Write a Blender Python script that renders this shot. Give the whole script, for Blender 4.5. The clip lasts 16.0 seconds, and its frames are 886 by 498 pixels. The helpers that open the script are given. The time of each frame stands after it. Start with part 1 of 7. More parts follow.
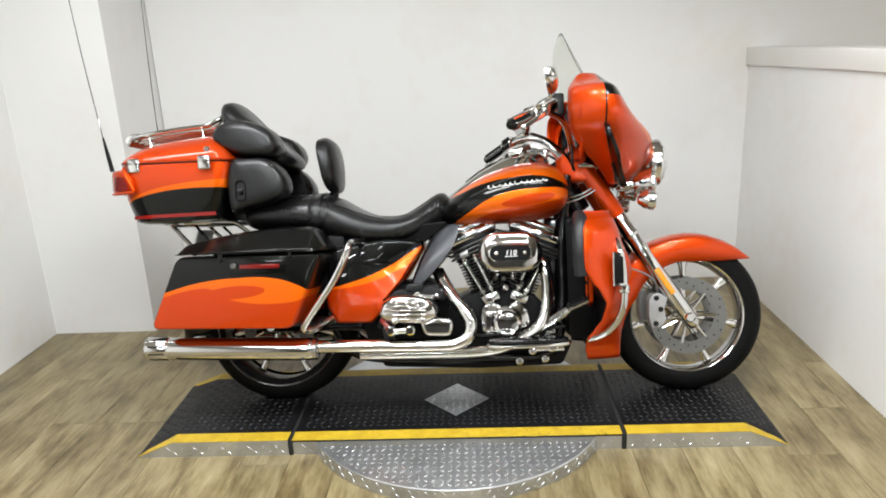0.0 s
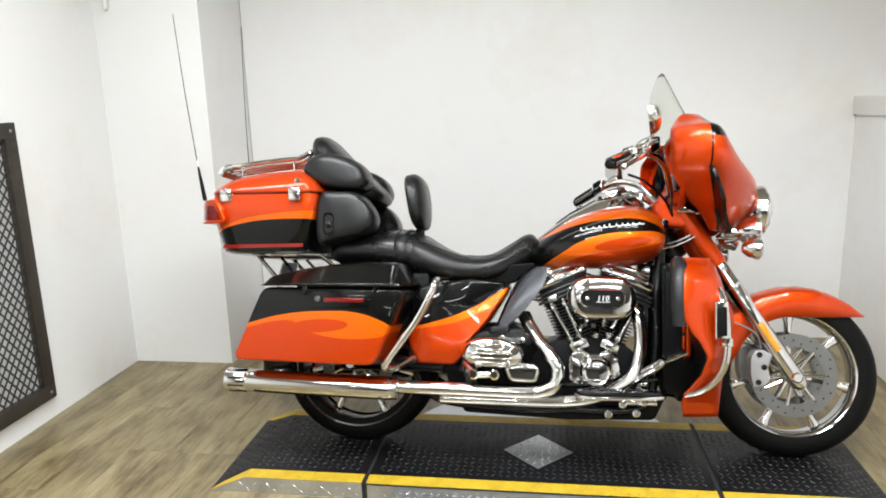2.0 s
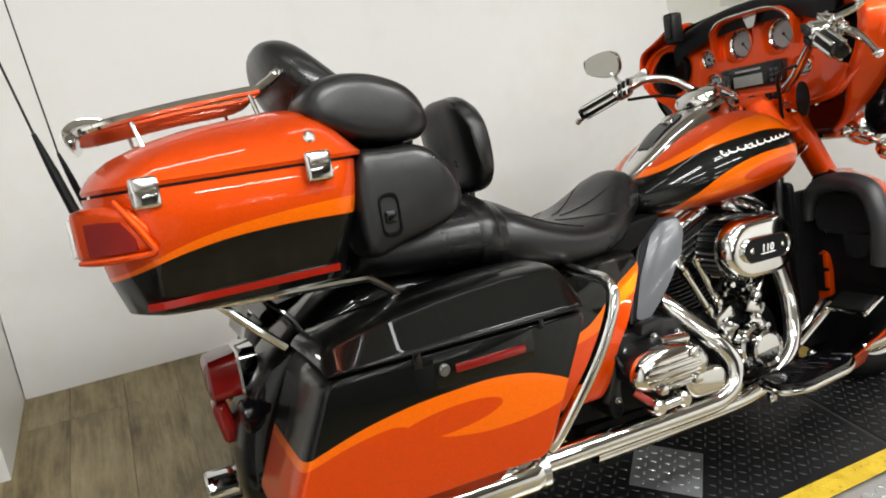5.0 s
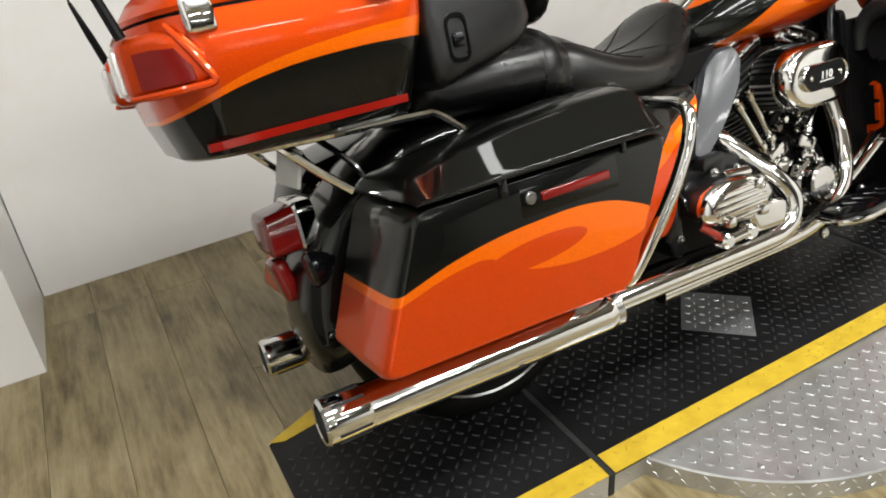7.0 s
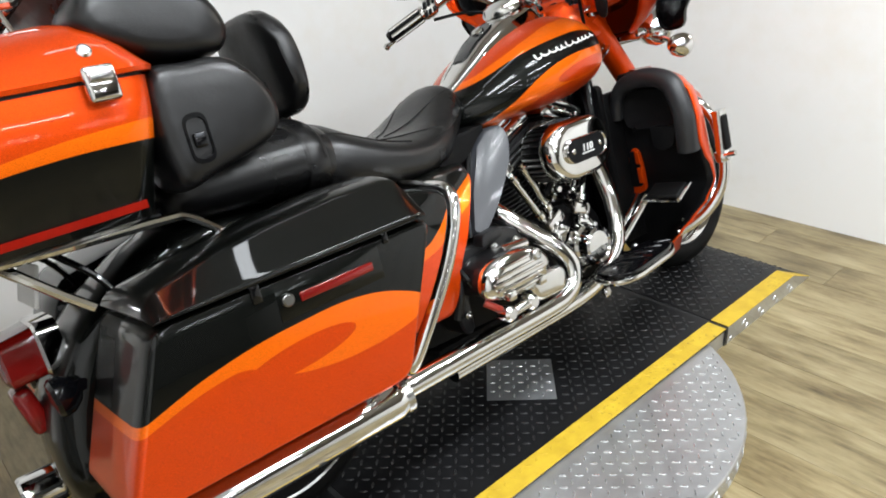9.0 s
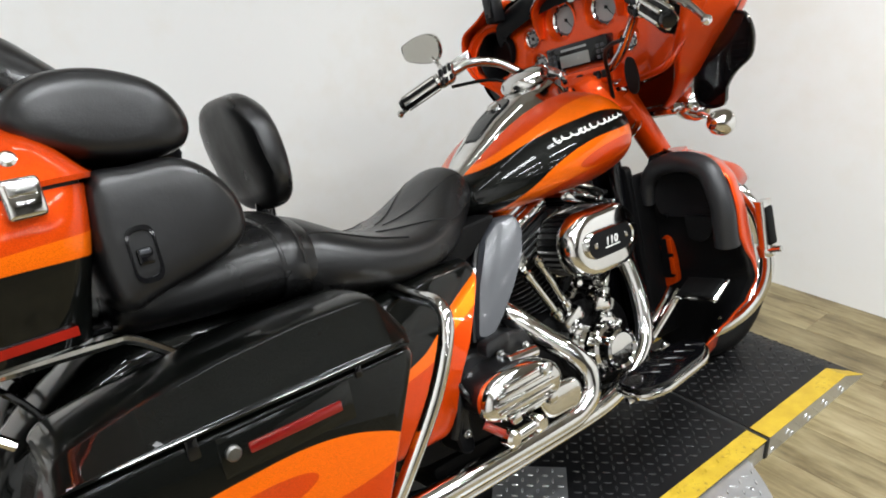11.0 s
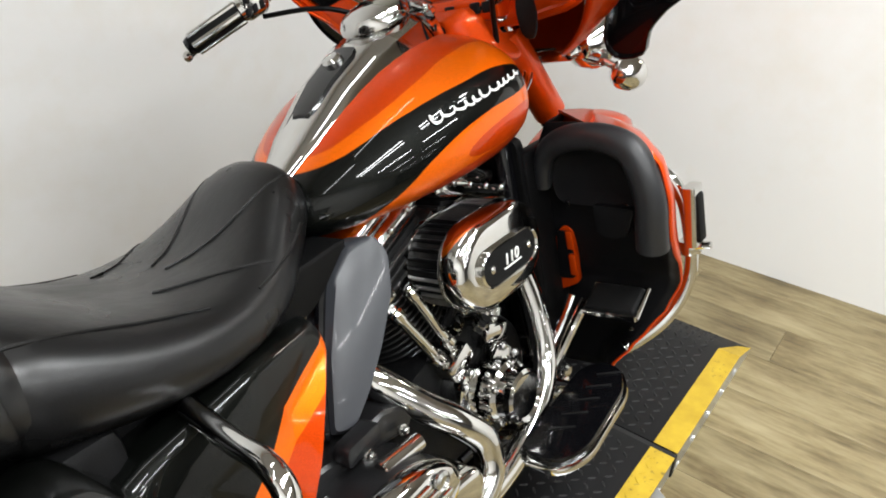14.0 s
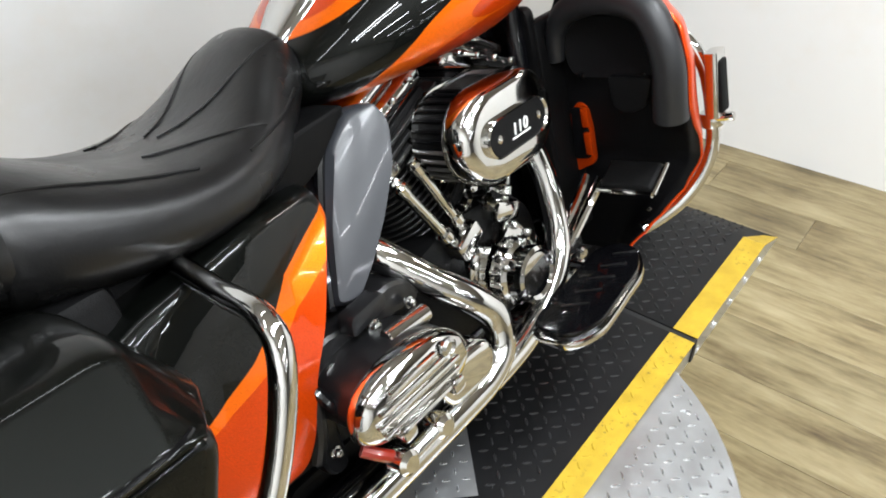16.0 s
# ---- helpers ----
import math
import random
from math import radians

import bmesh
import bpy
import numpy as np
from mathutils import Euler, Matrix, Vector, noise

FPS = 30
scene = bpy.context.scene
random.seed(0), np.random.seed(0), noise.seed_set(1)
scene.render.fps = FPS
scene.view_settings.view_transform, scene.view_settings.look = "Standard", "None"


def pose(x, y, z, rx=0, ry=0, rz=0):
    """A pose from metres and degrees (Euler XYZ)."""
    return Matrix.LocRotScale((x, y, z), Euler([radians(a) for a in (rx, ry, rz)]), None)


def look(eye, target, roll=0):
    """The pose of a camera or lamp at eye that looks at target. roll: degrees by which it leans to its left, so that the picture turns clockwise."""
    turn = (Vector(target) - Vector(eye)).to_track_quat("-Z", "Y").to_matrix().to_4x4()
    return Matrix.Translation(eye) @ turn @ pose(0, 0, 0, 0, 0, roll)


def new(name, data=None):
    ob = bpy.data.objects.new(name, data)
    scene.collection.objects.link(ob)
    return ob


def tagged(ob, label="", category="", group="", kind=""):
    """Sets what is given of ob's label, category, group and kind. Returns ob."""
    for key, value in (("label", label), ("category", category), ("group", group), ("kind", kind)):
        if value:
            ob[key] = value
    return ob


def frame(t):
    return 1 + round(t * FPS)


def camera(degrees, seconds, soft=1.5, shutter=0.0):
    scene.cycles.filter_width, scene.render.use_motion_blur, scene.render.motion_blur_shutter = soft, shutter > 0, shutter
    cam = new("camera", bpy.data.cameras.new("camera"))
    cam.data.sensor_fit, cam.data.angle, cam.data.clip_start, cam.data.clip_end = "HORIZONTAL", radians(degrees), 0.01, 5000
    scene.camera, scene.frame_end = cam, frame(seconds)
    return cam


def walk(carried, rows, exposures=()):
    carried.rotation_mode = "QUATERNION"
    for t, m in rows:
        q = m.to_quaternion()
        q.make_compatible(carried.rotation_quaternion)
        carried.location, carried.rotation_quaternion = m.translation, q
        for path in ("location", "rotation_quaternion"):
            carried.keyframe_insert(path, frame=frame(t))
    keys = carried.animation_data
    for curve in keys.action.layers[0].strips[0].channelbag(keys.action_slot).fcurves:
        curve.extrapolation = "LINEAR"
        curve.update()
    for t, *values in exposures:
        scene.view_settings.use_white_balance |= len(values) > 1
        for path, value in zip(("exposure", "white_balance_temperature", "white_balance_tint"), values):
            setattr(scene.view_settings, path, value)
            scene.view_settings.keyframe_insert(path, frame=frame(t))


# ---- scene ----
cam = camera(63.5, 16.0, soft=1.85)
PATH = [
    (0, (0.113, -2.581, 1.473), (0.01, -0.669, 0.896), -2.8),
    (0.5, (0.141, -2.561, 1.478), (-0.051, -0.65, 0.92), -3.2),
    (1, (0.196, -2.552, 1.471), (-0.027, -0.643, 0.919), -1.0),
    (1.5, (0.202, -2.521, 1.452), (-0.119, -0.617, 0.93), -1.8),
    (2, (0.029, -2.516, 1.419), (-0.257, -0.585, 0.983), -1.7),
    (2.5, (-0.136, -2.438, 1.383), (-0.385, -0.543, 0.793), -4.3),
    (2.7, (-0.199, -2.336, 1.361), (-0.431, -0.45, 0.736), -4.4),
    (3, (-0.365, -2.117, 1.357), (-0.605, -0.221, 0.768), -2.0),
    (3.5, (-0.636, -1.873, 1.347), (-0.771, 0.044, 0.793), -3.7),
    (3.7, (-0.761, -1.781, 1.344), (-0.76, 0.131, 0.756), -3.2),
    (5.8, (-1.308, -1.04, 1.394), (-0.38, 0.531, 0.575), -3.7),
    (6, (-1.334, -1.041, 1.367), (-0.417, 0.525, 0.526), -3.9),
    (6.5, (-1.356, -1.071, 1.29), (-0.444, 0.456, 0.376), -6.8),
    (7, (-1.362, -1.089, 1.236), (-0.581, 0.467, 0.252), -5.3),
    (7.5, (-1.339, -1.089, 1.229), (-0.45, 0.393, 0.222), -2.8),
    (8, (-1.261, -1.107, 1.238), (-0.196, 0.31, 0.312), -2.3),
    (8.5, (-1.216, -1.123, 1.242), (-0.075, 0.232, 0.313), -2.2),
    (9, (-1.206, -1.122, 1.257), (-0.033, 0.251, 0.398), -4.1),
    (9.2, (-1.199, -1.122, 1.272), (-0.002, 0.242, 0.432), -3.4),
    (11.3, (-0.928, -0.961, 1.32), (0.175, 0.533, 0.578), -3.2),
    (11.5, (-0.882, -0.927, 1.321), (0.223, 0.581, 0.612), -3.1),
    (12, (-0.786, -0.772, 1.329), (0.563, 0.57, 0.715), 0.6),
    (12.5, (-0.712, -0.608, 1.377), (0.838, 0.554, 0.882), 3.1),
    (13, (-0.669, -0.558, 1.375), (0.908, 0.541, 0.823), 2.3),
    (13.5, (-0.625, -0.552, 1.339), (0.887, 0.542, 0.618), 0.1),
    (13.8, (-0.671, -0.538, 1.316), (0.776, 0.504, 0.41), -0.2),
    (13.9, (-0.638, -0.544, 1.303), (0.77, 0.491, 0.33), 0.9),
    (14, (-0.63, -0.544, 1.288), (0.741, 0.484, 0.257), 1.1),
    (14.5, (-0.647, -0.551, 1.228), (0.639, 0.438, 0.058), -0.4),
    (15, (-0.667, -0.559, 1.213), (0.569, 0.478, 0.031), -0.2),
    (15.5, (-0.665, -0.561, 1.206), (0.563, 0.47, 0.01), -0.4),
    (16, (-0.618, -0.579, 1.204), (0.608, 0.438, -0.006), -1.8),
]
walk(cam, [(t, look(eye, target, roll)) for t, eye, target, roll in PATH],
     [(0, 0.03, 6500, 10), (1, 0.10, 6450, 10), (2.5, 0.17, 6480, 10), (3.5, 0.10, 6500, 10), (6, -0.04, 6850, 10), (8, 0.0, 6750, 10), (9, 0.08, 6350, 10), (11.5, 0.0, 6500, 10),
      (12.5, 0, 6850, 10), (13.3, -0.07, 6850, 10), (14.5, 0.10, 6400, 10), (16, 0.18, 6350, 10)])

# ---------------------------------------------------------------- world, lights, exposure
world = bpy.data.worlds.new("world")
scene.world = world
world.use_nodes = True
world.node_tree.nodes["Background"].inputs[0].default_value = (0.9, 0.93, 1.0, 1)
world.node_tree.nodes["Background"].inputs[1].default_value = 0.05
scene.view_settings.exposure = 0.0


def area_lamp(name, at, to, sx, sy, watts, colour):
    data = bpy.data.lights.new(name, "AREA")
    data.shape, data.size, data.size_y, data.energy, data.color = "RECTANGLE", sx, sy, watts, colour
    data.spread = radians(174)
    ob = new(name, data)
    ob.matrix_world = look(at, to)
    return ob


# rows of ceiling tubes, seen as long streaks in the tank and the bag lids, plus added fill
TUBE = (0.945, 0.98, 1.0)
# y 0.40, 0.10 and -4.2: added fill for back wall, left side, floor
for lamp_x, lamp_y, lamp_watts in ((-0.85, -0.85, 25), (-0.85, -1.07, 25), (0.75, -0.85, 25), (0.75, -1.07, 25), (-0.85, -2.35, 40), (0.75, -2.35, 40), (-0.1, 0.40, 3.0), (-1.5, 0.10, 5), (-0.85, -4.2, 22), (0.75, -4.2, 22), (-0.78, -6.9, 15), (0.82, -6.9, 15), (-0.78, -7.9, 15), (0.82, -7.9, 15)):
    area_lamp("tube_and_fill_lamp", (lamp_x, lamp_y, 2.62), (lamp_x, lamp_y + 0.001, 0), 1.2, 0.05, lamp_watts, TUBE)
# unseen warm fill, added to brighten the wall beyond the ledge
area_lamp("far_fill", (10.5, -0.9, 2.62), (10.5, -0.899, 0), 15.0, 0.10, 330, (1.0, 0.94, 0.82))


# ---------------------------------------------------------------- materials
def nodes_of(name):
    m = bpy.data.materials.new(name)
    m.use_nodes = True
    return m, m.node_tree, m.node_tree.nodes["Principled BSDF"]


def link(t, a, b):
    t.links.new(a, b)


def node(t, kind, **kw):
    n = t.nodes.new(kind)
    for k, v in kw.items():
        if k == "operation":
            n.operation = v
        elif k == "blend_type":
            n.blend_type = v
        elif k == "data_type":
            n.data_type = v
    return n


def coords(t, kind="Object"):
    n = t.nodes.new("ShaderNodeTexCoord")
    return n.outputs[kind]


def noise_tex(t, vec, scale, detail=4.0, rough=0.55):
    n = t.nodes.new("ShaderNodeTexNoise")
    n.inputs["Scale"].default_value, n.inputs["Detail"].default_value, n.inputs["Roughness"].default_value = scale, detail, rough
    link(t, vec, n.inputs["Vector"])
    return n.outputs["Fac"]


def ramp(t, fac, stops):
    n = t.nodes.new("ShaderNodeValToRGB")
    cr = n.color_ramp
    cr.elements[0].position, cr.elements[0].color = stops[0][0], (*stops[0][1], 1)
    cr.elements[1].position, cr.elements[1].color = stops[-1][0], (*stops[-1][1], 1)
    for p, c in stops[1:-1]:
        cr.elements.new(p).color = (*c, 1)
    link(t, fac, n.inputs[0])
    return n.outputs[0]


def maths(t, op, a, b=None, c=None, clamp=False):
    n = t.nodes.new("ShaderNodeMath")
    n.operation, n.use_clamp = op, clamp
    for k, v in enumerate((a, b, c)):
        if v is None:
            continue
        if isinstance(v, (int, float)):
            n.inputs[k].default_value = v
        else:
            link(t, v, n.inputs[k])
    return n.outputs[0]


def mix(t, fac, a, b):
    n = t.nodes.new("ShaderNodeMix")
    n.data_type = "RGBA"
    link(t, fac, n.inputs[0]) if not isinstance(fac, (int, float)) else None
    if isinstance(fac, (int, float)):
        n.inputs[0].default_value = fac
    for k, v in ((6, a), (7, b)):
        if isinstance(v, tuple):
            n.inputs[k].default_value = (*v, 1)
        else:
            link(t, v, n.inputs[k])
    return n.outputs[2]


def bump(t, p, height, strength, dist=0.002):
    n = t.nodes.new("ShaderNodeBump")
    n.inputs["Strength"].default_value, n.inputs["Distance"].default_value = strength, dist
    link(t, height, n.inputs["Height"])
    link(t, n.outputs[0], p.inputs["Normal"])


def plain(name, colour, rough, metal=0.0, coat=0.0, spec=0.5, vary=0.12, scale=30.0, bumps=0.0, bscale=200.0, rvary=0.08):
    """A surface of one colour with grain and wear at two scales."""
    m, t, p = nodes_of(name)
    v = coords(t)
    a, b = noise_tex(t, v, scale), noise_tex(t, v, scale * 0.13, 2.0)
    f = maths(t, "ADD", maths(t, "MULTIPLY", a, 0.5), maths(t, "MULTIPLY", b, 0.5))
    lo, hi = tuple(c * (1 - vary) for c in colour), tuple(min(1, c * (1 + vary)) for c in colour)
    link(t, ramp(t, f, [(0.3, lo), (0.7, hi)]), p.inputs["Base Color"])
    r = maths(t, "MULTIPLY_ADD", a, 2 * rvary, rough - rvary, clamp=True)
    link(t, r, p.inputs["Roughness"])
    p.inputs["Metallic"].default_value = metal
    p.inputs["Coat Weight"].default_value = coat
    p.inputs["Specular IOR Level"].default_value = spec
    p.inputs["Coat Roughness"].default_value = 0.03
    if bumps:
        bump(t, p, noise_tex(t, v, bscale, 3.0), bumps)
    return m


def curve_of(t, x, x0, x1, z0, z1, points):
    """z on a smooth line through points (x, z) that the painted edge follows."""
    u = maths(t, "DIVIDE", maths(t, "SUBTRACT", x, x0), x1 - x0, clamp=True)
    n = t.nodes.new("ShaderNodeFloatCurve")
    c = n.mapping.curves[0]
    pts = [((px - x0) / (x1 - x0), (pz - z0) / (z1 - z0)) for px, pz in points]
    c.points[0].location, c.points[1].location = pts[0], pts[-1]
    for q in pts[1:-1]:
        c.points.new(*q)
    n.mapping.update()
    link(t, u, n.inputs["Value"])
    return maths(t, "MULTIPLY_ADD", n.outputs[0], z1 - z0, z0)


RED = (0.58, 0.050, 0.001)
AMBER = (0.82, 0.135, 0.001)
INK = (0.0025, 0.003, 0.0025)


def paint_finish(t, p, colour, metal=0.55):
    """Clear coat over metallic flake."""
    v = coords(t)
    fl = noise_tex(t, v, 900.0, 1.0)
    n = t.nodes.new("ShaderNodeMix")
    n.data_type, n.blend_type = "RGBA", "MULTIPLY"
    n.inputs[0].default_value = 1.0
    link(t, colour, n.inputs[6])
    link(t, ramp(t, fl, [(0.35, (0.8, 0.8, 0.8)), (0.65, (1.15, 1.15, 1.15))]), n.inputs[7])
    link(t, n.outputs[2], p.inputs["Base Color"])
    p.inputs["Metallic"].default_value = metal
    p.inputs["Roughness"].default_value = 0.41
    p.inputs["Specular IOR Level"].default_value = 0.1
    p.inputs["Coat Weight"].default_value = 0.75
    p.inputs["Coat Roughness"].default_value = 0.02
    p.inputs["Coat IOR"].default_value = 1.40
    bump(t, p, noise_tex(t, v, 90.0, 2.0), 0.012, 0.001)


def flame_paint(name, box, up, low, above, below, tears=(), extra=None):
    """Two-tone paint: above the upper line, between the lines, below the lower one; tears: ovals (x, z, rx, rz, slope) of the lower colour inside the band."""
    m, t, p = nodes_of(name)
    s = t.nodes.new("ShaderNodeSeparateXYZ")
    link(t, coords(t), s.inputs[0])
    x, z = s.outputs[0], s.outputs[2]
    a, b = curve_of(t, x, *box, up), curve_of(t, x, *box, low)
    over = maths(t, "MULTIPLY_ADD", maths(t, "SUBTRACT", z, a), 900.0, 0.5, clamp=True)
    under = maths(t, "MULTIPLY_ADD", maths(t, "SUBTRACT", b, z), 900.0, 0.5, clamp=True)
    c = mix(t, over, AMBER, above)
    c = mix(t, under, c, below)
    for tx, tz, rx, rz, slope in tears:
        dx = maths(t, "SUBTRACT", x, tx)
        dz = maths(t, "SUBTRACT", maths(t, "SUBTRACT", z, tz), maths(t, "MULTIPLY", dx, slope))
        q = maths(t, "ADD", maths(t, "POWER", maths(t, "DIVIDE", dx, rx), 2), maths(t, "POWER", maths(t, "DIVIDE", dz, rz), 2))
        c = mix(t, maths(t, "MULTIPLY_ADD", maths(t, "SUBTRACT", 1.0, q), 30.0, 0.5, clamp=True), c, RED)
    if extra:
        c = extra(t, x, z, c)
    paint_finish(t, p, c)
    return m


def mono_paint(name, colour):
    m, t, p = nodes_of(name)
    n = t.nodes.new("ShaderNodeRGB")
    n.outputs[0].default_value = (*colour, 1)
    paint_finish(t, p, n.outputs[0])
    return m


def worn_leather():
    """Black grained leather, shinier where it is worn, with soft creases."""
    m, t, p = nodes_of("black_leather")
    v = coords(t)
    patch, fine, crease = noise_tex(t, v, 9.0, 3.0), noise_tex(t, v, 420.0, 3.0), noise_tex(t, v, 26.0, 3.0, 0.6)
    link(t, ramp(t, patch, [(0.35, (0.0035, 0.0035, 0.004)), (0.70, (0.0065, 0.0063, 0.0062))]), p.inputs["Base Color"])
    link(t, maths(t, "MULTIPLY_ADD", patch, -0.42, 0.53, clamp=True), p.inputs["Roughness"])
    p.inputs["Specular IOR Level"].default_value = 0.42
    h = maths(t, "ADD", maths(t, "MULTIPLY", fine, 0.25), maths(t, "MULTIPLY", crease, 1.0))
    bump(t, p, h, 0.35, 0.0022)
    return m


CHROME = plain("chrome", (0.64, 0.635, 0.62), 0.06, 1.0, vary=0.05, rvary=0.025)
SATIN = plain("polished_alloy", (0.50, 0.50, 0.49), 0.22, 1.0, vary=0.08)
CASTING = plain("black_casting", (0.006, 0.006, 0.0065), 0.32, 0.0, spec=0.4, vary=0.3, bumps=0.15, bscale=300)
DULL = plain("dull_alloy", (0.34, 0.34, 0.34), 0.38, 0.9, vary=0.15, bumps=0.1)
CALIPER = plain("silver_paint", (0.36, 0.36, 0.36), 0.35, 0.4, vary=0.08)
DISC = plain("brake_steel", (0.21, 0.21, 0.205), 0.3, 1.0, vary=0.1)
BLACKM = plain("black_crinkle", (0.003, 0.003, 0.0032), 0.45, 0.0, spec=0.12, vary=0.3, bumps=0.35, bscale=500)
FINS = plain("black_fins_with_bare_edges", (0.055, 0.055, 0.055), 0.30, 0.85, vary=0.3)
BLACKG = plain("black_gloss", (0.002, 0.002, 0.0025), 0.2, 0.0, coat=0.45, spec=0.15, vary=0.2, rvary=0.05)
PLASTIC = plain("black_plastic", (0.003, 0.003, 0.0035), 0.45, spec=0.15, vary=0.2, bumps=0.15, bscale=700)
GREYP = plain("grey_plastic", (0.028, 0.030, 0.035), 0.34, spec=0.4, coat=0.08, vary=0.1, bumps=0.03)
SHEEN = plain("black_moulded_plastic", (0.010, 0.0105, 0.012), 0.42, spec=0.45, vary=0.15, bumps=0.1, bscale=600)
LEATHER = worn_leather()
RUBBER = plain("tyre_rubber", (0.0035, 0.0035, 0.0035), 0.6, spec=0.10, vary=0.3, bumps=0.3, bscale=260)
THREAD = plain("thread", (0.022, 0.021, 0.02), 0.7, spec=0.2)
RED_LENS = plain("red_lens", (0.20, 0.005, 0.002), 0.15, coat=0.4, spec=0.3, vary=0.2)
DARK_RED = plain("dark_red_lens", (0.13, 0.004, 0.003), 0.12, coat=0.4, spec=0.3, vary=0.2)
AMBER_LENS = plain("amber_lens", (0.75, 0.28, 0.01), 0.2, coat=1.0)
REDHOSE = plain("red_hose", (0.20, 0.012, 0.004), 0.3, coat=0.5)
DIAL = plain("dial_face", (0.26, 0.27, 0.27), 0.45, 0.2, vary=0.1)
SCREEN = plain("lcd_screen", (0.18, 0.19, 0.18), 0.25, vary=0.05)
WHITE = plain("white_lettering", (0.75, 0.75, 0.73), 0.35, vary=0.03)
MIRROR = plain("mirror_glass", (0.62, 0.62, 0.58), 0.02, 1.0, vary=0.01, rvary=0.005)
LAMP_GLASS = plain("lamp_glass", (0.75, 0.76, 0.76), 0.1, 0.6, vary=0.08)
PLATE = plain("number_plate", (0.62, 0.62, 0.6), 0.4, vary=0.06)
PAINT = mono_paint("orange_paint", RED)
INKPAINT = mono_paint("black_paint", INK)
BAG_PAINT = flame_paint("bag_flame_paint", (-1.15, -0.35, 0.30, 0.75),
    [(-1.15, 0.435), (-1.01, 0.474), (-0.889, 0.505), (-0.749, 0.519), (-0.62, 0.515), (-0.53, 0.487), (-0.46, 0.447), (-0.35, 0.41)],
    [(-1.15, 0.422), (-1.02, 0.457), (-0.889, 0.485), (-0.850, 0.484), (-0.80, 0.452), (-0.72, 0.430), (-0.63, 0.424), (-0.55, 0.430), (-0.48, 0.447), (-0.35, 0.40)], INK, RED,
    [(-0.755, 0.468, 0.105, 0.023, 0.05)])
PAK_PAINT = flame_paint("pak_flame_paint", (-1.40, -0.75, 0.70, 0.98),
    [(-1.40, 0.755), (-1.212, 0.816), (-1.098, 0.853), (-0.977, 0.872), (-0.82, 0.882), (-0.75, 0.884)],
    [(-1.40, 0.745), (-1.221, 0.805), (-1.098, 0.838), (-0.978, 0.851), (-0.822, 0.851), (-0.75, 0.849)], RED, INK)
COVER_PAINT = flame_paint("cover_flame_paint", (-0.50, -0.05, 0.30, 0.70),
    [(-0.50, 0.452), (-0.431, 0.465), (-0.369, 0.481), (-0.292, 0.507), (-0.215, 0.545), (-0.169, 0.574), (-0.126, 0.600), (-0.05, 0.645)],
    [(-0.50, 0.445), (-0.431, 0.454), (-0.369, 0.463), (-0.292, 0.480), (-0.215, 0.512), (-0.169, 0.535), (-0.126, 0.560), (-0.05, 0.600)], INK, RED)


def tank_black(t, x, z, c):
    box = (-0.08, 0.48, 0.60, 0.95)
    a = curve_of(t, x, *box, [(-0.08, 0.765), (0.009, 0.793), (0.117, 0.833), (0.225, 0.853), (0.331, 0.857), (0.405, 0.838), (0.48, 0.79)])
    b = curve_of(t, x, *box, [(-0.08, 0.62), (0.007, 0.689), (0.072, 0.732), (0.137, 0.771), (0.222, 0.799), (0.328, 0.809), (0.42, 0.808), (0.48, 0.785)])
    f = maths(t, "MULTIPLY", maths(t, "MULTIPLY_ADD", maths(t, "SUBTRACT", a, z), 900.0, 0.5, clamp=True), maths(t, "MULTIPLY_ADD", maths(t, "SUBTRACT", z, b), 900.0, 0.5, clamp=True))
    return mix(t, f, c, INK)


TANK_PAINT = flame_paint("tank_flame_paint", (-0.08, 0.48, 0.60, 0.95),
    [(-0.08, 0.782), (0.0, 0.800), (0.085, 0.836), (0.184, 0.872), (0.27, 0.893), (0.356, 0.895), (0.441, 0.862), (0.48, 0.835)],
    [(-0.08, 0.61), (0.05, 0.672), (0.12, 0.712), (0.20, 0.734), (0.30, 0.746), (0.39, 0.762), (0.44, 0.774), (0.48, 0.785)], RED, RED,
    [(0.290, 0.766, 0.10, 0.020, 0.14)], tank_black)


def glass(name, tint, rough=0.0):
    m, t, p = nodes_of(name)
    p.inputs["Base Color"].default_value = (*tint, 1)
    p.inputs["Roughness"].default_value = rough
    p.inputs["Transmission Weight"].default_value = 1.0
    p.inputs["IOR"].default_value = 1.07
    return m


SHIELD = glass("windscreen", (0.84, 0.85, 0.80))


def wall_paint(name, colour):
    m, t, p = nodes_of(name)
    v = coords(t)
    a, b = noise_tex(t, v, 1.7, 5.0), noise_tex(t, v, 14.0, 4.0)
    f = maths(t, "ADD", maths(t, "MULTIPLY", a, 0.75), maths(t, "MULTIPLY", b, 0.25))
    # low noise values turn slightly beige
    beige_tone = tuple(c * k for c, k in zip(colour, (0.965, 0.945, 0.91)))
    link(t, ramp(t, f, [(0.34, beige_tone), (0.50, colour), (0.8, tuple(c * 0.985 for c in colour))]), p.inputs["Base Color"])
    p.inputs["Roughness"].default_value = 0.36
    bump(t, p, noise_tex(t, v, 90.0, 3.0), 0.05, 0.002)
    return m


WALL = wall_paint("white_wall_paint", (0.80, 0.80, 0.79))
# one grey for the unseen ceiling, picked for what chrome and paint reflect
CEIL = wall_paint("unseen_ceiling_grey", (0.50, 0.50, 0.485))
TRIM = wall_paint("trim_paint", (0.76, 0.75, 0.72))
# wall white darkened: the far end's weaker light is put into the colour
FARWALL = wall_paint("dimmed_wall_paint", (0.70, 0.68, 0.63))
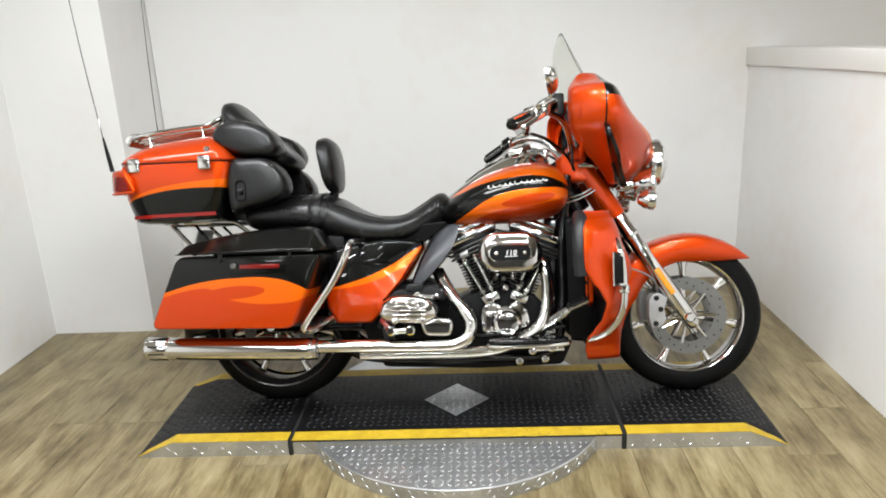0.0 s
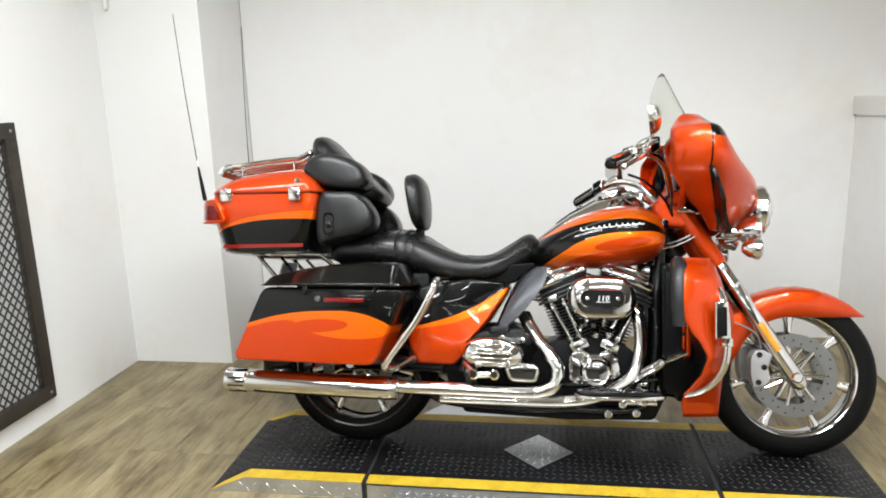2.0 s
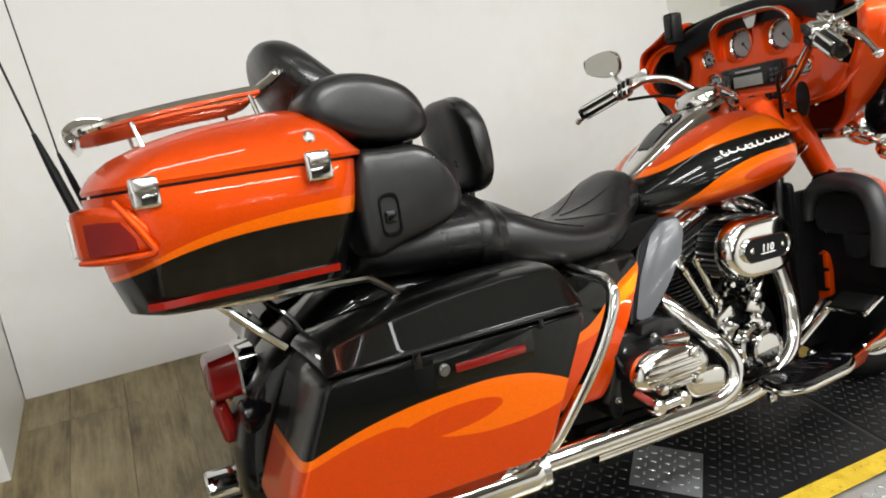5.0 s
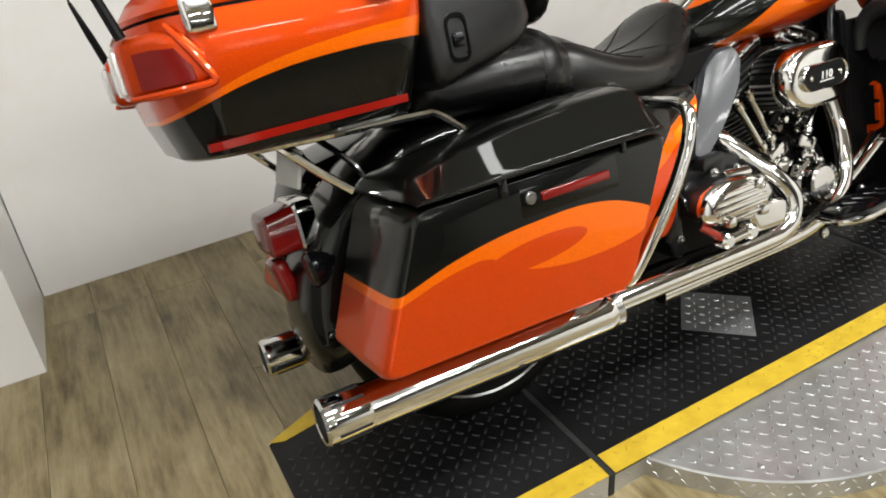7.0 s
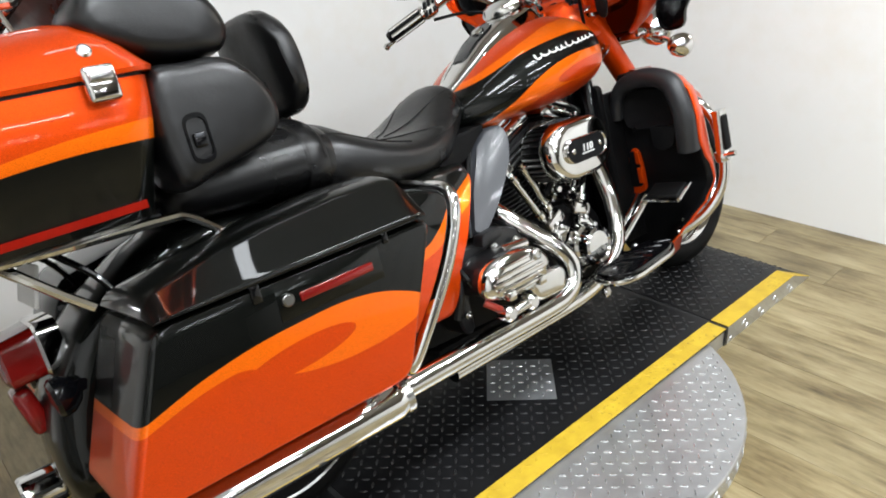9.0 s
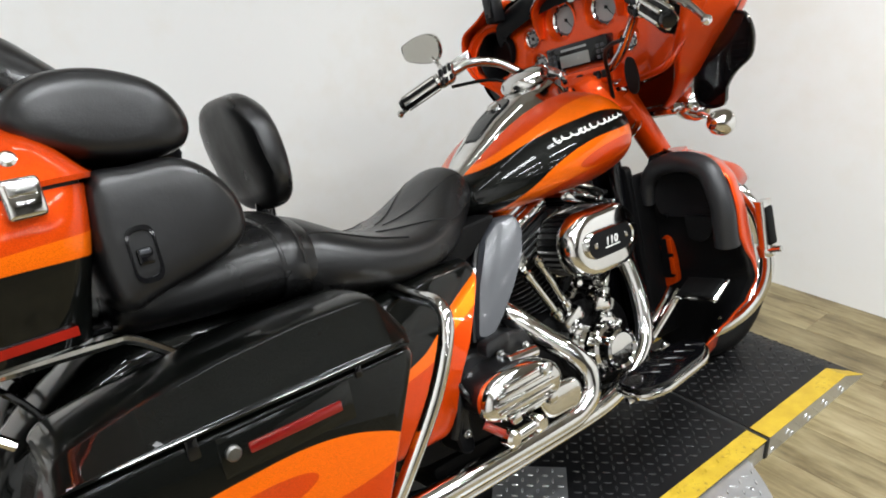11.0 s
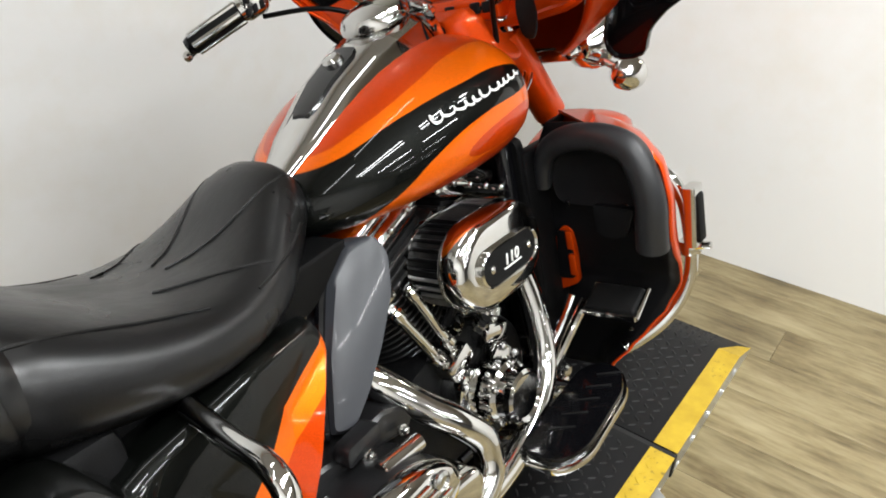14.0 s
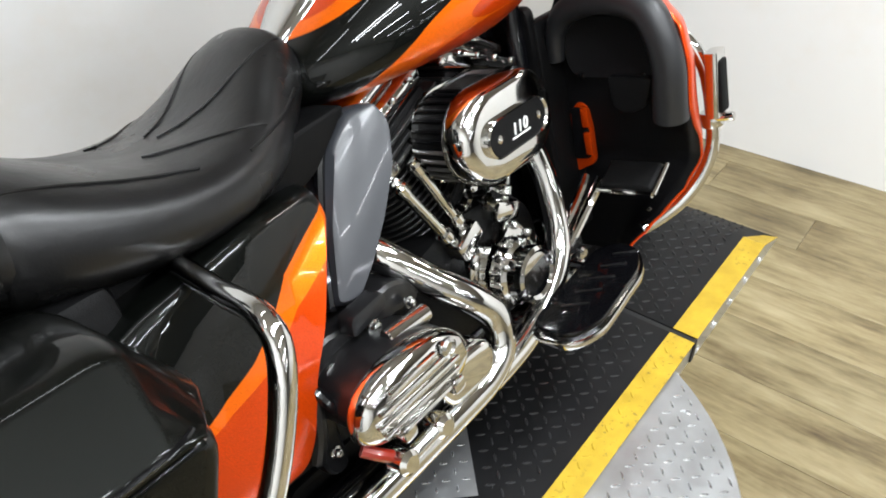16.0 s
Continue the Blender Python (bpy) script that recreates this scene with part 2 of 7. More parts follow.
# dark tone for the added unseen south wall, keeps black reflections deep
HALL = wall_paint("unseen_hall_dark", (0.16, 0.155, 0.15))


def wood_planks():
    m, t, p = nodes_of("vinyl_plank")
    info = t.nodes.new("ShaderNodeObjectInfo")
    mp = t.nodes.new("ShaderNodeMapping")
    mp.inputs["Scale"].default_value = (1.0, 0.085, 1.0)
    add = t.nodes.new("ShaderNodeVectorMath")
    add.operation = "ADD"
    link(t, coords(t), add.inputs[0])
    cmb = t.nodes.new("ShaderNodeCombineXYZ")
    link(t, maths(t, "MULTIPLY", info.outputs["Random"], 37.0), cmb.inputs[0])
    link(t, maths(t, "MULTIPLY", info.outputs["Random"], 91.0), cmb.inputs[1])
    link(t, cmb.outputs[0], add.inputs[1])
    link(t, add.outputs[0], mp.inputs[0])
    mp2 = t.nodes.new("ShaderNodeMapping")
    mp2.inputs["Scale"].default_value = (1.0, 0.30, 1.0)
    link(t, add.outputs[0], mp2.inputs[0])
    g, w = noise_tex(t, mp.outputs[0], 60.0, 8.0, 0.62), noise_tex(t, mp2.outputs[0], 10.0, 5.0, 0.64)
    f = maths(t, "ADD", maths(t, "MULTIPLY", g, 0.36), maths(t, "MULTIPLY", w, 0.64))
    c = ramp(t, f, [(0.33, (0.052, 0.036, 0.014)), (0.43, (0.140, 0.104, 0.047)), (0.53, (0.235, 0.188, 0.096)), (0.68, (0.34, 0.285, 0.165))])
    sh = ramp(t, info.outputs["Random"], [(0.0, (0.86, 0.86, 0.85)), (0.5, (0.98, 0.97, 0.95)), (1.0, (1.10, 1.10, 1.10))])
    n = t.nodes.new("ShaderNodeMix")
    n.data_type, n.blend_type = "RGBA", "MULTIPLY"
    n.inputs[0].default_value = 1.0
    link(t, c, n.inputs[6])
    link(t, sh, n.inputs[7])
    link(t, n.outputs[2], p.inputs["Base Color"])
    link(t, maths(t, "MULTIPLY_ADD", g, 0.2, 0.26), p.inputs["Roughness"])
    bump(t, p, g, 0.12, 0.001)
    return m


PLANK = wood_planks()
SEAM = plain("plank_seam", (0.14, 0.105, 0.06), 0.7)
TREAD = plain("diamond_plate_alloy", (0.52, 0.53, 0.54), 0.34, 0.85, vary=0.16, scale=18, bumps=0.1, bscale=90, rvary=0.12)
WORN = plain("worn_plate_marks", (0.72, 0.73, 0.75), 0.22, 0.9, vary=0.2, scale=25, rvary=0.08)
WORNK = plain("worn_black_marks", (0.020, 0.020, 0.021), 0.36, 0.2, spec=0.5, vary=0.4, scale=14, rvary=0.1)
TREADK = plain("black_diamond_plate", (0.006, 0.006, 0.0065), 0.40, 0.0, spec=0.20, vary=0.35, scale=12, bumps=0.12, bscale=120, rvary=0.1)


def worn_yellow():
    """Yellow marking with small dark scuffs."""
    m, t, p = nodes_of("yellow_marking")
    v = coords(t)
    base = ramp(t, noise_tex(t, v, 22.0), [(0.3, (0.42, 0.275, 0.014)), (0.7, (0.55, 0.375, 0.024))])
    scuff = maths(t, "MULTIPLY", maths(t, "GREATER_THAN", noise_tex(t, v, 80.0, 3.0), 0.625), maths(t, "MULTIPLY_ADD", noise_tex(t, v, 5.0, 2.0), 5.0, -2.65, clamp=True))
    link(t, mix(t, scuff, base, (0.05, 0.04, 0.02)), p.inputs["Base Color"])
    p.inputs["Roughness"].default_value = 0.5
    bump(t, p, noise_tex(t, v, 150.0, 3.0), 0.15)
    return m


YELLOW = worn_yellow()
GAP = plain("black_rubber_gap", (0.008, 0.008, 0.008), 0.7)
IRON = plain("rusty_dark_frame", (0.035, 0.028, 0.02), 0.55, 0.2, vary=0.6, scale=22, bumps=0.3)
WIRE = plain("expanded_wire", (0.07, 0.07, 0.07), 0.5, 0.5, vary=0.2)


# ---------------------------------------------------------------- geometry helpers
class Geo:
    """Collects vertices and faces of one mesh."""

    def __init__(self):
        self.v, self.f = [], []

    def add(self, v, f):
        k = len(self.v)
        self.v += [tuple(p) for p in v]
        self.f += [tuple(i + k for i in q) for q in f]
        return self

    def loft(self, rings, caps=True, closed=True):
        n, v, f = len(rings[0]), [p for r in rings for p in r], []
        for a in range(len(rings) - 1):
            for b in range(n if closed else n - 1):
                c = (b + 1) % n
                f.append((a * n + b, a * n + c, (a + 1) * n + c, (a + 1) * n + b))
        if caps:
            f += [tuple(range(n))[::-1], tuple(range((len(rings) - 1) * n, len(rings) * n))]
        return self.add(v, f)

    def tube(self, pts, r, seg=10, sub=5, caps=True):
        path, radii = smooth_path(pts, sub), None
        rs = r if isinstance(r, (list, tuple)) else None
        rings, up = [], None
        for k, p in enumerate(path):
            d = (path[min(k + 1, len(path) - 1)] - path[max(k - 1, 0)]).normalized()
            if up is None:
                up = d.orthogonal().normalized()
            up = (up - d * up.dot(d)).normalized()
            side = d.cross(up)
            if rs:
                u = k / max(1, len(path) - 1) * (len(rs) - 1)
                j = min(int(u), len(rs) - 2)
                rad = rs[j] + (rs[j + 1] - rs[j]) * (u - j)
            else:
                rad = r
            rings.append([p + (up * math.cos(a) + side * math.sin(a)) * rad for a in (2 * math.pi * q / seg for q in range(seg))])
        return self.loft(rings, caps)

    def lathe(self, prof, at, axis, seg=32, caps=True):
        """prof: (radius, along) pairs turned round the axis."""
        ax = Vector(axis).normalized()
        u = ax.orthogonal().normalized()
        w = ax.cross(u)
        o = Vector(at)
        rings = []
        for r, h in prof:
            rings.append([o + ax * h + (u * math.cos(a) + w * math.sin(a)) * max(r, 1e-4) for a in (2 * math.pi * q / seg for q in range(seg))])
        return self.loft(rings, caps)

    def bar(self, a, b, r, seg=12, r2=None, bev=0.15):
        a, b = Vector(a), Vector(b)
        h = (b - a).length
        r2 = r if r2 is None else r2
        e = min(r, r2) * bev
        return self.lathe([(r - e, 0), (r, e), (r2, h - e), (r2 - e, h)], a, b - a, seg)

    def bm(self, b):
        b.verts.index_update()
        self.add([v.co.copy() for v in b.verts], [[v.index for v in q.verts] for q in b.faces])
        b.free()
        return self

    def slab(self, poly, lo, hi, bev=0.004, plane="xz", seg=2):
        """A flat outline given thickness, with rounded edges."""
        b = bmesh.new()
        place = {"xz": lambda p, d: (p[0], d, p[1]), "xy": lambda p, d: (p[0], p[1], d), "yz": lambda p, d: (d, p[0], p[1])}[plane]
        low = [b.verts.new(place(p, lo)) for p in poly]
        top = [b.verts.new(place(p, hi)) for p in poly]
        n = len(poly)
        b.faces.new(low[::-1])
        b.faces.new(top)
        for k in range(n):
            b.faces.new((low[k], low[(k + 1) % n], top[(k + 1) % n], top[k]))
        bmesh.ops.recalc_face_normals(b, faces=b.faces)
        if bev:
            caps = {v for v in low}, {v for v in top}
            es = [e for e in b.edges if (e.verts[0] in caps[0] and e.verts[1] in caps[0]) or (e.verts[0] in caps[1] and e.verts[1] in caps[1])]
            bmesh.ops.bevel(b, geom=es, offset=bev, segments=seg, profile=0.6, affect="EDGES", clamp_overlap=True)
        return self.bm(b)

    def box(self, lo, hi, bev=0.003, seg=2, m=None):
        b = bmesh.new()
        bmesh.ops.create_cube(b, size=1)
        c = [(a + d) / 2 for a, d in zip(lo, hi)]
        s = [abs(d - a) for a, d in zip(lo, hi)]
        for v in b.verts:
            v.co = Vector((v.co.x * s[0], v.co.y * s[1], v.co.z * s[2]))
        if bev:
            bmesh.ops.bevel(b, geom=b.edges[:], offset=min(bev, min(s) * 0.45), segments=seg, profile=0.5, affect="EDGES")
        for v in b.verts:
            v.co = (m @ v.co if m else v.co) + Vector(c)
        return self.bm(b)


def smooth_path(pts, sub=5):
    p = [Vector(q) for q in pts]
    if len(p) < 3 or sub < 2:
        return p
    out = []
    for k in range(len(p) - 1):
        a, b, c, d = p[max(k - 1, 0)], p[k], p[k + 1], p[min(k + 2, len(p) - 1)]
        for j in range(sub):
            u = j / sub
            out.append(0.5 * (2 * b + (c - a) * u + (2 * a - 5 * b + 4 * c - d) * u * u + (3 * b - a - 3 * c + d) * u ** 3))
    out.append(p[-1])
    return out


def outline(pts, sub=4):
    """A closed smooth outline through 2D points."""
    n = len(pts)
    out = []
    p = [Vector((a, b)) for a, b in pts]
    for k in range(n):
        a, b, c, d = p[k - 1], p[k], p[(k + 1) % n], p[(k + 2) % n]
        for j in range(sub):
            u = j / sub
            q = 0.5 * (2 * b + (c - a) * u + (2 * a - 5 * b + 4 * c - d) * u * u + (3 * b - a - 3 * c + d) * u ** 3)
            out.append((q.x, q.y))
    return out


def rounded(pts, r, n=4):
    """A polygon with its corners rounded."""
    out, k = [], len(pts)
    for i in range(k):
        a, b, c = (Vector(pts[(i + j) % k]) for j in (-1, 0, 1))
        e = min(r, (a - b).length * 0.45, (c - b).length * 0.45)
        p, q = b + (a - b).normalized() * e, b + (c - b).normalized() * e
        for j in range(n + 1):
            u = j / n
            s = p * (1 - u) ** 2 + b * 2 * u * (1 - u) + q * u * u
            out.append((s.x, s.y))
    return out


def stadium(hx, hz, n=14):
    """A flat-sided oval: half circles joined by straight lines."""
    out = []
    for cx, a0 in ((hx - hz, -90), (hz - hx, 90)):
        out += [(cx + hz * math.cos(radians(a0 + 180 * k / n)), hz * math.sin(radians(a0 + 180 * k / n))) for k in range(n + 1)]
    return out


def ring(x, zc, hw, up, down, n=32, e=2.5, yc=0.0, lift=0.0):
    """A rounded cross-section across the bike at x."""
    out = []
    for k in range(n):
        a = 2 * math.pi * k / n
        c, s = math.cos(a), math.sin(a)
        y = hw * math.copysign(abs(c) ** (2 / e), c)
        z = (up if s >= 0 else down) * math.copysign(abs(s) ** (2 / e), s)
        out.append(Vector((x, yc + y, zc + z)))
    return out


def part(name, geo, mat, parent=None, label="", smooth=35):
    me = bpy.data.meshes.new(name)
    me.from_pydata(geo.v, [], geo.f)
    me.update()
    b = bmesh.new()
    b.from_mesh(me)
    bmesh.ops.recalc_face_normals(b, faces=b.faces)
    b.to_mesh(me)
    b.free()
    me.materials.append(mat)
    if smooth:
        me.shade_smooth()
        me.set_sharp_from_angle(angle=radians(smooth))
    ob = new(name, me)
    ob.parent = parent
    if label:
        ob["label"] = label
    return ob


def quick(name, mesh, parent=None):
    ob = new(name, mesh)
    ob.parent = parent
    return ob


# ---------------------------------------------------------------- the room
XL, XR, YB0, YB1, TOP, YF, XE = -2.21, 1.625, 1.415, 1.545, 2.68, -11.0, 20.0


def back_y(x):
    return YB0 + (YB1 - YB0) * (x + 1.64) / 3.25


def structure(name, geo, mat, label, category="wall"):
    return tagged(part(name, geo, mat, None, "", 30), label, category, kind="structure")


floor = structure("floor", Geo().box((XL - 0.1, YF - 0.1, -0.08), (XE + 0.1, 2.0, -0.004), 0), SEAM, "light brown wood-look vinyl plank floor", "floor")
structure("wall_west", Geo().box((XL - 0.12, YF, -0.05), (XL, 0.942, TOP), 0), WALL, "plain white painted side wall with a mesh panel")
structure("wall_pier", Geo().slab([(XL - 0.12, 0.942), (-1.657, 0.942), (-1.64, 1.6), (XL - 0.12, 1.6)], -0.05, TOP, 0.0, "xy"), WALL, "white painted pier projecting from the back wall")
structure("wall_north", Geo().slab([(-1.6405, back_y(-1.64)), (XE + 0.2, back_y(XE)), (XE + 0.2, back_y(XE) + 0.12), (-1.6405, back_y(-1.64) + 0.12)], -0.05, TOP, 0.0, "xy"), WALL, "plain white painted back wall with faint beige mottling")
structure("wall_east", Geo().box((XR, YF, -0.05), (XR + 0.14, back_y(XR) - 0.002, 1.30), 0), WALL, "low white painted side wall below a ledge")
structure("wall_ledge", Geo().slab([(YF, 1.268), (-0.5, 1.268), (0.5, 1.255), (back_y(XR) - 0.004, 1.226), (back_y(XR) - 0.004, 1.322), (0.5, 1.340), (-0.5, 1.348), (YF, 1.348)], XR - 0.018, XR + 0.16, 0.004, "yz"), TRIM, "pale painted ledge capping the low side wall", "trim")
structure("wall_upper_east", Geo().box((XE, YF, 0.0), (XE + 0.12, back_y(XE) - 0.004, TOP), 0), FARWALL, "far wall beyond the low side wall, dimness put into its colour")
structure("wall_south", Geo().box((XL - 0.12, YF - 0.12, -0.05), (XE + 0.12, YF, TOP), 0), HALL, "added unseen dark wall closing the hall, darkens reflections")
structure("ceiling", Geo().box((XL - 0.12, YF - 0.12, TOP), (XE + 0.2, 2.0, TOP + 0.1), 0), CEIL, "unseen grey ceiling, tone set for reflections", "ceiling")


def mesh_panel():
    x, y0, y1, z0, z1, w = XL + 0.012, -1.25, 0.245, 0.105, 1.335, 0.066
    root = tagged(new("mesh_panel"), "dark rusty steel framed panel of expanded wire mesh on the wall", "wire panel")
    root.location = (x, (y0 + y1) / 2, z0)
    off = Vector(root.location)

    def shift(g):
        g.v = [tuple(Vector(p) - off) for p in g.v]
        return g

    for a, b in (((y0, z0), (y1, z0 + w)), ((y0, z1 - w), (y1, z1)), ((y1 - w, z0 + w), (y1, z1 - w)), ((y0, z0 + w), (y0 + w, z1 - w))):
        part("frame_bar", shift(Geo().box((x - 0.012, a[0], a[1]), (x + 0.02, b[0], b[1]), 0.003)), IRON, root)
    for y in (y0 + w / 2, (y0 + y1) / 2, y1 - w / 2):
        for z in (z0 + w / 2, z1 - w / 2):
            part("screw", shift(Geo().lathe([(0.007, 0), (0.007, 0.003), (0.004, 0.006)], (x + 0.019, y, z), (1, 0, 0), 10)), DULL, root)
    g = Geo()
    dy, dz = 0.042, 0.026
    rows, cols = int((z1 - z0) / dz), int((y1 - y0) / dy)
    for r in range(rows):
        for c in range(cols):
            ya, za = y0 + c * dy, z0 + r * dz
            for (p, q), (u, v) in ((((ya), za), (ya + dy / 2, za + dz)), ((ya + dy, za), (ya + dy / 2, za + dz))):
                if r % 2:
                    p, u = p + dy / 2, u + dy / 2
                if max(p, u) > y1 - 0.01:
                    continue
                d = Vector((0, u - p, v - q)).normalized()
                n = Vector((0, -d.z, d.y)) * 0.0036
                a, b = Vector((x + 0.004, p, q)), Vector((x + 0.004, u, v))
                k = Vector((0.004, 0, 0))
                g.add([a - n, b - n, b + n, a + n, a - n + k, b - n + k, b + n + k, a + n + k], [(4, 5, 6, 7), (0, 4, 7, 3), (1, 2, 6, 5), (0, 1, 5, 4), (3, 7, 6, 2)])
    ob = part("wire_mesh", shift(g), WIRE, root, "", 0)
    ob["kind"] = "stuff"


mesh_panel()
conduit = tagged(new("wall_conduit"), "short white painted pipe end fixed on the pier", "pipe")
conduit.location = (-2.131, 0.942, 1.85)
part("pipe", Geo().lathe([(0.010, 0.0), (0.013, 0.004), (0.013, 0.72)], (0, -0.016, 0), (0, 0, 1), 16), TRIM, conduit)
part("strap", Geo().box((-0.024, -0.030, 0.10), (0.024, 0.0, 0.122), 0.003), TRIM, conduit)


# ---------------------------------------------------------------- turntable and ramps
def lozenges(inside, x0, x1, y0, y1, z, step=0.027, size=(0.0118, 0.0031), h=0.0022, slope=None, turn=0.0):
    """Raised tread marks in alternating directions."""
    g = Geo()
    nx, ny = int((x1 - x0) / step) + 1, int((y1 - y0) / step) + 1
    for i in range(nx):
        for j in range(ny):
            x, y = x0 + i * step, y0 + j * step
            if not inside(x, y):
                continue
            a = radians((45 if (i + j) % 2 else -45) + turn)
            c, s = math.cos(a), math.sin(a)
            L, W = size
            zz = z(x, y) if callable(z) else z
            pts = [(-L, 0), (-L * 0.4, -W), (L * 0.4, -W), (L, 0), (L * 0.4, W), (-L * 0.4, W)]
            v = [(x + px * c - py * s, y + px * s + py * c, (z(x + px * c - py * s, y + px * s + py * c) if callable(z) else z) - 0.0005) for px, py in pts]
            t = [(x + px * c * 0.6 - py * s * 0.5, y + px * s * 0.6 + py * c * 0.5, zz + h) for px, py in pts]
            g.add(v + t, [(6, 7, 8, 9, 10, 11)] + [(k, (k + 1) % 6, 6 + (k + 1) % 6, 6 + k) for k in range(6)])
    return g


RAD, HT, JX, YN, YE = 0.585, 0.062, 0.61, -0.282, 0.282
turntable = tagged(new("turntable"), "low steel motorcycle turntable with a diamond plate disc on the floor", "turntable")
part("disc", Geo().lathe([(RAD, 0.0), (RAD, 0.048), (RAD - 0.003, 0.052), (0.02, 0.052)], (0, 0, 0), (0, 0, 1), 96), TREAD, turntable, "bare diamond plate disc")
def over_deck(x, y):
    return y < YN - 0.012 and math.hypot(x, y) < RAD - 0.012
tread = part("disc_tread", lozenges(over_deck, -0.58, 0.58, -0.585, YN, 0.052, 0.027, (0.0118, 0.0029), 0.0022), WORN, turntable, "", 0)
tread["kind"] = "stuff"
for a in (-150, -128, -106, -84, -62, -40):
    part("screw", Geo().lathe([(0.006, 0), (0.006, 0.002), (0.003, 0.004)], (0.545 * math.cos(radians(a)), 0.545 * math.sin(radians(a)), 0.0515), (0, 0, 1), 10), DULL, turntable)

# deck between the joints
deck = part("deck", Geo().slab([(-JX + 0.006, YN), (JX - 0.006, YN), (JX - 0.006, YE), (-JX + 0.006, YE)], 0.053, HT, 0.002, "xy"), TREADK, turntable, "black diamond plate deck")
for y in (YN - 0.001, YE - 0.057):
    part("yellow_stripe", Geo().slab([(-JX + 0.007, y), (JX - 0.007, y), (JX - 0.007, y + 0.058), (-JX + 0.007, y + 0.058)], HT - 0.002, HT + 0.0006, 0.0, "xy"), YELLOW, turntable, "yellow edge marking")
part("diamond", Geo().slab([(-0.131, 0), (0, -0.131), (0.131, 0), (0, 0.131)], HT - 0.002, HT + 0.0008, 0.0, "xy"), TREAD, turntable, "bare metal diamond in the deck")
for sx in (-1, 1):
    part("skirt", Geo().slab([(sx * 0.51, 0.0), (sx * (JX - 0.008), 0.0), (sx * (JX - 0.008), 0.053), (sx * 0.51, 0.053)], YN + 0.002, YE - 0.002, 0.0), TREAD, turntable, "diamond plate side")
    part("joint", Geo().slab([(sx * (JX - 0.006), 0.0), (sx * (JX + 0.008), 0.0), (sx * (JX + 0.008), HT - 0.002), (sx * (JX - 0.006), HT - 0.002)], YN - 0.002, YE, 0.0), GAP, turntable, "black joint")
def on_deck(x, y):
    return abs(x) < JX - 0.02 and abs(y) < YE - 0.012
tread = part("deck_tread", lozenges(lambda x, y: on_deck(x, y) and abs(y) < YE - 0.066 and abs(x) + abs(y) > 0.145, -0.59, 0.59, -0.27, 0.27, HT), WORNK, turntable, "", 0)
tread["kind"] = "stuff"
tread = part("stripe_tread", lozenges(lambda x, y: on_deck(x, y) and abs(y) > YE - 0.05, -0.59, 0.59, -0.27, 0.27, HT), YELLOW, turntable, "", 0)
tread["kind"] = "stuff"
tread = part("diamond_tread", lozenges(lambda x, y: abs(x) + abs(y) < 0.118, -0.12, 0.12, -0.12, 0.12, HT, 0.027, (0.0118, 0.0029), 0.0022), WORN, turntable, "", 0)
tread["kind"] = "stuff"


def ramp_part(sx):
    """An end piece: level first, then down to the floor."""
    root = tagged(new("ramp"), "black diamond plate end ramp with yellow edges on the floor", "ramp", group="turntable ramps")
    xa, xb, xc = sx * (JX + 0.010), sx * 1.055, sx * 1.195
    prof = [(xa, 0.0), (xc, 0.0), (xc, 0.004), (xb, HT), (xa, HT)]

    def height(x, y):
        u = abs(x)
        return HT if u <= 1.055 else HT + (0.004 - HT) * min(1, (u - 1.055) / 0.14)

    root.location = (sx * 0.9, 0, 0)
    off = Vector(root.location)

    def shift(g):
        g.v = [tuple(Vector(p) - off) for p in g.v]
        return g

    part("body", shift(Geo().slab(prof, YN + 0.004, YE - 0.004, 0.001)), TREADK, root)
    for y0, y1 in ((YN, YN + 0.004), (YE - 0.004, YE)):
        part("side_plate", shift(Geo().slab(prof, y0 - 0.0005, y1 - 0.0005, 0.0)), TREAD, root, "diamond plate side")
    for k in (-1, 1):
        a, b = (YN - 0.001, YN + 0.057) if k < 0 else (YE - 0.057, YE + 0.001)
        inner = b if k < 0 else a
        outer = a if k < 0 else b
        e = 0.0008
        v = [(xa, outer, HT + e), (xb, outer, HT + e), (xc, outer, 0.005), (xc - sx * 0.035, outer - k * 0.03, height(xc - sx * 0.035, 0) + e), (xb, inner, HT + e), (xa, inner, HT + e)]
        w = [(p[0], p[1], p[2] - 0.002) for p in v]
        part("yellow_stripe", shift(Geo().add(v + w, [(0, 1, 4, 5), (1, 2, 3, 4), (11, 10, 7, 6), (10, 9, 8, 7)] + [(i, (i + 1) % 6, 6 + (i + 1) % 6, 6 + i) for i in range(6)])), YELLOW, root, "yellow edge marking", 0)
    x0, x1 = sorted((xa + sx * 0.02, xc))
    t1 = part("ramp_tread", shift(lozenges(lambda x, y: abs(x) < 1.185 and YN + 0.066 < y < YE - 0.066, x0, x1, -0.27, 0.27, height)), WORNK, root, "", 0)
    t1["kind"] = "stuff"


ramp_part(1)
ramp_part(-1)


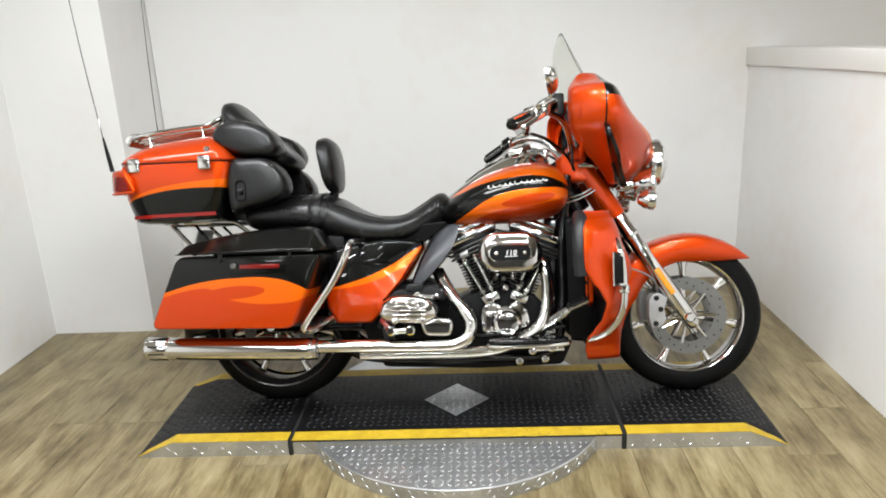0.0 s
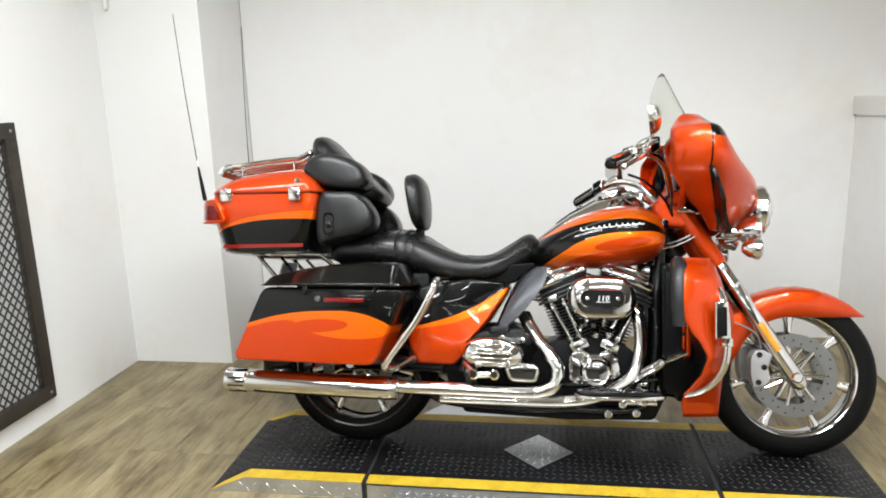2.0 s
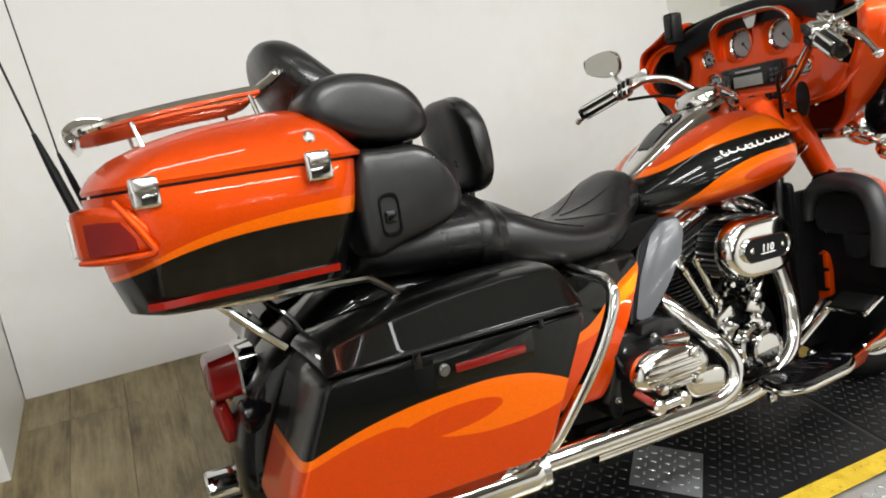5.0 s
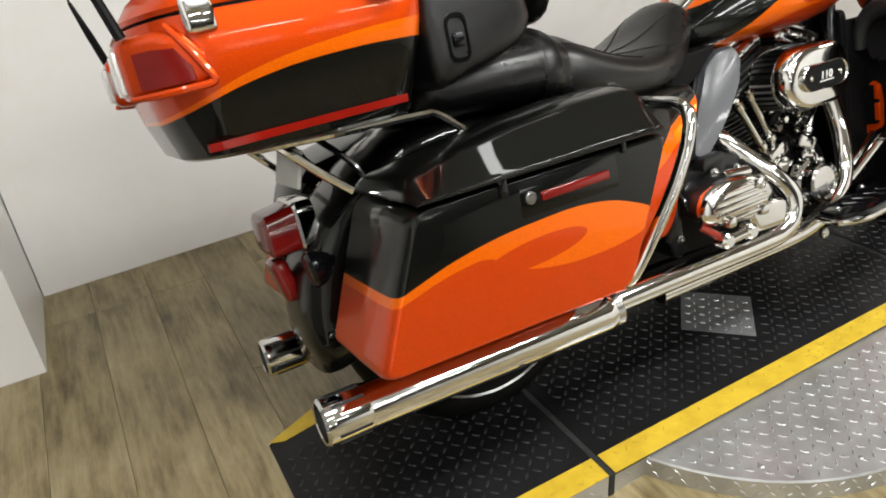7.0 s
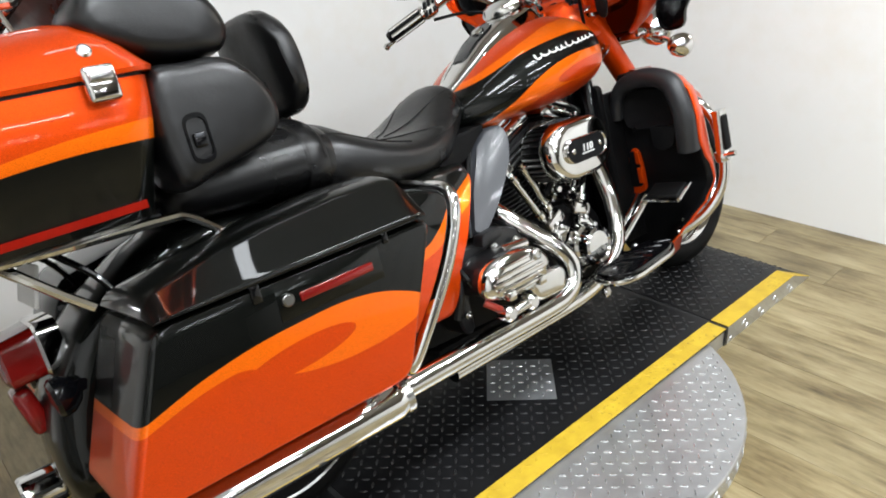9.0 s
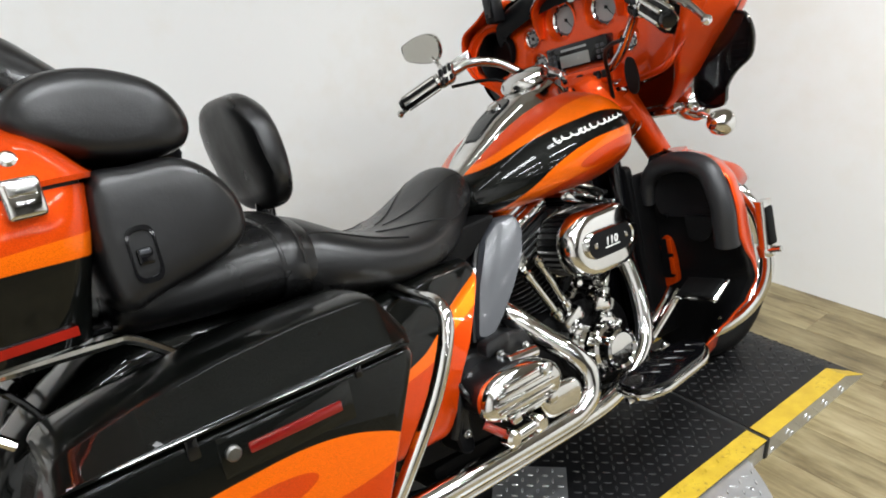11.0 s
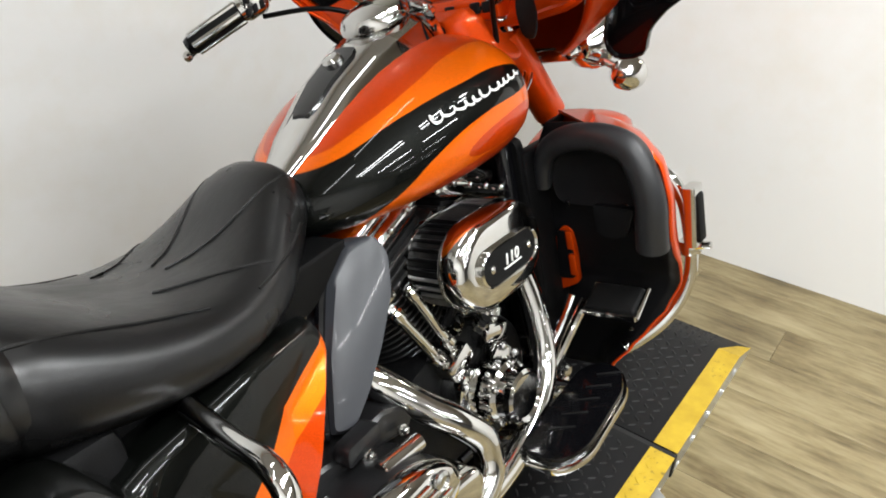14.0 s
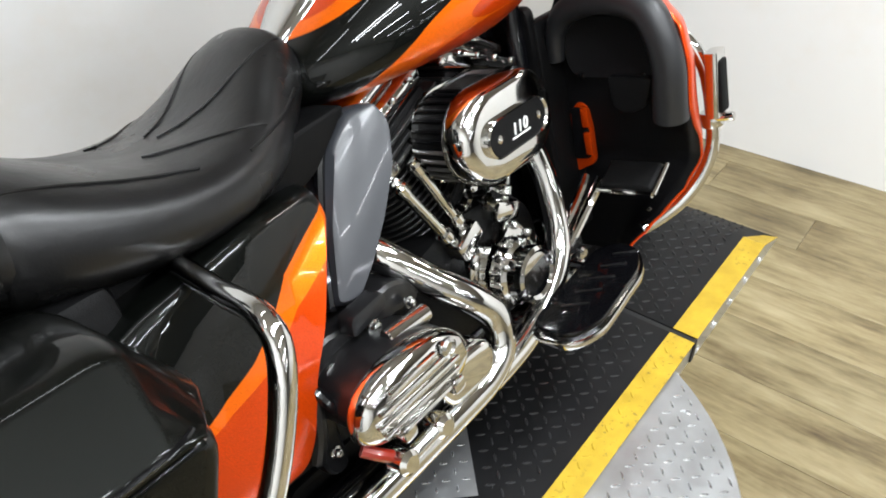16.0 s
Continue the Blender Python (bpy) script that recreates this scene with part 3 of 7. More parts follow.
def side_marks():
    """Tread marks on the upright rim of the disc."""
    g = Geo()
    for row, z in enumerate((0.013, 0.036)):
        for k in range(62):
            a = radians(-178 + 176 * (k + 0.5 * row) / 61)
            n, u = Vector((math.cos(a), math.sin(a), 0)), Vector((-math.sin(a), math.cos(a), 0))
            o = n * RAD + Vector((0, 0, z))
            t = (u + Vector((0, 0, 1 if (k + row) % 2 else -1))).normalized()
            w = n.cross(t) * 0.0030
            v = [o - t * 0.0105, o - w, o + t * 0.0105, o + w]
            g.add(v + [p + n * 0.0022 for p in (o - t * 0.006, o - w * 0.5, o + t * 0.006, o + w * 0.5)], [(4, 5, 6, 7), (0, 1, 5, 4), (1, 2, 6, 5), (2, 3, 7, 6), (3, 0, 4, 7)])
    for row, z in enumerate((0.013, 0.034, 0.053)):
        for k in range(46):
            x = -1.15 + 2.3 * (k + 0.5 * (row % 2)) / 45
            top = HT if abs(x) < 1.055 else HT + (0.004 - HT) * (abs(x) - 1.055) / 0.14
            if abs(x) < 0.515 or 0.585 < abs(x) < 0.635 or z > top - 0.010:
                continue
            n, o = Vector((0, -1, 0)), Vector((x, YN - 0.0006 if abs(x) > JX else YN + 0.0022, z))
            t = Vector((1, 0, 1 if (k + row) % 2 else -1)).normalized()
            w = n.cross(t) * 0.0026
            v = [o - t * 0.010, o - w, o + t * 0.010, o + w]
            g.add(v + [p + n * 0.0020 for p in (o - t * 0.006, o - w * 0.5, o + t * 0.006, o + w * 0.5)], [(4, 5, 6, 7), (0, 1, 5, 4), (1, 2, 6, 5), (2, 3, 7, 6), (3, 0, 4, 7)])
    ob = part("rim_tread", g, TREAD, turntable, "", 0)
    ob["kind"] = "stuff"


side_marks()

# ---------------------------------------------------------------- motorcycle
# Built upright: x ahead, y to its left, z up from the tyres' contact; then leant on its stand.
bike = tagged(new("motorcycle"), "orange and black touring motorcycle leaning on its stand", "motorcycle")
LEANED = 15.5
SIDES = (-1, 1)
RW, FW = Vector((-0.705, 0, 0.310)), Vector((0.918, 0, 0.297))


def wheel(name, c, R, width, rim_r, spokes, rear):
    tyre_r = width / 2
    prof = []
    for k in range(15):
        a = radians(-112 + 224 * k / 14)
        prof.append((R - tyre_r * 0.92 + tyre_r * 0.92 * math.cos(a), tyre_r * math.sin(a)))
    prof = [(rim_r - 0.004, -tyre_r * 0.62)] + prof + [(rim_r - 0.004, tyre_r * 0.62)]
    hub = part(name, Geo().lathe([(0.02, -0.075), (0.034, -0.07), (0.034, -0.045), (0.026, -0.03), (0.026, 0.03), (0.034, 0.045), (0.034, 0.07), (0.02, 0.075)], c, (0, 1, 0), 24), CHROME, bike, "chrome spoked wheel")
    g = Geo().lathe(prof, c, (0, 1, 0), 72, False)
    part("tyre", g, RUBBER, hub, "black road tyre")
    # tread grooves
    w = tyre_r * (0.97 if rear else 0.80)
    half = [(rim_r - 0.013, -w + 0.010), (rim_r - 0.007, -w + 0.002), (rim_r + 0.005, -w - 0.004), (rim_r + 0.008, -w), (rim_r - 0.001, -w + 0.012), (rim_r - 0.005, -w * 0.4)]
    rp = half + [(rim_r - 0.007, 0)] + [(r, -h) for r, h in reversed(half)] + [(rim_r - 0.019, w * 0.4), (rim_r - 0.019, -w * 0.4)]
    g = Geo()
    seg = 72
    rings = []
    for q in range(seg):
        a = 2 * math.pi * q / seg
        rings.append([c + Vector((r * math.cos(a), h, r * math.sin(a))) for r, h in rp])
    rings.append(rings[0])
    g.loft(rings, False)
    part("rim", g, DISC if rear else CHROME, hub, "polished metal rim" if rear else "polished chrome rim")
    for k in range(spokes):
        a = 2 * math.pi * (k + 0.5) / spokes + 0.22
        d, t = Vector((math.cos(a), 0, math.sin(a))), Vector((-math.sin(a), 0, math.cos(a)))
        g = Geo()
        rings = []
        for r, hw, th in ((0.028, 0.015, 0.014), (0.07, 0.010, 0.012), (0.13, 0.010, 0.012), (rim_r - 0.04, 0.014, 0.013), (rim_r - 0.012, 0.024, 0.014)):
            o = c + d * r
            rings.append([o + t * (hw * math.copysign(abs(math.cos(b)) ** 0.7, math.cos(b))) + Vector((0, th * math.copysign(abs(math.sin(b)) ** 0.7, math.sin(b)), 0)) for b in (2 * math.pi * j / 12 for j in range(12))])
        part("spoke", g.loft(rings), CHROME, hub)
    return hub


front_wheel = wheel("front_wheel", FW, 0.302, 0.125, 0.226, 7, False)
rear_wheel = wheel("rear_wheel", RW, 0.316, 0.145, 0.246, 7, True)


def brake_disc(parent, c, y, R):
    g = Geo()
    prof = [(R * 0.68, y - 0.0025), (R, y - 0.0025), (R, y + 0.0025), (R * 0.68, y + 0.0025)]
    seg = 56
    rings = []
    for q in range(seg + 1):
        a = 2 * math.pi * q / seg
        k = 1 + 0.018 * math.cos(9 * a)
        rings.append([c + Vector((r * (k if r < R else 1) * math.cos(a), h, r * (k if r < R else 1) * math.sin(a))) for r, h in prof])
    g.loft(rings, False)
    d = part("brake_disc", g, DISC, parent, "drilled steel brake disc")
    for k in range(7):
        a = 2 * math.pi * k / 7
        u = Vector((math.cos(a), 0, math.sin(a)))
        part("disc_arm", Geo().bar(c + u * 0.03 + Vector((0, y, 0)), c + u * R * 0.74 + Vector((0, y, 0)), 0.006, 8), CHROME, d)
    h = Geo()
    for k in range(28):
        a = 2 * math.pi * k / 28
        r = R * (0.78 + 0.07 * (k % 3))
        h.lathe([(0.0035, 0), (0.0035, 0.0004)], c + Vector((r * math.cos(a), y - 0.003, r * math.sin(a))), (0, -1, 0), 8)
    part("disc_hole", h, GAP, d)["kind"] = "stuff"
    return d


for s in SIDES:
    brake_disc(front_wheel, FW, s * 0.062, 0.150)
brake_disc(rear_wheel, RW, -0.07, 0.146)


# ---- fuel tank
def fuel_tank():
    st = [(-0.062, 0.710, 0.738, 0.035), (-0.045, 0.692, 0.760, 0.075), (0.0, 0.682, 0.800, 0.125), (0.06, 0.680, 0.842, 0.165), (0.13, 0.679, 0.880, 0.195), (0.21, 0.679, 0.908, 0.213),
          (0.29, 0.682, 0.922, 0.218), (0.35, 0.690, 0.922, 0.210), (0.40, 0.703, 0.908, 0.190), (0.432, 0.722, 0.885, 0.160), (0.450, 0.750, 0.855, 0.115), (0.458, 0.780, 0.825, 0.06)]
    rings = []
    for x, lo, hi, hw in st:
        zc = lo + (hi - lo) * 0.42
        rings.append(ring(x, zc, hw, hi - zc, zc - lo, 40, 2.35))
    t = part("fuel_tank", Geo().loft(rings), TANK_PAINT, bike, "orange tank with amber and black flame bands", 60)
    mod = t.modifiers.new("sub", "SUBSURF")
    mod.levels = mod.render_levels = 1
    # chrome console along the top
    pts = [(-0.045, 0.02, 0.768), (0.03, 0.048, 0.826), (0.11, 0.056, 0.884), (0.20, 0.06, 0.930), (0.29, 0.062, 0.958), (0.345, 0.055, 0.955), (0.385, 0.035, 0.925)]
    rings = []
    for x, w, z in pts:
        rings.append([Vector((x, w * y, z + d)) for y, d in ((1.25, -0.05), (1.15, -0.012), (0.95, 0.0), (0.5, 0.006), (0, 0.008), (-0.5, 0.006), (-0.95, 0.0), (-1.15, -0.012), (-1.25, -0.05))])
    part("tank_console", Geo().loft(rings), CHROME, t, "chrome console")
    # dark inset
    rings = []
    for x, w, z in ((0.055, 0.018, 0.8545), (0.068, 0.027, 0.864), (0.11, 0.031, 0.8945), (0.165, 0.033, 0.9225), (0.18, 0.025, 0.931)):
        rings.append([Vector((x, w * y, z + d)) for y, d in ((1, -0.004), (0.9, 0.001), (0, 0.003), (-0.9, 0.001), (-1, -0.004))])
    part("console_inset", Geo().loft(rings), BLACKG, t, "black inset panel")
    part("console_lock", Geo().lathe([(0.017, 0), (0.017, 0.008), (0.012, 0.013), (0.004, 0.014)], (0.15, 0, 0.914), (-0.42, 0, 0.9), 20), CHROME, t)
    part("fuel_cap", Geo().lathe([(0.056, 0), (0.063, 0.006), (0.063, 0.014), (0.055, 0.027), (0.033, 0.035), (0.0, 0.037)], (0.268, 0, 0.955), (-0.30, 0, 0.95), 36), CHROME, t, "round chrome fuel cap")
    part("console_buckle", Geo().box((0.315, -0.024, 0.962), (0.395, 0.024, 0.982), 0.006, 2, Euler((0, radians(20), 0)).to_matrix()), SATIN, t)
    part("console_strap", Geo().box((0.36, -0.03, 0.925), (0.385, 0.03, 0.965), 0.004, 2, Euler((0, radians(25), 0)).to_matrix()), CHROME, t)
    # lettering-like strip on the black band: plain slanted strokes on a thin line
    for s in SIDES:
        v, f = [], []
        n = 220
        for k in range(n + 1):
            u = k / n
            tall = 1.0 + 1.0 * math.exp(-((u - 0.03) / 0.035) ** 2) + 0.9 * math.exp(-((u - 0.47) / 0.035) ** 2) + 0.5 * math.exp(-((u - 0.36) / 0.02) ** 2)
            x = 0.138 + 0.222 * u + 0.0052 * math.cos(u * 2 * math.pi * 11 + 0.8 * math.sin(u * 17))
            z = 0.8165 + 0.024 * u ** 0.8 + 0.0036 * tall * math.sin(u * 2 * math.pi * 11 + 0.8 * math.sin(u * 17))
            for e in (-1, 1):
                zz = z + e * (0.0013 + 0.0008 * abs(math.cos(u * 2 * math.pi * 11)))
                v.append((x + e * 0.0009, s * (tank_half(st, x, zz) + 0.0018), zz))
            if k:
                f.append((2 * k - 2, 2 * k, 2 * k + 1, 2 * k - 1))
        sc = part("tank_script", Geo().add(v, f), WHITE, t, "white lettering-like strip", 0)
        sc.modifiers.new("thick", "SOLIDIFY").thickness = 0.0012
    return t


def tank_half(st, x, z):
    """Half the tank's width at x, z."""
    for a, b in zip(st, st[1:]):
        if a[0] <= x <= b[0]:
            u = (x - a[0]) / (b[0] - a[0])
            lo, hi, hw = (a[k] + (b[k] - a[k]) * u for k in (1, 2, 3))
            zc = lo + (hi - lo) * 0.42
            r = min(0.999, abs(z - zc) / ((hi - zc) if z > zc else (zc - lo)))
            return hw * (1 - r ** 2.35) ** (1 / 2.35)
    return 0.1


fuel_tank().location = (0.010, -0.024, 0)


# ---- saddle
def saddle():
    def sec(x, top, low, hw, e=2.6, dish=0.0):
        zc = low + (top - low) * 0.45
        r = ring(x, zc, hw, top - zc, zc - low, 36, e)
        for p in r:
            if p.z > zc:
                p.z -= dish * max(0, 1 - (abs(p.y) / hw) ** 2)
        return r
    rider = [sec(-0.50, 0.800, 0.645, 0.185), sec(-0.485, 0.822, 0.640, 0.209), sec(-0.44, 0.812, 0.632, 0.2155), sec(-0.38, 0.775, 0.620, 0.220, 2.6, 0.008), sec(-0.30, 0.742, 0.612, 0.218, 2.6, 0.012), sec(-0.22, 0.732, 0.614, 0.205, 2.6, 0.012),
             sec(-0.15, 0.748, 0.622, 0.180, 2.5, 0.006), sec(-0.10, 0.782, 0.640, 0.150, 2.4), sec(-0.06, 0.812, 0.660, 0.122, 2.3), sec(-0.03, 0.820, 0.690, 0.105, 2.2), sec(-0.008, 0.805, 0.715, 0.085, 2.2), sec(0.0, 0.775, 0.735, 0.05, 2.2)]
    root = part("saddle", Geo().loft(rider), LEATHER, bike, "black leather rider seat", 70)
    m = root.modifiers.new("sub", "SUBSURF")
    m.levels = m.render_levels = 1
    rear = [sec(-0.80, 0.80, 0.70, 0.15), sec(-0.79, 0.815, 0.690, 0.185), sec(-0.72, 0.822, 0.682, 0.205), sec(-0.62, 0.826, 0.676, 0.212), sec(-0.54, 0.828, 0.668, 0.214), sec(-0.49, 0.827, 0.66, 0.213), sec(-0.455, 0.815, 0.65, 0.208), sec(-0.44, 0.790, 0.65, 0.18)]
    p = part("passenger_seat", Geo().loft(rear), LEATHER, root, "black leather passenger seat", 70)
    m = p.modifiers.new("sub", "SUBSURF")
    m.levels = m.render_levels = 1
    # stitched seams across the seat
    band = part("seat_strap", Geo().loft([sec(-0.536, 0.8275, 0.66, 0.2135), sec(-0.532, 0.8305, 0.66, 0.2165), sec(-0.492, 0.8305, 0.655, 0.2165), sec(-0.488, 0.8275, 0.65, 0.2130)], False), LEATHER, root, "leather strap across the seat", 70)
    for x in (-0.529, -0.495):
        pts = [(p.x, p.y * 1.003, p.z + 0.0006) for p in sec(x, 0.8310, 0.658, 0.2170)[:19]]
        part("seam", Geo().tube(pts, 0.0011, 5, 1), THREAD, band)
    seams = (
        [(-0.022, 0.080, 0.800), (-0.075, 0.080, 0.795), (-0.138, 0.055, 0.755), (-0.181, 0.030, 0.735), (-0.225, 0.012, 0.725)],
        [(-0.138, 0.160, 0.718), (-0.181, 0.137, 0.729), (-0.225, 0.098, 0.728), (-0.285, 0.075, 0.730)],
        [(-0.060, 0.118, 0.735), (-0.103, 0.149, 0.719), (-0.147, 0.167, 0.712), (-0.200, 0.182, 0.704)],
        [(-0.470, 0.186, 0.785), (-0.435, 0.182, 0.772), (-0.367, 0.169, 0.748), (-0.294, 0.166, 0.722), (-0.240, 0.176, 0.710)])
    bpy.context.view_layer.update()
    done = root.evaluated_get(bpy.context.evaluated_depsgraph_get())
    for s in SIDES:
        for line in seams:
            for shift, r, mat in ((0.0, 0.0021, LEATHER), (0.0042, 0.0008, THREAD)):
                pts = []
                for a, b in zip(line, line[1:]):
                    for k in range(6):
                        q = Vector(a).lerp(Vector(b), k / 6)
                        ok, place, nor, _ = done.closest_point_on_mesh(Vector((q.x + shift * 0.5, s * q.y, q.z + shift)))
                        pts.append(place + nor * 0.0003)
                pts = [tuple((pts[max(0, k - 2)] + pts[k] * 2 + pts[min(len(pts) - 1, k + 2)]) / 4) for k in range(len(pts))]
                part("seam", Geo().tube(pts, r, 6, 1), mat, root)
    # rider backrest pad on its post
    prof = outline([(-0.522, 1.032), (-0.505, 1.048), (-0.480, 1.046), (-0.450, 1.012), (-0.436, 0.93), (-0.440, 0.845), (-0.468, 0.828), (-0.490, 0.845), (-0.508, 0.93)], 4)
    rings = []
    for k in range(13):
        u = -1 + k / 6
        y, sc = 0.136 * u, (1 - abs(u) ** 3.2 * 0.55)
        cx, cz = -0.478, 0.93
        rings.append([Vector((cx + (x - cx) * (1 - abs(u) ** 4 * 0.5) - 0.01 * u * u, y, cz + (z - cz) * sc)) for x, z in prof])
    pad = part("rider_backrest", Geo().loft(rings), LEATHER, bike, "black padded rider backrest", 70)
    pad.location = (0.006, -0.034, 0)
    part("backrest_post", Geo().bar((-0.475, 0, 0.80), (-0.470, 0, 0.87), 0.018, 12), BLACKG, pad)


saddle()


# ---- saddlebags
def saddlebag(s):
    def y(v):
        return s * v
    base = [(-1.075, 0.342), (-0.560, 0.332), (-0.440, 0.600), (-0.965, 0.600)]
    out = rounded(base, 0.03, 5)
    # body: slightly belled outward
    rings = []
    for u, yy, sc in ((0, 0.172, 0.97), (0.06, 0.178, 1.0), (0.5, 0.33, 1.004), (0.74, 0.395, 1.003), (0.86, 0.413, 0.995), (0.94, 0.424, 0.980), (0.98, 0.429, 0.962), (1, 0.430, 0.945)):
        cx, cz = -0.76, 0.47
        rings.append([Vector((cx + (x - cx) * sc, y(yy - 0.012 * max(0, (0.47 - z) / 0.13) * u), cz + (z - cz) * sc)) for x, z in out])
    b = part("saddlebag", Geo().loft(rings), BAG_PAINT, bike, "black saddlebag with orange flame paint", 50)
    # lid
    lid = [(-0.968, 0.606), (-0.944, 0.640), (-0.84, 0.664), (-0.73, 0.680), (-0.60, 0.690), (-0.495, 0.689), (-0.475, 0.683), (-0.432, 0.616), (-0.440, 0.606)]
    lo = rounded(lid, 0.018, 3)
    rings = []
    for yy, dz in ((0.172, 0.74), (0.184, 0.82), (0.22, 0.93), (0.27, 1.03), (0.315, 1.06), (0.348, 1.045), (0.372, 1.005), (0.387, 0.955), (0.397, 0.89), (0.430, 0.20), (0.440, 0.14), (0.442, 0.10), (0.442, 0.0)):
        rings.append([Vector((x - 0.030 * max(0, (yy - 0.36) / 0.08) ** 2 * min(1, max(0, (x + 0.56) / 0.12)), y(yy), 0.606 + (z - 0.606) * dz)) for x, z in lo])
    l = part("lid", Geo().loft(rings), INKPAINT, b, "gloss black lid", 45)
    part("lid_edge", Geo().tube([(-0.948, y(0.438), 0.608), (-0.80, y(0.441), 0.610), (-0.62, y(0.442), 0.611), (-0.500, y(0.441), 0.612), (-0.470, y(0.432), 0.612)], 0.0032, 8, 3), BLACKG, l)
    part("reflector_frame", Geo().box((-0.775, y(0.424), 0.530), (-0.572, y(0.4302), 0.590), 0.002, 2), INKPAINT, b)
    part("reflector", Geo().box((-0.735, y(0.428), 0.550), (-0.592, y(0.4345), 0.566), 0.003), DARK_RED, b, "red side reflector")
    part("lock", Geo().lathe([(0.011, 0), (0.011, 0.008), (0.008, 0.011), (0.0, 0.011)], (-0.757, y(0.428), 0.562), (0, s, 0), 16), DISC, b)
    part("latch", Geo().box((-0.812, y(0.426), 0.575), (-0.795, y(0.4345), 0.612), 0.003), BLACKG, b)
    part("latch", Geo().box((-0.560, y(0.426), 0.585), (-0.548, y(0.4345), 0.608), 0.003), BLACKG, b)
    return b


for s in SIDES:
    saddlebag(s)


# ---- tour pack with backrest
def tour_pack():
    def plan(x0, x1, w0, w1, n=6):
        """Outline seen from above: narrower and rounded to the rear."""
        return rounded([(x1, -w1), (x1, w1), (x0 + 0.06, w0 + 0.02), (x0, w0 - 0.07), (x0, -w0 + 0.07), (x0 + 0.06, -w0 - 0.02)], 0.05, n)
    rings = []
    for z, x0, x1, w0, w1 in ((0.728, -1.215, -0.86, 0.225, 0.258), (0.735, -1.228, -0.845, 0.238, 0.274), (0.80, -1.248, -0.832, 0.254, 0.298), (0.85, -1.257, -0.820, 0.2665, 0.3140), (0.88, -1.261, -0.813, 0.2705, 0.3180), (0.91, -1.264, -0.808, 0.2715, 0.3190), (0.946, -1.264, -0.803, 0.2690, 0.3165)):
        rings.append([Vector((a, b, z)) for a, b in plan(x0, x1, w0, w1)])
    p = part("tour_pack", Geo().loft(rings), PAK_PAINT, bike, "orange and black rear luggage trunk", 40)
    rings = []
    for z, x0, x1, w0, w1 in ((0.951, -1.262, -0.795, 0.276, 0.326), (0.958, -1.264, -0.793, 0.278, 0.328), (0.966, -1.260, -0.800, 0.274, 0.322), (0.985, -1.245, -0.822, 0.258, 0.305), (1.005, -1.215, -0.845, 0.235, 0.285), (1.025, -1.16, -0.865, 0.20, 0.26), (1.038, -1.10, -0.885, 0.16, 0.225), (1.046, -1.03, -0.92, 0.10, 0.16)):
        rings.append([Vector((a, b, z + 0.018 * max(0, (a + 1.25) / 0.45) * min(1, max(0, (z - 0.966)) / 0.03))) for a, b in plan(x0, x1, w0, w1)])
    part("lid", Geo().loft(rings), PAINT, p, "glossy orange lid", 40)
    rings = [[Vector((a, b, z)) for a, b in plan(-1.25, -0.808, 0.266, 0.315)] for z in (0.943, 0.954)]
    part("seal", Geo().loft(rings), GAP, p)
    for s in SIDES:
        for x, w in ((-1.165, 0.289), (-0.885, 0.323)):
            l = part("latch", Geo().box((x - 0.024, s * (w - 0.004), 0.915), (x + 0.024, s * (w + 0.017), 0.968), 0.008, 3), CHROME, p, "square chrome latch")
            part("latch_tab", Geo().box((x - 0.017, s * (w + 0.015), 0.945), (x + 0.017, s * (w + 0.021), 0.962), 0.004), SATIN, l)
        part("lid_lock", Geo().lathe([(0.011, 0), (0.011, 0.006), (0.007, 0.009), (0, 0.009)], (-0.885, s * 0.298, 0.992), (0, s, 0.35), 16), CHROME, p)
        part("side_reflector", Geo().loft([[Vector((x, s * (w + d), z + h)) for d, h in ((-0.02, -0.007), (0.005, -0.007), (0.007, 0.006), (-0.02, 0.006))] for x, w, z in ((-1.196, 0.240, 0.750), (-1.172, 0.259, 0.751), (-1.10, 0.2655, 0.753), (-0.866, 0.280, 0.757))]), RED_LENS, p, "long red side reflector")
        # corner lamp pod
        pod = Geo().loft([[Vector((x, s * q, z)) for q, z in rounded([(0.12, zl), (w, zl), (w + 0.01, zh), (0.12, zh)], 0.02, 4)] for x, w, zl, zh in ((-1.284, 0.222, 0.848, 0.926), (-1.276, 0.236, 0.842, 0.932), (-1.232, 0.270, 0.840, 0.932), (-1.192, 0.293, 0.841, 0.922), (-1.172, 0.294, 0.844, 0.895))])
        pp = part("lamp_pod", pod, PAINT, p, "orange corner lamp housing", 40)
        lens = Geo().loft([[Vector((x, s * w, z)) for z in (zl, zh)] + [Vector((x - 0.004, s * (w + 0.006), z)) for z in (zh, zl)] for x, w, zl, zh in ((-1.262, 0.2475, 0.853, 0.906), (-1.238, 0.268, 0.852, 0.906), (-1.208, 0.286, 0.852, 0.902), (-1.190, 0.2935, 0.853, 0.872))])
        part("lamp_lens", lens, DARK_RED, pp, "dark red lamp lens")
        part("rear_lens", Geo().box((-1.292, s * 0.13, 0.852), (-1.280, s * 0.222, 0.918), 0.006, 3), LAMP_GLASS, pp, "clear rear lamp lens")
        part("pod_ridge", Geo().tube([(-1.214, s * 0.285, 0.936), (-1.196, s * 0.2955, 0.905), (-1.176, s * 0.3005, 0.868), (-1.168, s * 0.301, 0.846), (-1.205, s * 0.292, 0.843), (-1.25, s * 0.268, 0.842), (-1.282, s * 0.235, 0.844)], [0.004, 0.006, 0.0065, 0.006, 0.006, 0.006, 0.004], 8, 4), PAINT, pp)
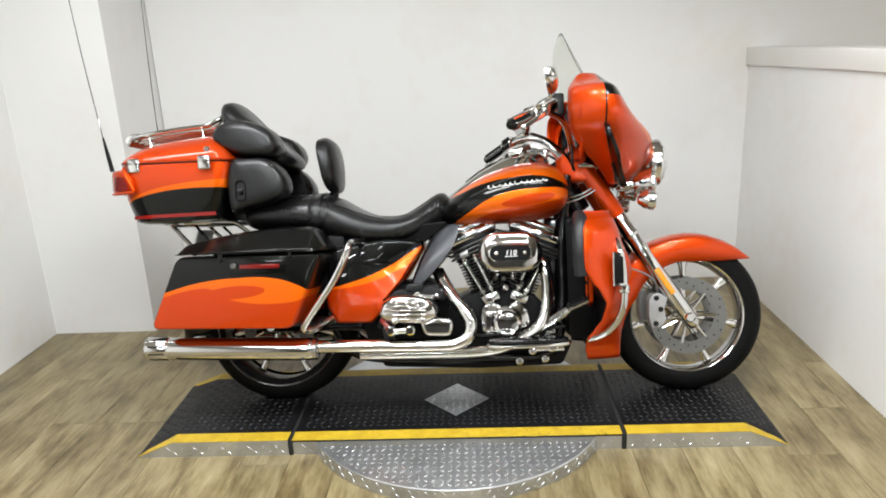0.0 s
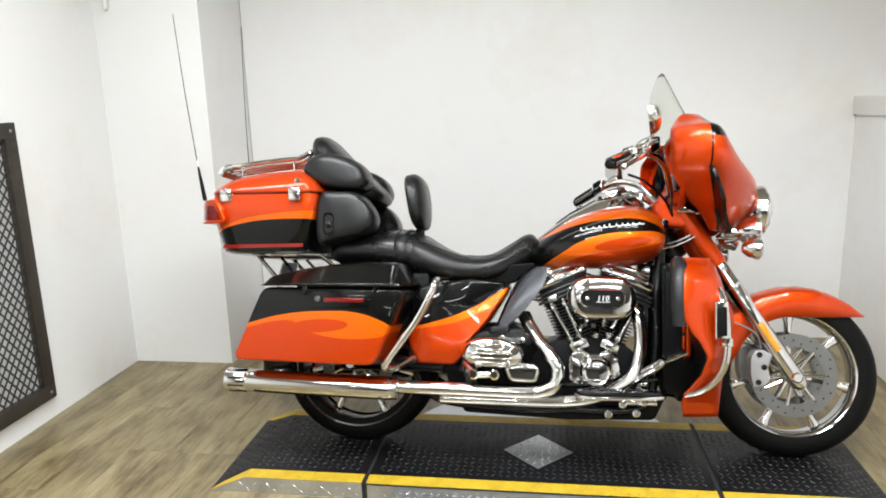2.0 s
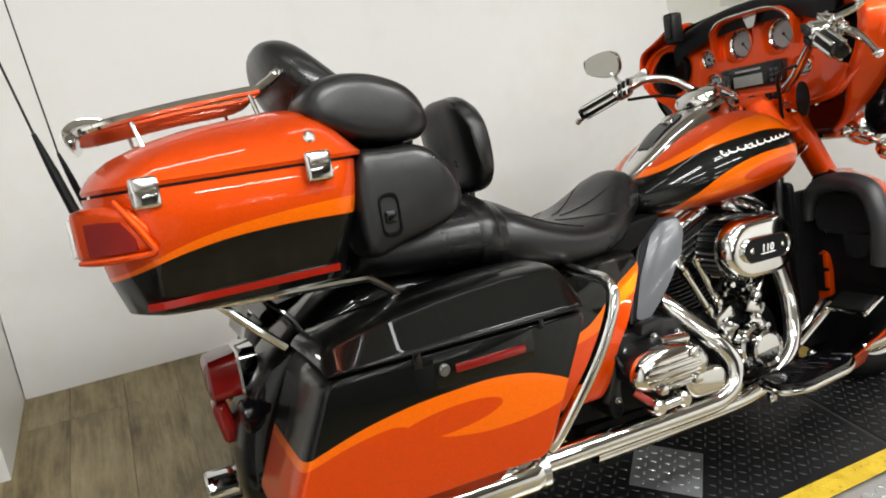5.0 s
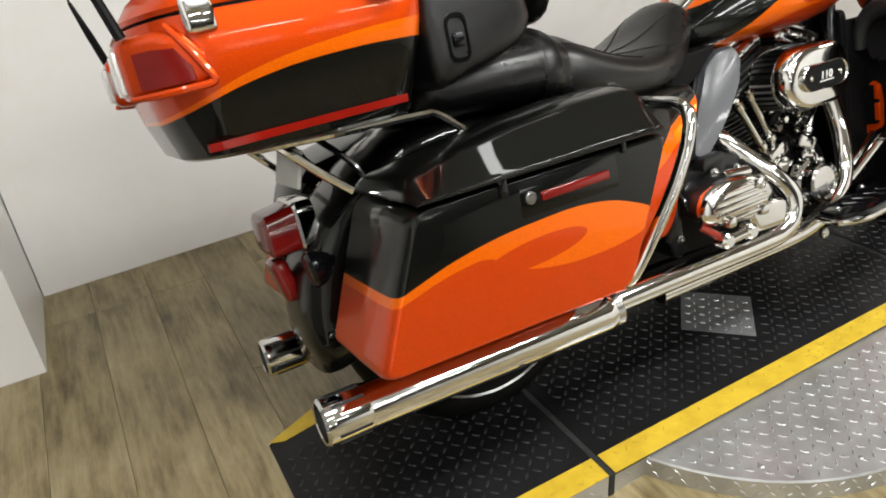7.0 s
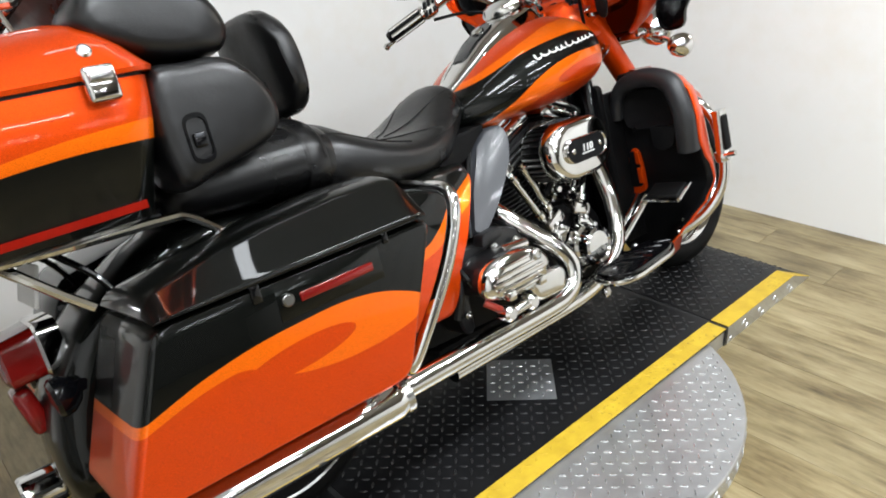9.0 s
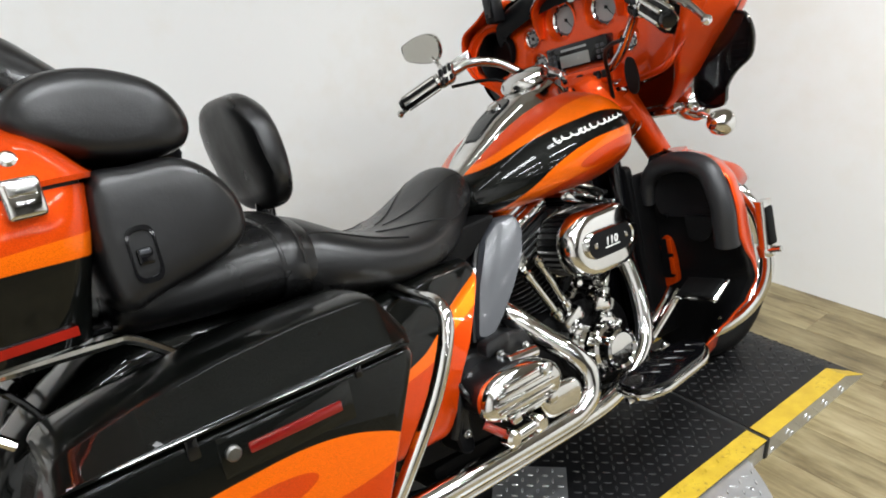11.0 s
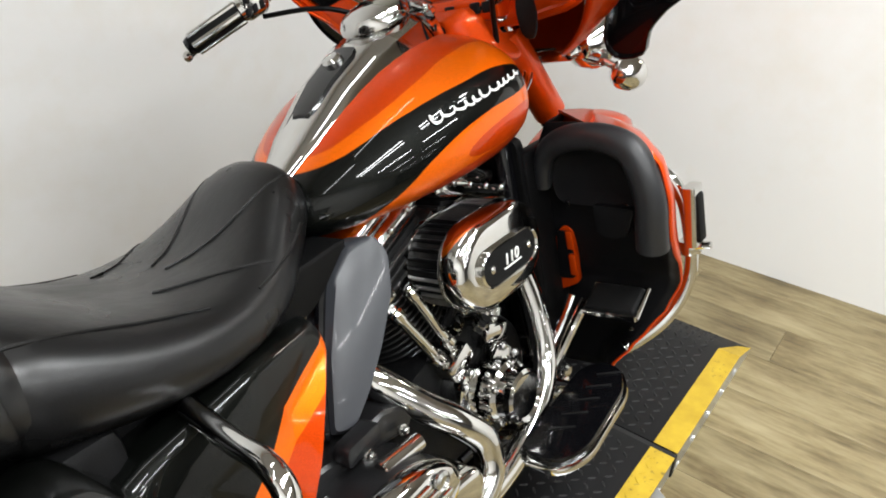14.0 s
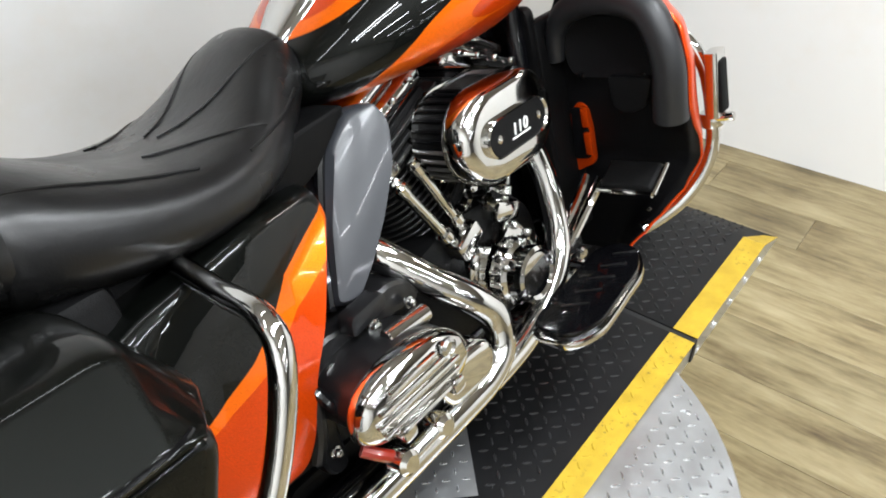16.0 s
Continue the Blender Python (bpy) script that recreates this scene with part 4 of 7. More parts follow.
        part("pod_screw", Geo().lathe([(0.004, 0), (0.004, 0.002), (0, 0.002)], (-1.186, s * 0.292, 0.845), (0, s, 0), 8), DULL, pp)
        for k in range(3):
            part("lens_rib", Geo().bar((-1.252 + 0.020 * k, s * (0.263 + 0.0130 * k), 0.855), (-1.252 + 0.020 * k, s * (0.263 + 0.0130 * k), 0.903), 0.0012, 5), DARK_RED, pp)
        # antenna
        a0, a1, a2 = Vector((-1.272, s * 0.250, 0.930)), Vector((-1.305, s * 0.247, 1.06)), Vector((-1.42, -0.262, 1.66)) if s < 0 else Vector((-1.375, 0.262, 1.80))
        an = part("antenna", Geo().tube([a0, a0.lerp(a1, 0.5), a1], [0.0085, 0.0075, 0.0035], 10, 3), BLACKM, p, "thin black whip antenna")
        part("whip", Geo().tube([a1, a1.lerp(a2, 0.5) + Vector((-0.004, 0, 0)), a2], [0.0022, 0.0013], 6, 4), BLACKG, an)
    part("rear_band", Geo().box((-1.285, -0.12, 0.862), (-1.262, 0.12, 0.912), 0.008, 3), DARK_RED, p)
    # luggage rack
    rk = part("luggage_rack", Geo().tube([(-0.93, -0.165, 1.100), (-1.06, -0.172, 1.088), (-1.20, -0.165, 1.070), (-1.255, -0.12, 1.062), (-1.265, 0, 1.061), (-1.255, 0.12, 1.062), (-1.20, 0.165, 1.070), (-1.06, 0.172, 1.088), (-0.93, 0.165, 1.100), (-0.885, 0.15, 1.128), (-0.872, 0.09, 1.150), (-0.872, -0.09, 1.150), (-0.885, -0.15, 1.128), (-0.93, -0.165, 1.100)], 0.0095, 10, 4), CHROME, bike, "chrome tube luggage rack")
    for yy in (-0.115, -0.07, -0.025, 0.025, 0.07, 0.115):
        part("rack_bar", Geo().tube([(-1.255, yy, 1.060), (-1.06, yy, 1.083), (-0.93, yy, 1.096), (-0.874, yy, 1.148)], 0.0062, 8, 4), CHROME, rk)
    part("rack_wing", Geo().slab(outline([(-1.266, 1.040), (-1.276, 1.060), (-1.260, 1.081), (-1.230, 1.088), (-1.200, 1.080), (-1.226, 1.071), (-1.248, 1.058), (-1.256, 1.042)], 3), -0.135, 0.135, 0.010), CHROME, rk, "chrome rack tail piece")
    for s in SIDES:
        for x, z in ((-1.16, 1.075), (-0.95, 1.098)):
            part("rack_foot", Geo().bar((x, s * 0.168, z), (x + 0.012, s * 0.18, 1.012 + 0.03 * (x > -1)), 0.0045, 8), CHROME, rk)
    # passenger backrest: centre cushion and side wings
    def pad(sec, name, parent, label=""):
        o = part(name, Geo().loft(sec), LEATHER, parent, label, 70)
        m = o.modifiers.new("sub", "SUBSURF")
        m.levels = m.render_levels = 1
        return o
    rings = []
    for z, xa, xb, w in ((0.93, -0.80, -0.63, 0.13), (0.945, -0.80, -0.598, 0.16), (0.98, -0.805, -0.60, 0.19), (1.03, -0.84, -0.66, 0.205), (1.08, -0.88, -0.715, 0.20), (1.13, -0.90, -0.765, 0.185), (1.175, -0.905, -0.805, 0.145), (1.20, -0.90, -0.83, 0.10), (1.209, -0.885, -0.85, 0.05)):
        xc, h = (xa + xb) / 2, (xb - xa) / 2
        rings.append([Vector((xc + h * math.copysign(abs(math.cos(a)) ** 0.75, math.cos(a)), w * math.copysign(abs(math.sin(a)) ** 0.75, math.sin(a)), z)) for a in (2 * math.pi * k / 28 for k in range(28))])
    br = pad(rings, "passenger_backrest", bike, "black leather passenger backrest")
    for s in SIDES:
        prof = outline([(-0.885, 1.045), (-0.862, 1.085), (-0.815, 1.104), (-0.760, 1.104), (-0.713, 1.092), (-0.668, 1.070), (-0.640, 1.037), (-0.629, 0.996), (-0.648, 0.966), (-0.690, 0.960), (-0.745, 0.964), (-0.80, 0.978), (-0.86, 1.010)], 3)
        cx, cz = -0.77, 1.02
        rings = [[Vector((cx + (x - cx) * k, s * w, cz + (z - cz) * k)) for x, z in prof] for w, k in ((0.10, 0.9), (0.14, 1.0), (0.22, 1.0), (0.262, 0.95), (0.28, 0.82), (0.286, 0.5))]
        pad(rings, "side_wing", br, "padded side wing")
        prof = outline([(-0.812, 0.945), (-0.74, 0.957), (-0.668, 0.955), (-0.616, 0.908), (-0.596, 0.848), (-0.626, 0.800), (-0.74, 0.770), (-0.812, 0.762)], 3)
        cx, cz = -0.73, 0.86
        rings = [[Vector((cx + (x - cx) * k, s * w, cz + (z - cz) * k)) for x, z in prof] for w, k in ((0.14, 0.95), (0.18, 1.0), (0.25, 1.0), (0.288, 0.97), (0.302, 0.88), (0.306, 0.5))]
        sp = pad(rings, "speaker_pod", br, "smooth black armrest pod")
        bez = Geo().loft([[Vector((-0.762 + 0.95 * k * (a - 0), s * w, 0.833 + k * b)) for a, b in rounded([(-0.021, -0.041), (0.021, -0.041), (0.021, 0.041), (-0.021, 0.041)], 0.0205, 5)] for w, k in ((0.300, 1.0), (0.3085, 1.0), (0.3085, 0.82), (0.304, 0.78))])
        part("switch_bezel", bez, BLACKG, sp)
        part("switch", Geo().box((-0.773, s * 0.303, 0.818), (-0.751, s * 0.3125, 0.842), 0.004), BLACKG, sp)
        part("switch_cap", Geo().box((-0.770, s * 0.310, 0.833), (-0.754, s * 0.3145, 0.841), 0.002), GREYP, sp)
    # carrier under the trunk
    ca = part("pack_carrier", Geo().box((-1.10, -0.13, 0.712), (-0.80, 0.13, 0.735), 0.006), BLACKG, bike, "black trunk carrier with chrome rails")
    for s in SIDES:
        part("carrier_rail", Geo().tube([(-1.13, s * 0.10, 0.728), (-1.10, s * 0.19, 0.726), (-0.98, s * 0.24, 0.724), (-0.84, s * 0.25, 0.720), (-0.80, s * 0.245, 0.712), (-0.745, s * 0.235, 0.668)], 0.008, 8, 5), CHROME, ca)
        part("carrier_strut", Geo().tube([(-1.08, s * 0.19, 0.724), (-1.02, s * 0.20, 0.66), (-0.975, s * 0.21, 0.617)], 0.0085, 8, 4), CHROME, ca)
        part("carrier_strut", Geo().tube([(-1.0, s * 0.15, 0.716), (-0.95, s * 0.16, 0.66), (-0.92, s * 0.17, 0.60)], 0.006, 8, 4), BLACKG, ca)


tour_pack()


# ---- rear fender, tail lamp, plate
def rear_end():
    rings = []
    for k in range(19):
        a = radians(18 + 172 * k / 18)
        R = 0.358 + 0.024 * min(1, max(0, (k - 11) / 4))
        c = RW + Vector((0, 0, 0.02))
        rr = []
        for q, d in ((-1.0, -0.13), (-1.0, -0.025), (-0.90, -0.004), (-0.72, 0.006), (-0.4, 0.010), (0, 0.011), (0.4, 0.010), (0.72, 0.006), (0.90, -0.004), (1.0, -0.025), (1.0, -0.13)):
            rad = R + d
            rr.append(c + Vector((rad * math.cos(a), 0.118 * q, rad * math.sin(a))))
        rings.append(rr)
    f = part("rear_fender", Geo().loft(rings, False, False), INKPAINT, bike, "gloss black rear fender", 60)
    m = f.modifiers.new("thick", "SOLIDIFY")
    m.thickness = 0.004
    tl = part("tail_lamp", Geo().loft([[Vector((x, y, z)) for y, z in rounded([(-w, zl), (w, zl), (w * 0.92, zh), (-w * 0.92, zh)], 0.022, 4)] for x, w, zl, zh in ((-1.015, 0.07, 0.515, 0.60), (-1.05, 0.078, 0.505, 0.602), (-1.055, 0.074, 0.508, 0.598))]), CHROME, f, "chrome tail lamp housing")
    part("tail_lens", Geo().loft([[Vector((x, y, z)) for y, z in rounded([(-w, zl), (w, zl), (w * 0.92, zh), (-w * 0.92, zh)], 0.02, 4)] for x, w, zl, zh in ((-1.052, 0.072, 0.508, 0.597), (-1.11, 0.068, 0.505, 0.588), (-1.117, 0.058, 0.513, 0.58))]), DARK_RED, tl, "clear red tail lens")
    for s in SIDES:
        part("turn_signal", Geo().lathe([(0.0, 0), (0.022, 0.002), (0.034, 0.018), (0.036, 0.035), (0.030, 0.042), (0.0, 0.045)], (-1.03, s * 0.125, 0.485), (-1, 0, -0.1), 24), BLACKG, f, "round black rear turn signal")
    part("signal_bar", Geo().tube([(-1.02, -0.12, 0.485), (-1.045, 0, 0.495), (-1.02, 0.12, 0.485)], 0.011, 10, 5), BLACKG, f)
    part("rear_reflector", Geo().box((-1.112, -0.035, 0.405), (-1.078, 0.035, 0.495), 0.012, 3, Euler((0, radians(-10), 0)).to_matrix()), DARK_RED, f, "red rear reflector")
    part("number_plate", Geo().box((-1.030, -0.085, 0.625), (-1.022, 0.085, 0.70), 0.003, 2, Euler((0, radians(18), 0)).to_matrix()), PLATE, f, "pale blank number plate")


rear_end()


# ---- exhaust
def exhaust(s):
    ax = -0.270 if s < 0 else 0.195
    drop = 0.007 if s < 0 else 0.030
    g = Geo().lathe([(0.0425, 0.0), (0.0425, 0.53), (0.040, 0.548), (0.030, 0.565)], (-1.070, ax, 0.258 - drop), (1, 0, -0.028), 36)
    m = part("muffler", g, CHROME, bike, "long chrome muffler")
    part("muffler_tip", Geo().lathe([(0.036, 0.02), (0.036, 0.0), (0.040, -0.002), (0.0445, 0.004), (0.0445, 0.082), (0.042, 0.086)], (-1.153, ax, 0.2605 - drop), (1, 0, -0.028), 36), CHROME, m, "slotted chrome tip")
    part("tip_bore", Geo().lathe([(0.0365, 0.012), (0.0365, 0.016)], (-1.153, ax, 0.2605 - drop), (1, 0, -0.028), 24), GAP, m)
    for k in range(10):
        a = radians(36 * k + 20)
        o = Vector((-1.105, ax + 0.0443 * math.cos(a), 0.259 - drop + 0.0443 * math.sin(a)))
        t = Euler((a - math.pi / 2, 0, 0)).to_matrix()
        part("tip_slot", Geo().box(o - Vector((0.030, 0.0028, 0.001)), o + Vector((0.030, 0.0028, 0.001)), 0, 1, t), GAP, m)
    part("clamp", Geo().lathe([(0.036, -0.012), (0.040, -0.01), (0.040, 0.01), (0.036, 0.012)], (-0.515, ax, 0.243 - drop), (1, 0, 0), 28), SATIN, m)
    return m


for s in SIDES:
    exhaust(s)
    if s < 0:
        part("exhaust_pipe", Geo().tube([(-0.52, -0.262, 0.243), (-0.30, -0.262, 0.240), (-0.06, -0.262, 0.236), (0.015, -0.262, 0.242), (0.060, -0.260, 0.270), (0.068, -0.254, 0.320), (0.040, -0.238, 0.368), (0.004, -0.208, 0.412), (-0.032, -0.168, 0.466), (-0.05, -0.13, 0.50)], 0.0255, 16, 6), CHROME, bike, "curved chrome exhaust pipe")
        part("lower_pipe", Geo().tube([(-0.35, -0.235, 0.205), (-0.10, -0.235, 0.203), (0.10, -0.235, 0.205), (0.20, -0.230, 0.222), (0.285, -0.220, 0.258), (0.335, -0.205, 0.302), (0.358, -0.188, 0.370), (0.364, -0.172, 0.44), (0.355, -0.155, 0.51), (0.335, -0.13, 0.55)], 0.0225, 16, 6), CHROME, bike, "curved chrome exhaust pipe")
    else:
        part("exhaust_pipe", Geo().tube([(-0.52, 0.262, 0.243), (-0.30, 0.24, 0.240), (-0.10, 0.20, 0.236)], 0.024, 12, 4), CHROME, bike)


# ---- engine
def engine():
    crank = Vector((0.203, 0, 0.345))
    case = part("engine", Geo().slab(outline([(-0.02, 0.21), (0.16, 0.19), (0.33, 0.21), (0.37, 0.30), (0.34, 0.38), (0.24, 0.425), (0.10, 0.42), (0.0, 0.38), (-0.04, 0.30)], 4), -0.135, 0.16, 0.02), BLACKM, bike, "black and chrome vee twin engine")
    part("gearbox", Geo().slab(rounded([(-0.34, 0.23), (-0.02, 0.21), (0.0, 0.42), (-0.10, 0.47), (-0.30, 0.45), (-0.36, 0.36)], 0.03), -0.13, 0.15, 0.015), BLACKM, case)
    for tilt in (-22.5, 22.5):
        a = radians(tilt)
        d, n = Vector((math.sin(a), 0, math.cos(a))), Vector((math.cos(a), 0, -math.sin(a)))
        o = crank + Vector((0, -0.01, 0))
        cyl = part("cylinder", Geo().bar(o + d * 0.05, o + d * 0.245, 0.082, 28), BLACKM, case, "black finned cylinder")
        for k in range(13):
            h = 0.078 + k * 0.0125
            r = 0.099 if k else 0.085
            ringv = [o + d * (h + e) + n * ((r - q2) * math.copysign(abs(math.cos(q)) ** 0.9, math.cos(q))) + Vector((0, (r - q2) * 1.04 * math.copysign(abs(math.sin(q)) ** 0.75, math.sin(q)), 0)) for e, q2 in ((0, 0.0015), (0.0014, 0), (0.0036, 0), (0.005, 0.0015)) for q in (2 * math.pi * j / 32 for j in range(32))]
            part("fin", Geo().loft([ringv[32 * e:32 * e + 32] for e in range(4)]), FINS, cyl)
        # cylinder head with chrome rocker box
        m = Matrix((n, Vector((0, 1, 0)), d)).transposed()
        part("cylinder_head", Geo().box(o + d * 0.27 - Vector((0.094, 0.112, 0.035)), o + d * 0.27 + Vector((0.094, 0.112, 0.035)), 0.012, 2, m), BLACKM, cyl)
        for k in range(5):
            part("head_fin", Geo().box(o + d * (0.246 + k * 0.011) - Vector((0.098, 0.112, 0.002)), o + d * (0.246 + k * 0.011) + Vector((0.098, 0.112, 0.002)), 0.002, 1, m), FINS, cyl)
        rb = part("rocker_box", Geo().box(o + d * 0.322 - Vector((0.104, 0.115, 0.019)), o + d * 0.322 + Vector((0.104, 0.115, 0.019)), 0.014, 3, m), CHROME, cyl, "chrome rocker box")
        part("rocker_cover", Geo().box(o + d * 0.353 - Vector((0.082, 0.098, 0.016)), o + d * 0.353 + Vector((0.082, 0.098, 0.016)), 0.013, 3, m), CHROME, rb)
        for k in range(3):
            c0 = o + d * (0.258 + 0.015 * k)
            part("head_rib", Geo().box(c0 - Vector((0.112, 0.122, 0.0042)), c0 + Vector((0.112, 0.122, 0.0042)), 0.003, 2, m), FINS, cyl)
        part("head_tag", Geo().box(o + d * 0.262 + n * -0.055 - Vector((0.017, 0.125, 0.012)), o + d * 0.262 + n * -0.055 + Vector((0.017, 0.125, 0.012)), 0.003, 2, m), SATIN, cyl)
        for k in range(4):
            w = o + d * 0.332 + n * (-0.07 + 0.047 * k) + Vector((0, -0.118, 0))
            part("rocker_bolt", Geo().lathe([(0.006, 0), (0.006, 0.004), (0.003, 0.006)], w, (0, -1, 0), 8), SATIN, rb)
        # pushrod tubes
        lean = -0.030 if tilt < 0 else 0.030
        for q in (lean - 0.017, lean + 0.017):
            a0 = crank + d * 0.075 + n * q + Vector((0, -0.142, 0))
            a1 = o + d * 0.25 + n * (q * 1.4) + Vector((0, -0.128, 0))
            pr = part("pushrod_tube", Geo().bar(a0, a1, 0.010, 12), CHROME, cyl, "chrome pushrod tube")
            part("pushrod_collar", Geo().lathe([(0.010, 0), (0.015, 0.004), (0.015, 0.018), (0.010, 0.022)], a0.lerp(a1, 0.10), a1 - a0, 12), CHROME, pr)
            part("pushrod_collar", Geo().lathe([(0.010, 0), (0.014, 0.004), (0.014, 0.02), (0.010, 0.024)], a0.lerp(a1, 0.82), a1 - a0, 12), CHROME, pr)
        part("tappet_block", Geo().box(crank + d * 0.07 + n * lean - Vector((0.034, 0.03, 0.018)) + Vector((0, -0.14, 0)), crank + d * 0.07 + n * lean + Vector((0.034, 0.03, 0.018)) + Vector((0, -0.14, 0)), 0.007, 2, m), CHROME, cyl)
        part("spark_plug_lead", Geo().tube([o + d * 0.27 + n * (0.10 if tilt > 0 else -0.10) + Vector((0, -0.06, 0)), o + d * 0.30 + n * (0.13 if tilt > 0 else -0.12) + Vector((0, -0.09, 0)), Vector((0.18, -0.10, 0.66))], 0.004, 8, 5), BLACKM, cyl)
    # cam cover and timer cover
    cc = part("cam_cover", Geo().slab(outline([(0.105, 0.305), (0.125, 0.262), (0.19, 0.240), (0.265, 0.252), (0.292, 0.305), (0.278, 0.355), (0.245, 0.385), (0.20, 0.365), (0.15, 0.385), (0.115, 0.36)], 4), -0.182, -0.13, 0.010), CHROME, case, "chrome cam cover")
    part("timer_cover", Geo().lathe([(0.058, 0), (0.058, 0.022), (0.050, 0.028), (0.047, 0.040), (0.050, 0.044), (0.050, 0.056), (0.044, 0.060), (0.038, 0.056), (0.028, 0.057), (0, 0.058)], (0.206, -0.188, 0.312), (0, -1, 0), 36), CHROME, cc, "round chrome timer cover")
    for k in range(5):
        a = 2 * math.pi * k / 5
        part("cover_bolt", Geo().lathe([(0.006, 0), (0.006, 0.005), (0.003, 0.007)], (0.206 + 0.054 * math.cos(a), -0.213, 0.312 + 0.054 * math.sin(a)), (0, -1, 0), 8), SATIN, cc)
    for x, z in ((0.118, 0.30), (0.128, 0.362), (0.148, 0.380), (0.246, 0.378), (0.276, 0.348), (0.286, 0.30), (0.255, 0.258), (0.135, 0.264), (0.19, 0.246)):
        part("cover_bolt", Geo().lathe([(0.008, 0), (0.008, 0.006), (0.004, 0.009)], (x, -0.181, z), (0, -1, 0), 8), SATIN, cc)
    for k in range(14):
        a = 2 * math.pi * k / 14
        part("cover_flute", Geo().bar((0.206 + 0.0575 * math.cos(a), -0.187, 0.312 + 0.0575 * math.sin(a)), (0.206 + 0.0575 * math.cos(a), -0.212, 0.312 + 0.0575 * math.sin(a)), 0.0042, 6), CHROME, cc)
    # fittings between the barrels
    for fx, fy, fz, fr, fh in ((0.150, -0.16, 0.455, 0.013, 0.030), (0.205, -0.17, 0.432, 0.016, 0.028), (0.232, -0.16, 0.470, 0.011, 0.034), (0.262, -0.15, 0.440, 0.012, 0.022), (0.176, -0.15, 0.486, 0.010, 0.022)):
        part("union_nut", Geo().lathe([(fr * 0.7, 0), (fr, 0.003), (fr, fh * 0.5), (fr * 0.8, fh * 0.55), (fr * 0.8, fh), (0, fh)], (fx, fy, fz), (0.2, -0.55, 0.8), 6), CHROME, case)
    part("breather_hose", Geo().tube([(0.150, -0.15, 0.47), (0.165, -0.165, 0.505), (0.20, -0.15, 0.535)], 0.009, 10, 5), BLACKM, case)
    part("sensor_lead", Geo().tube([(0.27, -0.13, 0.44), (0.30, -0.16, 0.47), (0.30, -0.14, 0.53), (0.27, -0.11, 0.58)], 0.004, 8, 5), BLACKM, case)
    # oil filter, oil pump and small parts in front
    part("oil_filter", Geo().lathe([(0.030, 0), (0.038, 0.006), (0.038, 0.075), (0.032, 0.085), (0.0, 0.087)], (0.345, -0.07, 0.255), (0.95, -0.25, 0.1), 28), CHROME, case, "chrome oil filter")
    part("lifter_arm", Geo().tube([(0.25, -0.19, 0.235), (0.33, -0.20, 0.29), (0.42, -0.205, 0.345), (0.46, -0.205, 0.375)], 0.009, 10, 5), CHROME, case)
    # transmission end cover with ribs
    face = outline([(-0.266, 0.372), (-0.248, 0.408), (-0.195, 0.428), (-0.120, 0.424), (-0.068, 0.400), (-0.050, 0.364), (-0.075, 0.334), (-0.140, 0.322), (-0.215, 0.330), (-0.255, 0.346)], 4)
    tc = part("transmission_cover", Geo().loft([[Vector((-0.158 + (x + 0.158) * k, yy, 0.376 + (z - 0.376) * k)) for x, z in face] for yy, k in ((-0.283, 0.96), (-0.288, 0.99), (-0.296, 1.0), (-0.304, 0.975), (-0.312, 0.92), (-0.318, 0.82), (-0.3215, 0.5), (-0.322, 0.05))]), CHROME, case, "ribbed chrome transmission cover", 50)
    part("cover_base", Geo().loft([[Vector((-0.150 + (x + 0.158) * 0.92, yy, 0.374 + (z - 0.376) * 0.92)) for x, z in face] for yy in (-0.20, -0.285)]), CASTING, tc)
    for k, (xa, xb) in enumerate(((-0.222, -0.098), (-0.240, -0.092), (-0.246, -0.088), (-0.238, -0.096), (-0.215, -0.125))):
        part("rib", Geo().box((xa, -0.3265, 0.3405 + 0.0155 * k), (xb, -0.317, 0.3475 + 0.0155 * k), 0.0033, 2), CHROME, tc)
    part("cover_boss", Geo().lathe([(0.014, 0), (0.014, 0.005), (0.009, 0.008), (0.009, 0.005), (0, 0.005)], (-0.104, -0.322, 0.400), (0, -1, 0), 16), SATIN, tc)
    for tab_x in (-0.205, -0.105):
        part("cover_tab", Geo().box((tab_x - 0.012, -0.330, 0.328), (tab_x + 0.012, -0.305, 0.350), 0.005, 2), CHROME, tc)
    part("clutch_cover", Geo().slab(rounded([(-0.120, 0.330), (-0.10, 0.278), (-0.005, 0.274), (0.008, 0.31), (0.0, 0.335), (-0.06, 0.345)], 0.02), -0.300, -0.20, 0.014, seg=4), CHROME, case, "chrome side cover")
    gs = part("gearbox_side", Geo().slab(outline([(-0.262, 0.258), (-0.230, 0.256), (-0.225, 0.330), (-0.205, 0.385), (-0.10, 0.405), (-0.035, 0.398), (-0.022, 0.428), (-0.075, 0.455), (-0.150, 0.440), (-0.205, 0.446), (-0.245, 0.418), (-0.262, 0.385), (-0.258, 0.34), (-0.272, 0.31)], 4), -0.205, -0.13, 0.012, seg=3), CASTING, case, "black cast gearbox housing")
    part("casting_ridge", Geo().tube([(-0.276, -0.205, 0.300), (-0.262, -0.214, 0.345), (-0.248, -0.212, 0.400)], 0.012, 10, 4), CASTING, gs)
    part("casting_boss", Geo().slab(rounded([(-0.175, 0.435), (-0.105, 0.445), (-0.105, 0.470), (-0.170, 0.464)], 0.01), -0.232, -0.20, 0.006), CASTING, gs)
